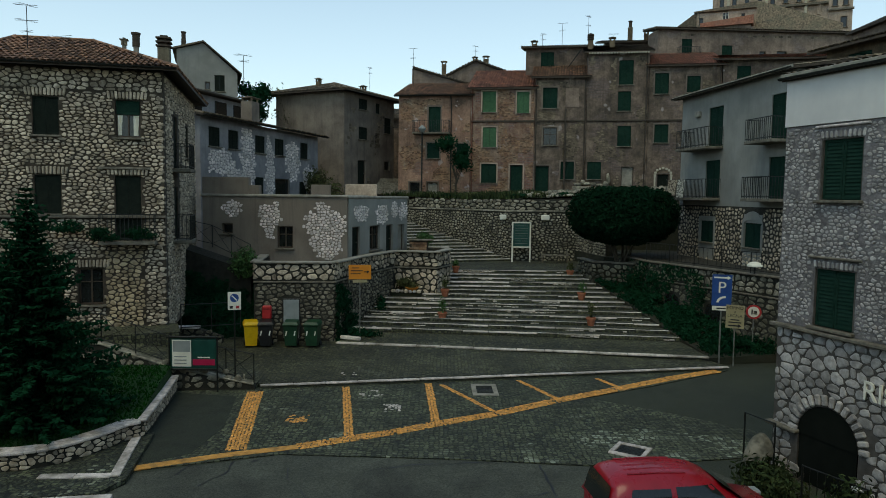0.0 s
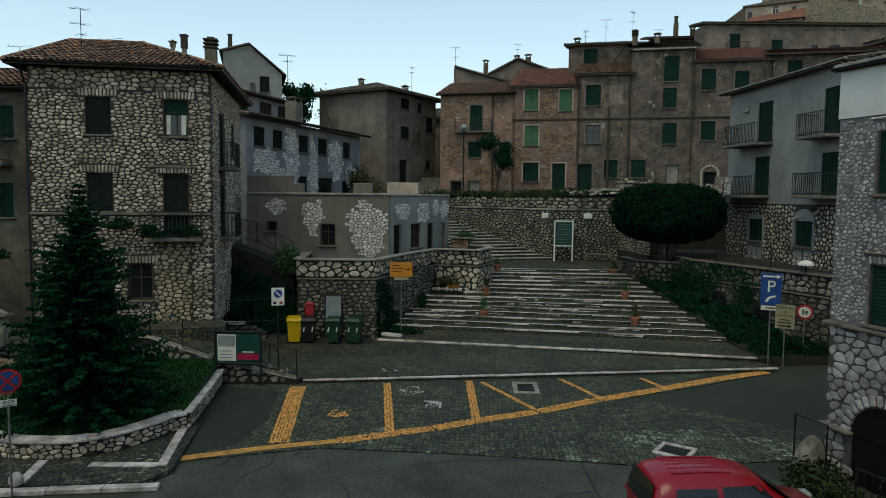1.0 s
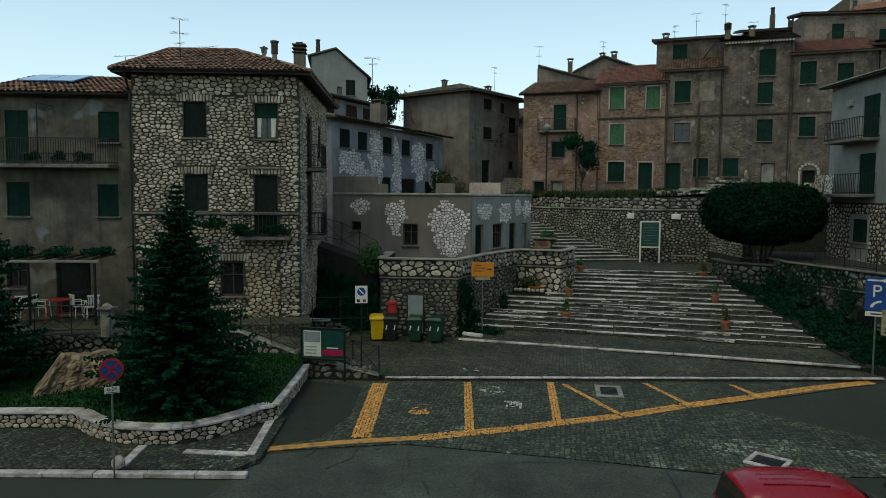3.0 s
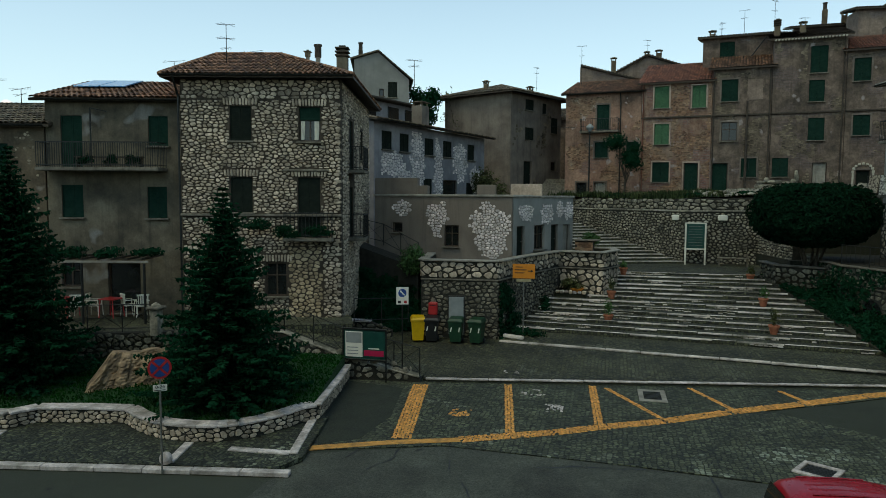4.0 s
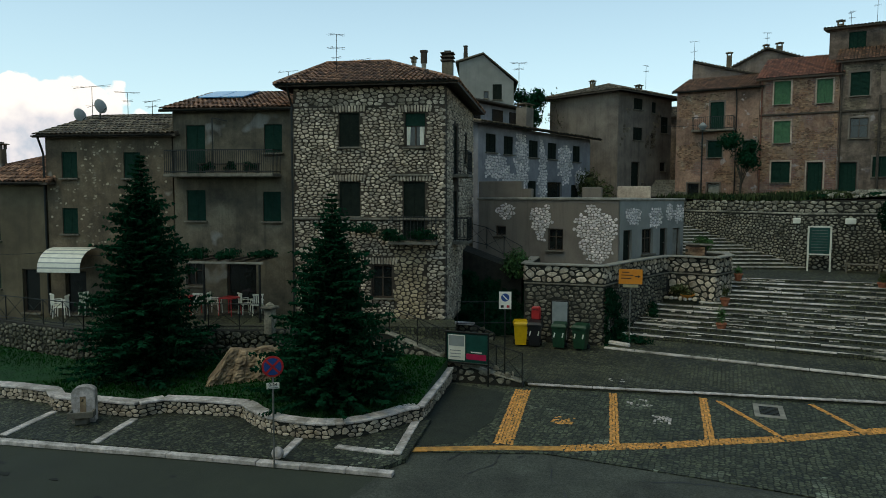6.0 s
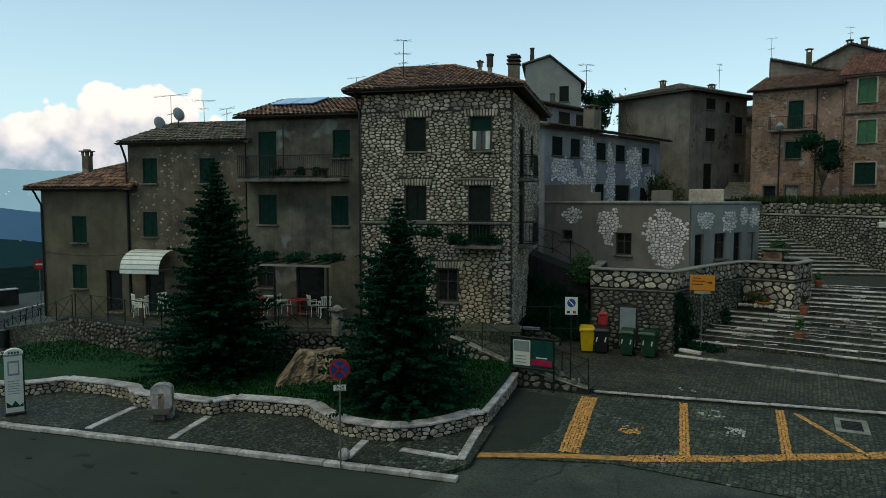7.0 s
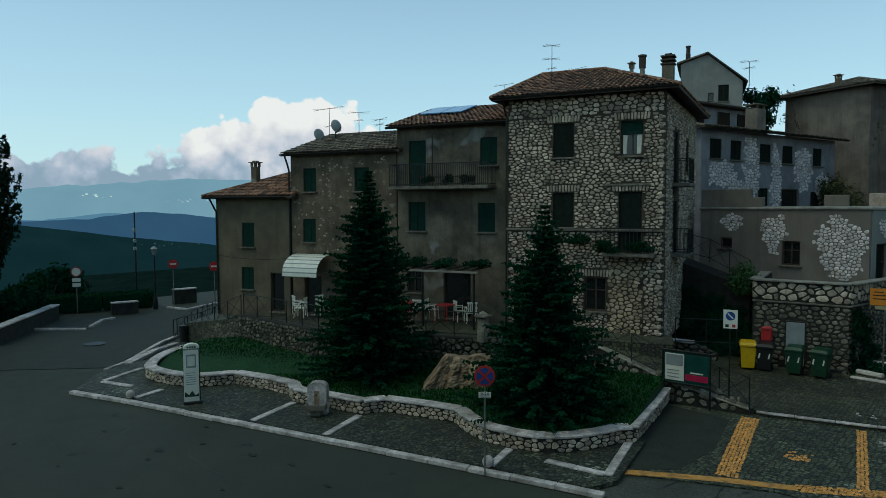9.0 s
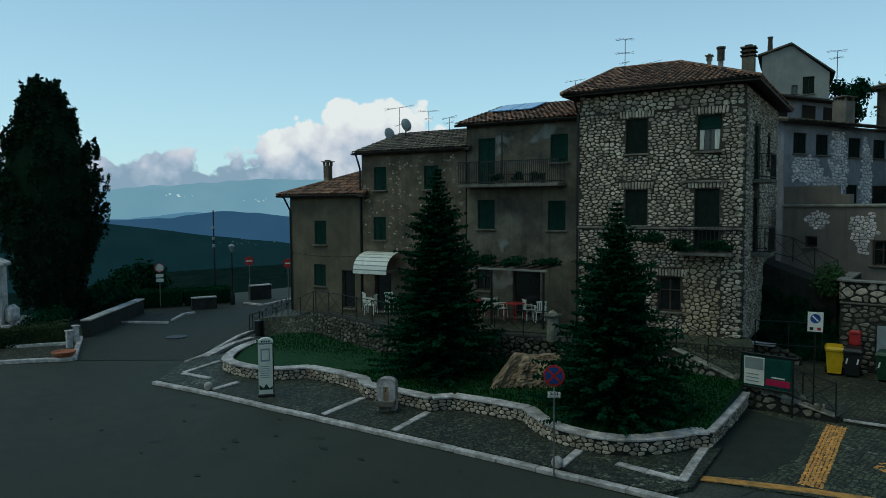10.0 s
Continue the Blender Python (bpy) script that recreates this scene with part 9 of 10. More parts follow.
# bins
def wheelie_bin(m, label, body, sticker=False):
    th = thing("wheelie_bin", m, label, "bin", "wheelie bins by the wall")
    g = Geo()
    a, b, h = 0.22, 0.28, 0.92
    vs = [(-a, -0.24, 0.06), (a, -0.24, 0.06), (a, 0.24, 0.06), (-a, 0.24, 0.06), (-b, -0.32, h), (b, -0.32, h), (b, 0.30, h), (-b, 0.30, h)]
    g.add(vs, [(3, 2, 1, 0), (0, 1, 5, 4), (1, 2, 6, 5), (2, 3, 7, 6), (3, 0, 4, 7), (4, 5, 6, 7)])
    part("body", g, body, th)
    part("rim", Geo().box((0, -0.01, h - 0.02), (0.62, 0.68, 0.07), 0.02), body, th)
    g = Geo()
    g.add([(-0.31, -0.36, h + 0.02), (0.31, -0.36, h + 0.02), (0.31, 0.32, h + 0.02), (-0.31, 0.32, h + 0.02), (-0.25, -0.28, h + 0.11), (0.25, -0.28, h + 0.11), (0.25, 0.28, h + 0.14), (-0.25, 0.28, h + 0.14)],
          [(3, 2, 1, 0), (0, 1, 5, 4), (1, 2, 6, 5), (2, 3, 7, 6), (3, 0, 4, 7), (4, 5, 6, 7)])
    part("lid", g, body, th)
    part("handle", Geo().rod((-0.2, 0.37, h), (0.2, 0.37, h), 0.018, None, 6), BLK_BIN, th)
    for x in (-0.25, 0.25):
        part("wheel", Geo().rod((x - 0.03, 0.22, 0.1), (x + 0.03, 0.22, 0.1), 0.1, None, 12), RUBBER, th)
    if sticker:
        for x in (-0.17, 0.17):
            part("sticker", Geo().box((0, 0, 0), (0.05, 0.006, 0.2), 0, pose(x, -0.292, 0.58, 5, 12, 0)), WHITE, th)
    return th


wheelie_bin(pose(-7.72, 28.06, 0.28, 0, 0, 18), "yellow plastic wheelie bin by the wall", YEL_BIN)
wheelie_bin(pose(-7.13, 28.13, 0.28, 0, 0, 10), "black plastic wheelie bin by the wall", BLK_BIN, True)
wheelie_bin(pose(-6.10, 28.16, 0.28, 0, 0, 4), "dark green wheelie bin with white stickers", GRN_BIN, True)
wheelie_bin(pose(-5.23, 28.20, 0.28, 0, 0, -6), "dark green wheelie bin beside its twin", GRN_BIN, True)
s = thing("letter_box", facing((-7.45, 28.80), (-7.0, 28.83), 1.25), "red letter box on the terrace wall", "letter box")
part("box", Geo().box((0.2, 0, 0.3), (0.38, 0.24, 0.56), 0.05), RED, s)
part("slot", Geo().box((0.2, -0.122, 0.45), (0.26, 0.012, 0.03)), BLACK, s)
s = thing("meter_cabinet", facing((-6.62, 29.0), (-5.95, 29.04), 0.0), "grey-blue metal meter cabinet in the wall", "cabinet")
part("frame", Geo().box((0.34, 0.02, 1.25), (0.72, 0.12, 1.72), 0.01), BLACK, s)
part("door", Geo().box((0.34, -0.045, 1.25), (0.64, 0.03, 1.62), 0.008), CABINET, s)


# flower pots on the steps
def flower_pot(m, label, seed, tall=1.0):
    th = thing("flower_pot", m, label, "flower pot", "flower pots on the steps")
    part("pot", Geo().lathe([(0.13, 0.0), (0.2, 0.3), (0.225, 0.31), (0.225, 0.38), (0.19, 0.38), (0.18, 0.33)], (0, 0, 0), 14), TERRA, th)
    rg = random.Random(seed)
    g = Geo()
    clump(g, (0, 0, 0.38 + 0.2 * tall), (0.22, 0.22, 0.28 * tall), 160, 0.08, rg, 0.9)
    quick("foliage", g, LEAF_DRY if seed % 2 else LEAF_IVY, th, "stuff")


for k, (x, y, f_, tl_) in enumerate(((0.77, 38.93, 0.967, 0.8), (0.16, 34.94, 0.585, 1.4), (0.04, 31.77, 0.291, 1.6), (7.09, 38.58, 0.929, 0.9), (6.88, 34.22, 0.56, 1.3), (6.65, 30.84, 0.268, 1.7))):
    flower_pot(pose(x, y, step_z(f_)), "terracotta pot with a small plant on a step", 90 + k, tl_)
s = thing("flower_bowl", pose(-1.5, 34.95, 1.62), "wide orange bowl planter by the terrace wall", "flower pot")
part("bowl", Geo().lathe([(0.1, 0.0), (0.32, 0.2), (0.34, 0.24), (0.3, 0.24), (0.26, 0.2)], (0, 0, 0), 16), ORANGE, s)

# drain in the parking bays
s = thing("drain_cover", pose(1.47, 23.05, 0.0, 0, 0, 1), "iron drain grate in a pale concrete frame", "drain")
for x, y, w, d in ((0, 0.58, 0.86, 0.22), (0, -0.58, 0.86, 0.22), (0.35, 0, 0.16, 0.94), (-0.35, 0, 0.16, 0.94)):
    part("frame_slab", Geo().box((x, y, 0.0), (w - 0.004, d, 0.03), 0.005), CONCRETE, s)
for k in range(7):
    part("grate_bar", Geo().box((0, -0.42 + 0.14 * k, 0.004), (0.54, 0.07, 0.022), 0.004), IRON, s)
# stone-framed drain behind the car
s = thing("drain_cover", pose(4.88, 17.5, 0.0, 0, 0, -32), "iron drain grate in a raised pale stone frame", "drain")
for x, y, w, d in ((0, 0.38, 0.9, 0.12), (0, -0.38, 0.9, 0.12), (0.39, 0, 0.12, 0.64), (-0.39, 0, 0.12, 0.64)):
    part("frame_slab", Geo().box((x, y, 0.02), (w - 0.004, d, 0.07), 0.015), TRAVERTINE, s)
for k in range(6):
    part("grate_bar", Geo().box((0, -0.27 + 0.108 * k, 0.012), (0.64, 0.075, 0.02), 0.004), IRON, s)


# ---- the red car ----
def round_off(g, w):
    """Rounds all edges of a closed shape."""
    me = bpy.data.meshes.new("tmp")
    me.from_pydata(g.v, [], g.f)
    b = bmesh.new()
    b.from_mesh(me)
    bmesh.ops.recalc_face_normals(b, faces=b.faces)
    bmesh.ops.bevel(b, geom=b.edges[:], offset=w, segments=3, affect="EDGES", clamp_overlap=True)
    out = Geo()
    b.verts.index_update()
    out.v, out.f = [tuple(v.co) for v in b.verts], [tuple(v.index for v in f.verts) for f in b.faces]
    b.free()
    bpy.data.meshes.remove(me)
    return out


def car(m):
    th = thing("car", m, "small red hatchback parked on the street", "car")
    # side outline, x forward, z up; half widths go from the sills to the roof
    belt = [(0.0, 0.45), (0.02, 0.95), (0.10, 1.0), (2.55, 0.98), (3.35, 0.84), (3.55, 0.62), (3.56, 0.35), (3.3, 0.28), (0.15, 0.28)]
    g = Geo()
    hw = 0.79
    n = len(belt)
    for sgn in (-1, 1):
        g.v += [(x, sgn * (hw - (0.05 if z > 0.8 else 0.0) - (0.08 if x > 3.3 or x < 0.05 else 0.0)), z) for x, z in belt]
    g.f = [tuple(range(n))[::-1], tuple(range(n, 2 * n))] + [(k, (k + 1) % n, n + (k + 1) % n, n + k) for k in range(n)]
    part("body", round_off(g, 0.1), CARPAINT, th, smooth=True)
    # cabin: rounded sections along the car, with the panes laid on its skin
    zb, hwc = 0.90, 0.79
    stations = [(-0.02, 0.93), (0.02, 1.22), (0.08, 1.45), (0.18, 1.56), (0.4, 1.615), (1.0, 1.63), (1.55, 1.61), (1.85, 1.56), (2.05, 1.47), (2.45, 1.20), (2.85, 0.93)]

    def skin(y, zr):
        return zb + (zr - zb) * (1 - min(1.0, abs(y) / hwc) ** 3.4) ** (1 / 3.4)

    def flank(z, zr):
        f_ = (z - zb) / (zr - zb)
        return hwc * (1 - f_ ** 3.4) ** (1 / 3.4) * (1 - 0.17 * f_)

    g, nc = Geo(), 22
    for x, zr in stations:
        for k in range(nc + 1):
            w = math.pi * k / nc
            c_, s_ = math.cos(w), math.sin(w)
            f_ = s_ ** 0.588
            g.v.append((x, math.copysign(abs(c_) ** 0.588, c_) * hwc * (1 - 0.17 * f_), zb + (zr - zb) * f_))
    g.f = [(i * (nc + 1) + k, i * (nc + 1) + k + 1, (i + 1) * (nc + 1) + k + 1, (i + 1) * (nc + 1) + k) for i in range(len(stations) - 1) for k in range(nc)] + [tuple(range(nc + 1))]
    part("cabin", g, CARPAINT, th, smooth=True)

    def roof_at(x):
        return float(np.interp(x, [q[0] for q in stations], [q[1] for q in stations]))

    for sg in (-1, 1):
        for q in (((0.30, 1.0), (1.12, 1.0), (1.12, 1.44), (0.42, 1.42)), ((1.22, 1.0), (2.36, 1.0), (1.92, 1.42), (1.22, 1.44))):
            g = Geo()
            for v in range(5):
                for u in range(7):
                    fu, fv = u / 6, v / 4
                    xa = q[0][0] + (q[3][0] - q[0][0]) * fv
                    xb = q[1][0] + (q[2][0] - q[1][0]) * fv
                    x, z = xa + (xb - xa) * fu, q[0][1] + (q[3][1] - q[0][1]) * fv
                    g.v.append((x, sg * (flank(z, max(roof_at(x), z + 0.05)) + 0.008), z))
            g.f = [(v * 7 + u, v * 7 + u + 1, v * 7 + u + 8, v * 7 + u + 7) for v in range(4) for u in range(6)]
            part("side_window", g, GLASS, th, "dark tinted side window", True)
    for nm_, x0, x1, z0, z1, w0, w1, lab in (("rear_window", -0.035, 0.055, 0.99, 1.45, 0.62, 0.52, "dark rear window"), ("windscreen", 2.80, 2.10, 0.99, 1.46, 0.66, 0.54, "dark windscreen")):
        g = Geo()
        for v in range(7):
            fv = v / 6
            z = z0 + (z1 - z0) * fv
            x = float(np.interp(z, [q[1] for q in stations[:6]], [q[0] for q in stations[:6]])) - 0.014 if nm_ == "rear_window" else float(np.interp(z, [q[1] for q in stations[:5:-1]], [q[0] for q in stations[:5:-1]])) + 0.02
            w = w0 + (w1 - w0) * fv
            g.v += [(x, -w, z), (x, w, z)]
        g.f = [(2 * v, 2 * v + 1, 2 * v + 3, 2 * v + 2) for v in range(6)]
        part(nm_, g, GLASS, th, lab, True)
    for k in range(5):
        y = -0.36 + 0.18 * k
        g = Geo()
        for xa, xb in ((0.42, 0.75), (0.75, 1.1), (1.1, 1.5)):
            g.rod((xa, y, skin(y, roof_at(xa)) + 0.001), (xb, y, skin(y, roof_at(xb)) + 0.001), 0.014, None, 5)
        part("roof_rib", g, CARPAINT, th)
    part("tailgate", Geo().box((0.03, 0, 0.72), (0.06, 1.36, 0.5), 0.03), CARPAINT, th)
    part("bumper", Geo().box((0.0, 0, 0.42), (0.16, 1.5, 0.24), 0.05), BLK_BIN, th)
    part("bumper", Geo().box((3.5, 0, 0.42), (0.18, 1.5, 0.26), 0.05), BLK_BIN, th)
    part("number_plate", Geo().box((-0.012, 0, 0.74), (0.02, 0.5, 0.11)), WHITE, th)
    for y in (-0.66, 0.66):
        part("rear_light", Geo().box((0.05, y, 0.80), (0.08, 0.14, 0.3), 0.03), RED, th)
        part("headlight", Geo().box((3.42, y * 0.9, 0.72), (0.2, 0.28, 0.2), 0.04), CABINET, th)
        part("door_mirror", Geo().box((2.3, y * 1.27, 1.02), (0.12, 0.18, 0.13), 0.03), CARPAINT, th)
        for x in (0.62, 2.92):
            wh = part("wheel", Geo().rod((x, y * 1.19 - 0.09, 0.28), (x, y * 1.19 + 0.09, 0.28), 0.28, None, 20), RUBBER, th)
            part("rim", Geo().rod((x, y * 1.19 + math.copysign(0.085, y), 0.28), (x, y * 1.19 + math.copysign(0.1, y), 0.28), 0.17, None, 14), STEEL, wh)
    return th


car(pose(2.86, 12.38, 0.0, 0, 0, 7))

# boulder and cabinet by the inn
g = Geo()
for j in range(9):
    for i in range(14):
        a = 6.283 * i / 14
        v = j / 8
        r = math.sin(math.pi * (0.08 + 0.9 * v)) ** 0.6 * (1 + 0.25 * noise.noise(Vector((math.cos(a) * 1.5, math.sin(a) * 1.5, v * 2))))
        g.v.append((0.34 * r * math.cos(a) + 0.12 * v, 0.3 * r * math.sin(a), 1.0 * v))
g.f = [(j * 14 + i, j * 14 + (i + 1) % 14, (j + 1) * 14 + (i + 1) % 14, (j + 1) * 14 + i) for j in range(8) for i in range(14)] + [tuple(range(14))[::-1], tuple(range(112, 126))]
s = part("boulder", g, STONE_D, smooth=True)
s.matrix_world = pose(7.5, 16.2, -0.04)
tagged(s, "rough grey guard stone at the inn corner", "boulder")
s = thing("street_cabinet", facing((8.75, 12.4), (9.05, 11.5), 0.0), "pale blue utility cabinet in front of the inn", "cabinet")
part("body", Geo().box((0.45, -0.15, 0.7), (0.9, 0.4, 1.4), 0.02), CABINET, s)
part("lid", Geo().box((0.45, -0.17, 1.42), (1.0, 0.5, 0.06), 0.015), PLASTIC, s)
# inn lettering
lettering("RIS", 0.58, Matrix.Translation((2.74, -0.05, 2.52)) @ UPRIGHT, WHITE, arch_house, 0.02)
# lamp on the terrace
s = thing("terrace_lamp", pose(13.0, 29.0, 3.38), "low terrace lamp with white cap", "lamp")
part("stem", Geo().rod((0, 0, 0), (0, 0, 0.3), 0.04, None, 8), IRON, s)
part("cap", Geo().lathe([(0.30, 0.30), (0.30, 0.36), (0.2, 0.46), (0.05, 0.5)], (0, 0, 0), 16), WHITE, s)

# ---- cafe ----
def plastic_chair(m, label="white plastic garden chair"):
    th = thing("plastic_chair", m, label, "chair", "chairs on the cafe terrace")
    part("seat", Geo().box((0, 0, 0.43), (0.46, 0.44, 0.04), 0.015), PLASTIC, th)
    for k in range(5):
        part("back_slat", Geo().box((-0.17 + 0.085 * k, 0.24, 0.66), (0.05, 0.025, 0.42), 0.008), PLASTIC, th)
    part("back_top", Geo().box((0, 0.25, 0.87), (0.46, 0.04, 0.07), 0.015), PLASTIC, th)
    for x in (-0.22, 0.22):
        part("armrest", Geo().box((x, 0.02, 0.64), (0.05, 0.46, 0.03), 0.01), PLASTIC, th)
        for y in (-0.2, 0.21):
            part("leg", Geo().rod((x, y, 0.43), (x * 1.12, y * 1.12, 0.0), 0.022, 0.018, 6), PLASTIC, th)
        part("arm_post", Geo().rod((x, -0.19, 0.43), (x, -0.19, 0.64), 0.018, None, 5), PLASTIC, th)
    return th


ch = plastic_chair(pose(-25.2, 20.6, 1.58, 0, 0, 160))
for x, y, a in ((-24.3, 21.2, 80), (-20.0, 23.0, 200), (-19.55, 23.35, 110), (-18.3, 23.75, 150), (-17.7, 23.7, 230), (-24.6, 20.2, 300)):
    copy_thing(ch, pose(x, y, 1.58, 0, 0, a))
for x, y in ((-20.45, 22.9), (-18.75, 23.3)):
    s = thing("cafe_table", pose(x, y, 1.58), "small red cafe table on the terrace", "table", "cafe tables")
    part("tabletop", Geo().box((0, 0, 0.72), (0.7, 0.7, 0.04), 0.015), RED, s)
    for a in (-1, 1):
        for b in (-1, 1):
            part("leg", Geo().rod((a * 0.28, b * 0.28, 0.7), (a * 0.32, b * 0.32, 0), 0.02, None, 6), RED, s)
s = thing("awning", bm_ @ pose(0, 0, 0), "white striped rounded awning over the cafe door", "awning")
for k in range(12):
    a0, a1 = math.pi / 2 * (k // 2 + 0.78 * (k % 2)) / 6, math.pi / 2 * (k // 2 + (1.0 if k % 2 else 0.78)) / 6
    g = Geo()
    pr = [(-0.15 - 1.1 * math.sin(a), 3.42 + 0.82 * math.cos(a)) for a in (a0, a1)]
    g.v = [(x, y, z) for x in (0.35, 2.3) for y, z in pr] + [(x, y, z - 0.02) for x in (0.35, 2.3) for y, z in pr]
    g.f = [(0, 1, 3, 2), (4, 6, 7, 5), (0, 4, 5, 1), (2, 3, 7, 6), (0, 2, 6, 4), (1, 5, 7, 3)]
    part("fabric_stripe", g, CABINET if k % 2 else PLASTIC, s)
part("valance", Geo().box((1.32, -1.25, 3.33), (1.95, 0.02, 0.16), 0), PLASTIC, s)
for x in (0.36, 2.28):
    part("side_frame", Geo().rod((x, -0.1, 3.42), (x, -1.25, 3.42), 0.018, None, 5), STEEL, s)
# pergola of the grey house
s = thing("pergola", gm @ pose(0, 0, 0), "dark pergola with pale front beam", "pergola")
part("front_beam", Geo().box((2.3, -2.1, 3.86), (4.9, 0.08, 0.08), 0.012), CONCRETE, s)
for x in (0.0, 2.3, 4.6):
    part("post", Geo().rod((x, -2.1, 1.55), (x, -2.1, 3.8), 0.05, None, 8), IRON, s)
for k in range(9):
    part("rafter", Geo().box((0.1 + 0.55 * k, -1.05, 3.96), (0.07, 2.1, 0.08), 0.01), EAVE, s)
s = thing("gate_pillar", pose(-14.95, 20.78, 1.55), "grey stone pillar at the terrace edge", "pillar")
part("shaft", Geo().box((0, 0, 0.45), (0.32, 0.32, 0.92), 0.02), STONE_D, s)
part("cap", Geo().box((0, 0, 0.95), (0.5, 0.5, 0.1), 0.03), SILL, s)
part("cap_stone", Geo().lathe([(0.20, 1.0), (0.19, 1.05), (0.02, 1.14)], (0, 0, 0), 4), STONE_D, s)


# ---- roofs: aerials and dishes ----
def aerial(x, y, z, h, label="thin television aerial on a mast", booms=((1.0, 0.9, 6), (0.72, 0.55, 4)), turn=0.0):
    th = thing("tv_aerial", pose(x, y, z, 0, 0, turn), label, "aerial", "roof aerials")
    part("mast", Geo().rod((0, 0, -0.3), (0, 0, h), 0.018, 0.013, 5), IRON, th)
    for f_, L, k in booms:
        part("boom", Geo().rod((-L / 2, 0, h * f_ - 0.05), (L / 2, 0, h * f_ + 0.10), 0.010, None, 4), IRON, th)
        for i in range(k):
            xx = -L / 2 + L * (i + 0.5) / k
            hh = 0.10 + 0.16 * (k - i) / k
            part("element", Geo().rod((xx, -hh, h * f_), (xx, hh * 0.9, h * f_ + 0.03), 0.007, None, 4), IRON, th)
    return th


aerial(-15.3, 26.2, 11.75, 1.45, "tall television aerial on the stone house roof", ((1.0, 0.8, 6), (0.62, 0.8, 6), (0.35, 0.4, 3)), 60)
aerial(-15.9, 29.5, 11.8, 1.0, turn=20)
aerial(-9.3, 33.0, 11.8, 1.0, turn=50)
aerial(-28.0, 25.1, 9.6, 2.0, "television aerial with a long boom on the brown house", ((1.0, 1.9, 9), (0.55, 0.5, 4)), 15)
aerial(-26.3, 25.6, 10.0, 1.3, turn=70, booms=((1.0, 1.2, 9), (0.7, 0.5, 4)))
aerial(-25.2, 26.0, 10.0, 0.9, turn=10)
aerial(-18.6, 27.5, 11.1, 1.0, turn=40)
for x, y, z, h, tn in ((10.05, 61.2, 19.0, 2.2, 10), (12.2, 60.8, 19.0, 2.7, 60), (-2.7, 62.0, 16.2, 2.9, 30), (-6.5, 62.0, 15.8, 1.6, 80), (14.3, 60.5, 18.6, 1.6, 20), (8.4, 61.5, 18.8, 1.5, 100), (23.0, 64.8, 21.5, 1.6, 15), (2.95, 68.0, 19.0, 1.6, 45)):
    aerial(x, y, z, h, turn=tn)
for x, y, z in ((-28.0, 24.4, 9.85), (-27.25, 24.9, 10.3)):
    s = thing("satellite_dish", towards(x, y, z, 20), "grey satellite dish on a short mast", "satellite dish", "satellite dishes")
    part("mast", Geo().rod((0, 0.1, -0.6), (0, 0.1, 0.3), 0.03, None, 6), IRON, s)
    part("dish", Geo().lathe([(0.02, 0.10), (0.17, 0.085), (0.29, 0.03), (0.34, 0.0), (0.34, -0.012), (0.17, 0.07), (0.02, 0.09)], (0, 0, 0), 20, pose(0, 0, 0.35, 78, 0, 20)), CABINET, s, smooth=True)
    part("feed_arm", Geo().rod((0, 0, 0.0), (0.1, -0.4, 0.25), 0.015, None, 5), IRON, s)
# washing on the lower balcony
for k, (u, w, h, mt) in enumerate(((0.7, 0.9, 0.85, CLOTH), (1.8, 0.7, 0.95, CLOTH_G))):
    g, n = Geo(), 10
    g.v = [tuple(bam @ Vector((u + w * i / n, -1.03 - 0.03 * math.sin(i * 1.7 + k) - 0.02 * j, 7.46 - h * j / 4))) for j in range(5) for i in range(n + 1)]
    g.f = [(j * 11 + i, j * 11 + i + 1, j * 11 + i + 12, j * 11 + i + 11) for j in range(4) for i in range(n)]
    tagged(part("hanging_cloth", g, mt, smooth=True), "cloth hung over the balcony rail to dry", "laundry", "washing on the balcony")

# ---- the side street and monument ----
def low_wall(name, pts, t, z1, label):
    root = thing(name, pose(*pts[0], 0), label, "wall", kind="structure")
    inv = root.matrix_world.inverted()
    c = band_wall(root, pts, t, -0.1, z1 - 0.07, MORTAR_D)
    c.matrix_parent_inverse = inv
    coping(root, [lerp2(p, p, 0) for p in pts], t + 0.12, z1 - 0.07, 0.08, 1.3, TRAVERTINE, t / 2)
    for o in root.children:
        o.matrix_parent_inverse = inv


low_wall("parapet", [(-43.3, 17.1), (-37.3, 12.0)], 0.4, 0.88, "low stone parapet with white coping beside the side street")
low_wall("parapet", [(-41.95, 19.97), (-41.5, 21.4)], 0.4, 0.76, "short stone parapet by the hedge")
low_wall("parapet", [(-43.45, 24.9), (-43.2, 26.4)], 0.4, 0.98, "short stone parapet along the far street edge")
kerb_run("kerb", [(-33.7, 7.4), (-32.0, 9.98), (-37.0, 11.85)], 0.22, 0.16, -0.02, 1.2, TRAVERTINE, "white kerb round the monument garden")
kerb_run("kerb", [(-40.57, 14.84), (-38.6, 16.4), (-38.18, 16.79)], 0.2, 0.12, -0.02, 1.0, TRAVERTINE, "pale kerb of the small pavement")
kerb_run("kerb", [(-38.77, 17.28), (-40.49, 18.74), (-40.62, 19.5)], 0.2, 0.12, -0.02, 0.8, TRAVERTINE, "pale kerb bending round the parapet")
kerb_run("kerb", [(-36.6, 8.5), (-35.3, 10.8)], 0.18, 0.16, 0.06, 1.1, TRAVERTINE, "white kerb at the foot of the hedge")
kerb_run("kerb", [(-42.18, 23.69), (-40.31, 23.98), (-41.6, 27.2)], 0.2, 0.12, -0.02, 1.2, TRAVERTINE, "pale kerb at the far corner")


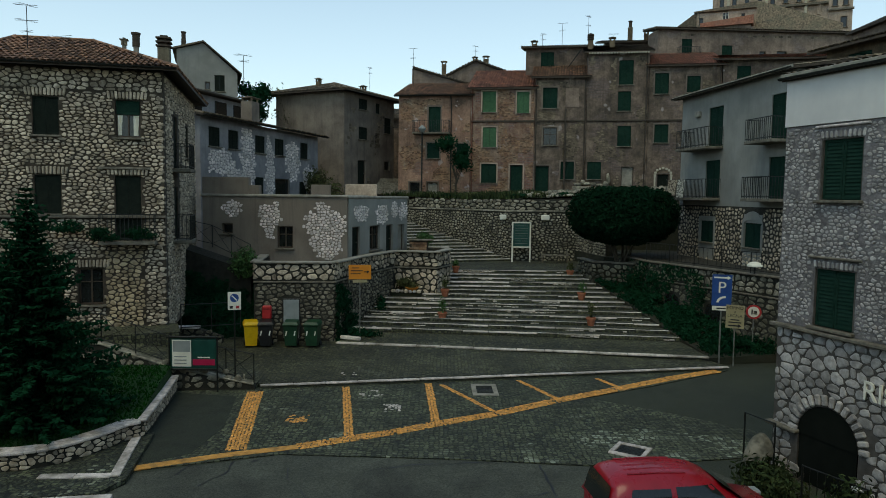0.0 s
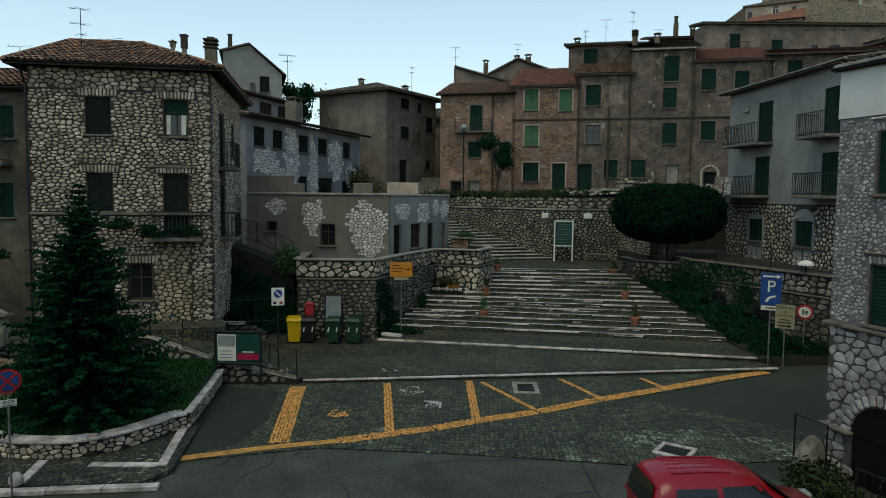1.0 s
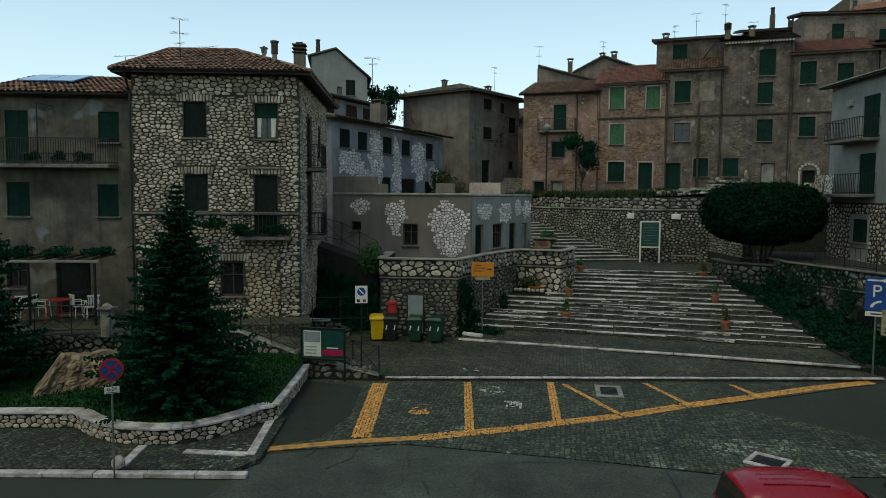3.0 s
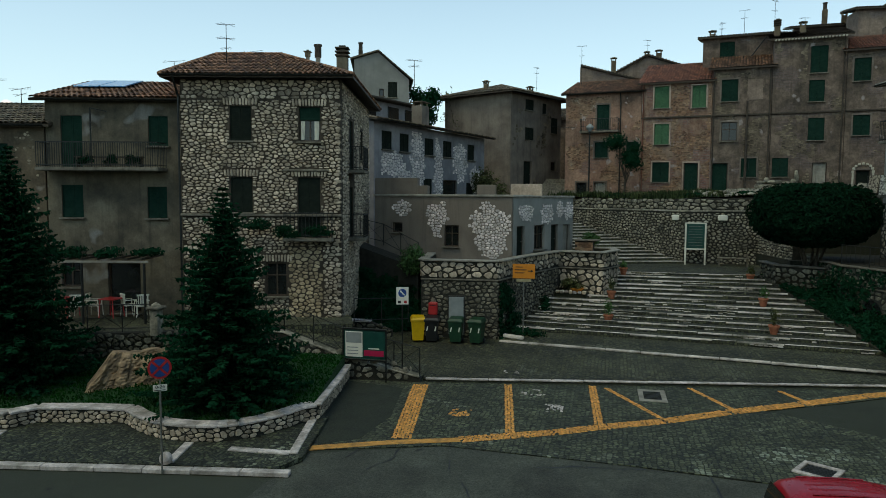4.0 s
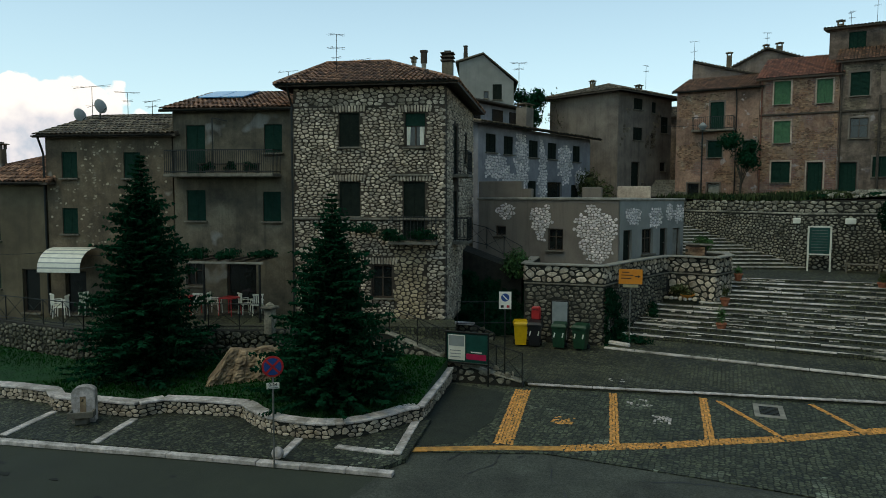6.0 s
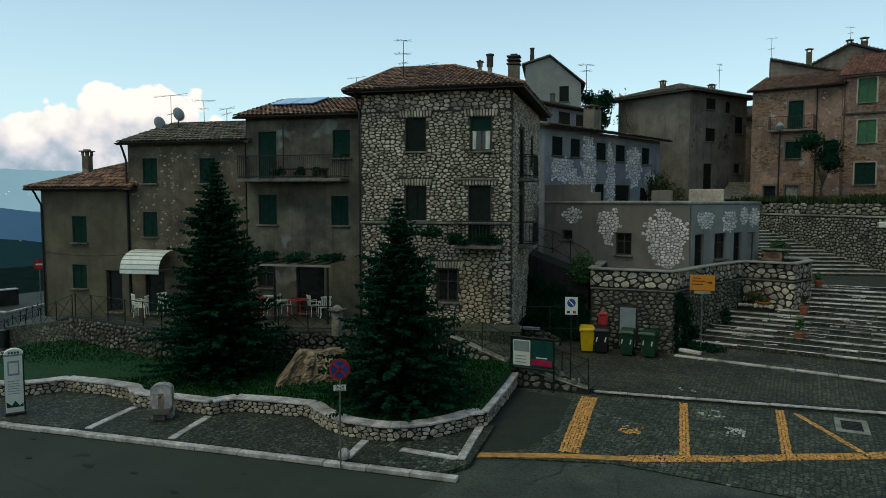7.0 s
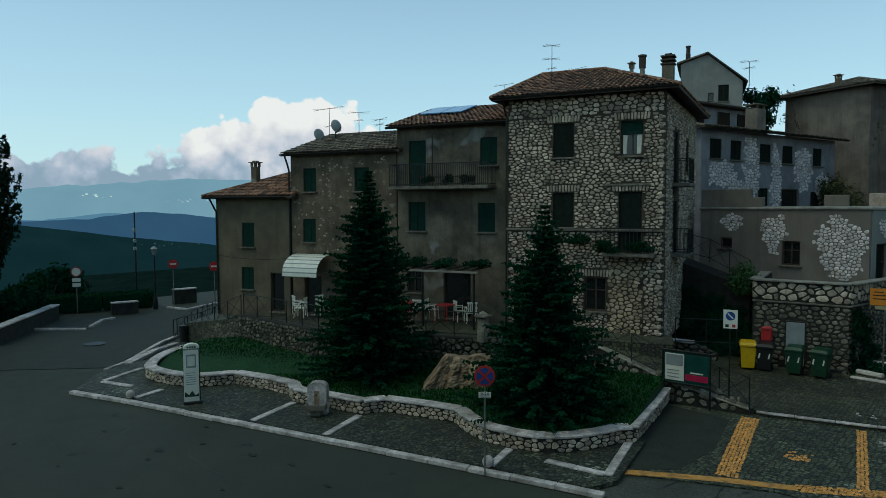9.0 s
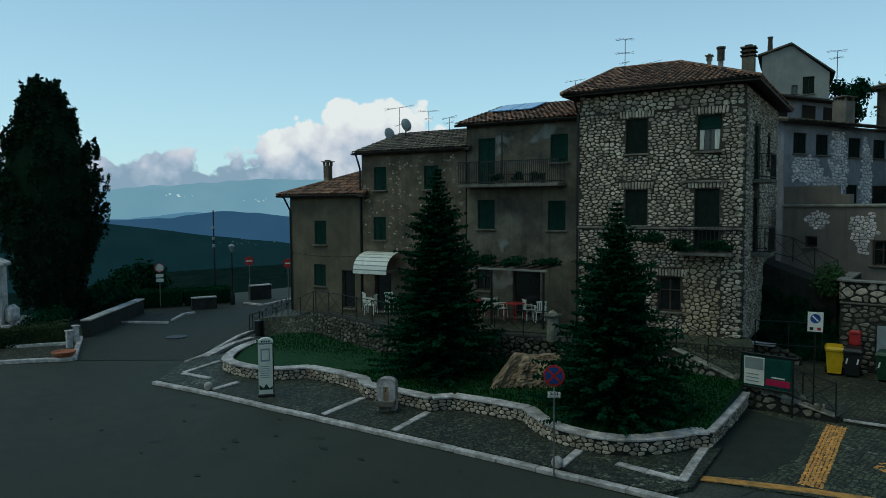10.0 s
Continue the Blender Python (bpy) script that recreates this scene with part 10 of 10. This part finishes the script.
def hedge(pts, w, h, label, seed, leaves=LEAF_WEED):
    th = thing("hedge", pose(*pts[0], 0), label, "hedge")
    inv = th.matrix_world.inverted()
    rg = random.Random(seed)
    g = Geo()
    for a, b in zip(pts, pts[1:]):
        d = span(a, b)
        mm = inv @ facing(a, b)
        g.box((d / 2, 0, h / 2), (d, w * 0.8, h * 0.92), 0.1, mm)
        for _ in range(int(d * 420)):
            x, f_ = rg.uniform(0, d), rg.random()
            if f_ < 0.45:
                p, n = (x, rg.uniform(-w / 2, w / 2), h + rg.uniform(-0.05, 0.05)), Vector((0, 0, 1))
            else:
                sd = -1 if f_ < 0.85 else 1
                p, n = (x, sd * w / 2 + rg.uniform(-0.05, 0.05), rg.uniform(0.03, h)), Vector((0, sd, 0))
            leaf(g, mm @ Vector(p), (mm.to_3x3() @ (n + rand_dir(rg) * 0.7)).normalized(), 0.09, rg)
    quick("foliage", g, leaves, th, "stuff")


hedge([(-37.6, 7.6), (-36.25, 11.1)], 1.5, 1.0, "clipped green hedge round the monument", 1)
hedge([(-45.9, 17.9), (-44.5, 20.6), (-43.6, 23.4)], 1.3, 1.08, "broad dark clipped hedge along the viewpoint", 2, LEAF_OAK)
shrub("shrub", (-43.6, 14.6, 0.0), (2.0, 1.8, 1.0), "dark overgrown bushes behind the parapet", LEAF_OAK, 3000, 0.17, 301, 7)
shrub("shrub", (-46.2, 16.3, 0.0), (2.2, 1.8, 1.1), "dark overgrown bushes at the edge of the slope", LEAF_OAK, 3000, 0.18, 302, 7)
shrub("shrub", (-41.0, 11.4, 0.0), (2.0, 1.6, 0.75), "dark low bushes beside the memorial", LEAF_OAK, 2600, 0.15, 303, 7)
s = thing("monument", pose(-38.0, 8.2, 0.0, 0, 0, 60), "pale stone war memorial behind a hedge", "monument")
part("plinth", Geo().box((0, 0, 0.5), (2.2, 1.6, 1.1), 0.06), TRAVERTINE, s)
part("shaft", Geo().box((0, 0, 2.4), (1.4, 1.0, 2.8), 0.04), TRAVERTINE, s)
part("cornice", Geo().box((0, 0, 3.86), (1.75, 1.3, 0.16), 0.05), TRAVERTINE, s)
part("pediment", Geo().add([(-0.85, -0.6, 3.94), (0.85, -0.6, 3.94), (0, -0.6, 4.35), (-0.85, 0.6, 3.94), (0.85, 0.6, 3.94), (0, 0.6, 4.35)], [(0, 1, 2), (5, 4, 3), (0, 3, 4, 1), (1, 4, 5, 2), (2, 5, 3, 0)]), TRAVERTINE, s)
for x in (-1.0, 1.0):
    part("scroll", Geo().box((x, 0, 1.5), (0.5, 0.8, 0.9), 0.2), TRAVERTINE, s)
for x, y in ((-36.75, 8.15), (-34.56, 10.59), (-35.77, 11.26)):
    s = thing("garden_post", pose(x, y, 0.0), "square stone post of the memorial garden", "post", "garden posts")
    part("shaft", Geo().box((0, 0, 0.4), (0.24, 0.24, 0.85), 0.02), TRAVERTINE, s)
    part("cap", Geo().box((0, 0, 0.86), (0.32, 0.32, 0.07), 0.02), TRAVERTINE, s)
s = thing("flower_bowl", pose(-32.53, 9.74, 0.09), "low round stone flower bowl on the pavement", "flower pot")
part("bowl", Geo().lathe([(0.3, 0.0), (0.46, 0.18), (0.5, 0.26), (0.44, 0.26), (0.38, 0.2)], (0, 0, 0), 18), TERRA, s)
tagged(part("pavement", Geo().prism([(-33.6, 7.5), (-32.1, 9.9), (-37.0, 11.7), (-47, 12), (-47, 4), (-36, 4)], -0.02, 0.09), COBBLE2), "cobbled ground of the memorial garden", "paving", kind="structure")


def round_sign(x, y, z, r, face, rim, label, bar=None, extra=0):
    th = thing("road_sign", towards(x, y, 0.0), label, "sign", "signs in the side street")
    part("pole", Geo().rod((0, 0.03, -0.1), (0, 0.03, z + r), 0.03, None, 6), STEEL, th)
    part("disc", disc(r, z, 0), rim, th)
    part("face", disc(r * 0.8, z, -0.01), face, th)
    if bar:
        part("bar", plate(r * 1.25, r * 0.32, 0, z, -0.02, 0.006), bar, th)
    for k in range(extra):
        part("plate", plate(0.45, 0.22, 0, z - r - 0.2 - 0.3 * k), WHITE, th)


round_sign(-44.1, 18.9, 2.6, 0.3, WHITE, RED, "white round road sign with plates below", None, 2)
round_sign(-41.75, 23.9, 2.85, 0.3, RED, RED, "red no-entry sign by the hedge", WHITE)
round_sign(-37.1, 23.9, 2.95, 0.3, RED, RED, "red no-entry sign at the house corner", WHITE)
s = thing("antenna_mast", pose(-44.6, 22.9, 0.0), "slim dark mast with small fittings", "mast")
part("pole", Geo().rod((0, 0, -0.1), (0, 0, 6.2), 0.07, 0.04, 8), IRON, s)
for z in (3.8, 4.3, 5.0):
    part("fitting", Geo().box((0.06, -0.06, z), (0.2, 0.16, 0.22), 0.03), CABINET, s)
s = thing("street_lamp", pose(-42.3, 22.95, 0.0), "small classic street lamp by the hedge", "street lamp")
part("pole", Geo().rod((0, 0, -0.1), (0, 0, 3.5), 0.06, 0.04, 8), IRON, s)
part("lantern", Geo().lathe([(0.08, 3.45), (0.2, 3.8), (0.24, 3.85), (0.1, 3.98), (0.02, 4.02)], (0, 0, 0), 8), CABINET, s)
part("base", Geo().lathe([(0.16, 0.0), (0.16, 0.5), (0.08, 0.9), (0.06, 1.0)], (0, 0, 0), 10), IRON, s)
s = thing("litter_bin", pose(-30.9, 18.2, 0.0), "dark round litter bin by the terrace steps", "bin")
part("body", Geo().lathe([(0.2, 0.05), (0.24, 0.75), (0.24, 0.82), (0.2, 0.82)], (0, 0, 0), 14), IRON, s)
s = thing("manhole_cover", pose(-33.86, 15.29, -0.005), "round iron manhole cover in the side street", "manhole")
part("cover", Geo().lathe([(0.5, 0.0), (0.5, 0.035), (0.42, 0.04), (0.4, 0.034)], (0, 0, 0), 20), IRON, s)
# cables between the houses
g = Geo()
for a, b, sag in (((-4.9, 57.0, 12.0), (-1.5, 57.9, 12.1), 0.2), ((-32.0, 20.6, 4.1), (-27.4, 21.8, 4.0), 0.15), ((-27.4, 21.8, 4.0), (-21.7, 23.2, 4.3), 0.25)):
    a, b = Vector(a), Vector(b)
    pr = [a.lerp(b, k / 8) - Vector((0, 0, sag * 4 * (k / 8) * (1 - k / 8))) for k in range(9)]
    for p, q in zip(pr, pr[1:]):
        g.rod(p, q, 0.018, None, 4, False)
tagged(part("cable", g, IRON), "dark service cables along the house fronts", "cable")
# street lamp bracket on the ochre house, utility pole
s = thing("utility_pole", pose(9.6, 56.0, 6.2), "thin dark utility pole before the brick house", "pole")
part("pole", Geo().rod((0, 0, -0.2), (0, 0, 7.2), 0.10, 0.07, 8), EAVE, s)
s = thing("wall_lantern", pose(-1.75, 57.3, 6.3), "iron lamp post with round lantern by the ochre house", "street lamp")
part("pole", Geo().rod((0, 0, -0.2), (0, 0, 5.2), 0.06, None, 6), IRON, s)
part("lantern", Geo().lathe([(0.1, 5.2), (0.3, 5.45), (0.32, 5.55), (0.1, 5.75), (0.02, 5.8)], (0, 0, 0), 10), CABINET, s)
# steps between the tan house and the ochre house
s = thing("stairs", pose(0, 0, 0), "narrow flight of stone steps between two houses", "stairs", kind="structure")
for k in range(8):
    part("tread", Geo().box((-4.4 + 0.06 * k, 57.6 + 0.5 * k, 6.3 + 0.1 * k), (3.0, 0.55, 0.3 + 0.2 * k), 0.02), SILL, s)
# loose stones on the bank above the retaining wall
rng = random.Random(44)
g = Geo()
for k in range(190):
    x = rng.uniform(5.5, 16.5)
    y = 47.0 + rng.uniform(0, 4.5)
    r = rng.uniform(0.07, 0.1 + 0.35 * rng.random() ** 2)
    z = upper_z(x, y)
    vs, n = [], 8
    for q in ((0.9, -0.1), (1.0, 0.25), (0.7, 0.55), (0.25, 0.7)):
        vs += [(x + r * q[0] * math.cos(6.283 * i / n) * (1 + 0.25 * math.sin(i * 2.3 + k)), y + r * q[0] * math.sin(6.283 * i / n), z + r * q[1]) for i in range(n)]
    g.add(vs, [(j * n + i, j * n + (i + 1) % n, (j + 1) * n + (i + 1) % n, (j + 1) * n + i) for j in range(3) for i in range(n)] + [tuple(range(24, 32))])
tagged(quick("rubble_stones", g, STONE_D), "loose pale rubble on the bank above the wall", "stones", kind="stuff")

# cracks in the asphalt
rng = random.Random(77)
for k, (x, y, a, n) in enumerate(((2.3, 16.9, -80, 26), (2.4, 15.0, -150, 14), (-5.0, 16.6, -95, 9), (-3.6, 16.2, -70, 12), (-5.9, 16.7, -100, 6), (5.2, 16.4, 10, 16), (-1.5, 16.2, 5, 26), (-14, 9.5, 170, 20), (-19, 9.0, 120, 10), (-9, 11.0, 20, 16))):
    g = Geo()
    p, d = Vector((x, y, 0.0)), radians(a)
    pts = []
    for _ in range(n):
        pts.append(p.copy())
        d += rng.uniform(-0.5, 0.5)
        d += (radians(a) - d) * 0.25
        p = p + Vector((math.cos(d), math.sin(d), 0)) * 0.2
    for i, q in enumerate(pts):
        w = 0.02 * rng.uniform(0.4, 1.6)
        g.v += [(q.x - w, q.y + w * 0.6, -0.018), (q.x + w, q.y - w * 0.6, -0.018)]
    g.f = [(2 * i, 2 * i + 1, 2 * i + 3, 2 * i + 2) for i in range(n - 1)]
    tagged(part("road_crack", g, BLACK), "thin dark crack in the asphalt", "crack", kind="structure")
# small pits and dark scars
TAR = mat("dark_tar", (0.008, 0.010, 0.008), (0.014, 0.017, 0.013), 6, 0.85, 0.4, 60)
for x, y, r in ((-17.72, 9.67, 0.20), (-17.27, 10.70, 0.14), (-18.54, 11.60, 0.13), (-15.44, 11.03, 0.20), (-20.50, 9.49, 0.11), (-17.34, 9.15, 0.13), (-14.02, 11.23, 0.15), (-18.67, 7.46, 0.10), (-21.43, 7.41, 0.12), (-12.33, 10.90, 0.14), (-23.74, 6.72, 0.10), (-16.08, 7.78, 0.15), (-14.08, 9.22, 0.10)):
    n = 9
    a0 = rng.uniform(0, 6.283)
    ring = [(x + r * rng.uniform(0.5, 1.1) * math.cos(a0 + 6.283 * k / n), y + 0.6 * r * rng.uniform(0.5, 1.1) * math.sin(a0 + 6.283 * k / n)) for k in range(n)]
    tagged(part("road_pit", Geo().prism(ring, -0.04, -0.0175), TAR), "small dark pit in the asphalt", "pit", kind="structure")

# pale reclining sculpture against the old row, kept as one plain shape
g = Geo()
for u_, z_, ru, rz in ((14.5, 7.42, 0.3, 0.14), (14.9, 7.6, 0.2, 0.22), (15.2, 7.48, 0.35, 0.13), (15.7, 7.45, 0.3, 0.16), (16.2, 7.4, 0.35, 0.12), (16.7, 7.5, 0.25, 0.22), (16.85, 7.75, 0.17, 0.34), (16.8, 8.05, 0.13, 0.3)):
    px, py = on_row(u_, -0.35)
    vs, n = [], 10
    for j in range(1, 7):
        w = math.pi * j / 7
        vs += [(px + ru * math.sin(w) * math.cos(6.283 * i / n), py + 0.22 * math.sin(w) * math.sin(6.283 * i / n), z_ - rz * math.cos(w) + 0.03 * math.sin(3.1 * i + j)) for i in range(n)]
    g.add(vs, [(j * n + i, j * n + (i + 1) % n, (j + 1) * n + (i + 1) % n, (j + 1) * n + i) for j in range(5) for i in range(n)] + [tuple(range(n))[::-1], tuple(range(5 * n, 6 * n))])
sx, sy = on_row(15.6, -0.35)
g.box((sx, sy, 7.1), (3.0, 0.4, 0.4), 0.03, Matrix.Translation((sx, sy, 0)) @ Matrix.Rotation(math.atan2(rd[1], rd[0]), 4, "Z") @ Matrix.Translation((-sx, -sy, 0)))
tagged(part("sculpture", g, STONE_D, smooth=True), "pale weathered reclining sculpture below the old houses", "sculpture")
# tufts of grass on the bank between the retaining wall and the houses
rng = random.Random(61)
g = Geo()
for _ in range(12000):
    x, y = rng.uniform(-5.5, 15.5), rng.uniform(46.3, 55.5)
    if y < 46.6 or x + y < 50.6 or noise.noise(Vector((x * 0.6, y * 0.6, 3))) < -0.15:
        continue
    z = upper_z(x, y)
    a, hh = rng.uniform(0, 6.283), rng.uniform(0.12, 0.5) * (1.0 if x < 7 else 0.5)
    dx, dy = math.cos(a) * 0.07, math.sin(a) * 0.07
    g.add([(x - dx, y - dy, z - 0.01), (x + dx, y + dy, z - 0.01), (x + dy * 1.6, y - dx * 1.6, z + hh)], [(0, 1, 2)])
tagged(quick("grass", g, LEAF_WEED), "dry weeds and grass on the bank above the wall", "grass", kind="stuff")
# tumbled field stones set into the bank
bank = thing("stone_bank", pose(0, 0, 0), "rough bank of tumbled field stones below the houses", "bank", kind="structure")
rubble(bank, lambda u, z, o: (u, z, upper_z(u, z) + 0.05 + o), (5.5, 17.0, 46.9, 53.0), (0.42, 0.5), STONE_D, 0.1, 0.24, (), lambda u, z: noise.noise(Vector((u * 0.5, z * 0.5, 9))) > -0.2, None, seed=71)
# weeds over the slope beside the stairs
rng = random.Random(88)
g = Geo()
for _ in range(5200):
    t_, s_ = rng.random(), rng.random()
    a, b = lerp2((10.6, 27.1), (7.75, 39.1), t_), lerp2((13.6, 27.6), (9.7, 39.3), t_)
    x, y = lerp2(a, b, s_)
    if noise.noise(Vector((x * 0.9, y * 0.9, 6))) < -0.25:
        continue
    z = 0.25 + 0.17 * max(0, y - 27.2)
    hh = rng.uniform(0.1, 0.45) * (0.6 + 0.6 * noise.noise(Vector((x, y, 2))) + 0.3)
    for k in range(3):
        leaf(g, (x + rng.uniform(-0.1, 0.1), y + rng.uniform(-0.1, 0.1), z + hh * rng.random()), rand_dir(rng), 0.10, rng, 2.2)
tagged(quick("weeds", g, LEAF_OAK), "dark tangled weeds covering the slope by the stairs", "weeds", kind="stuff")
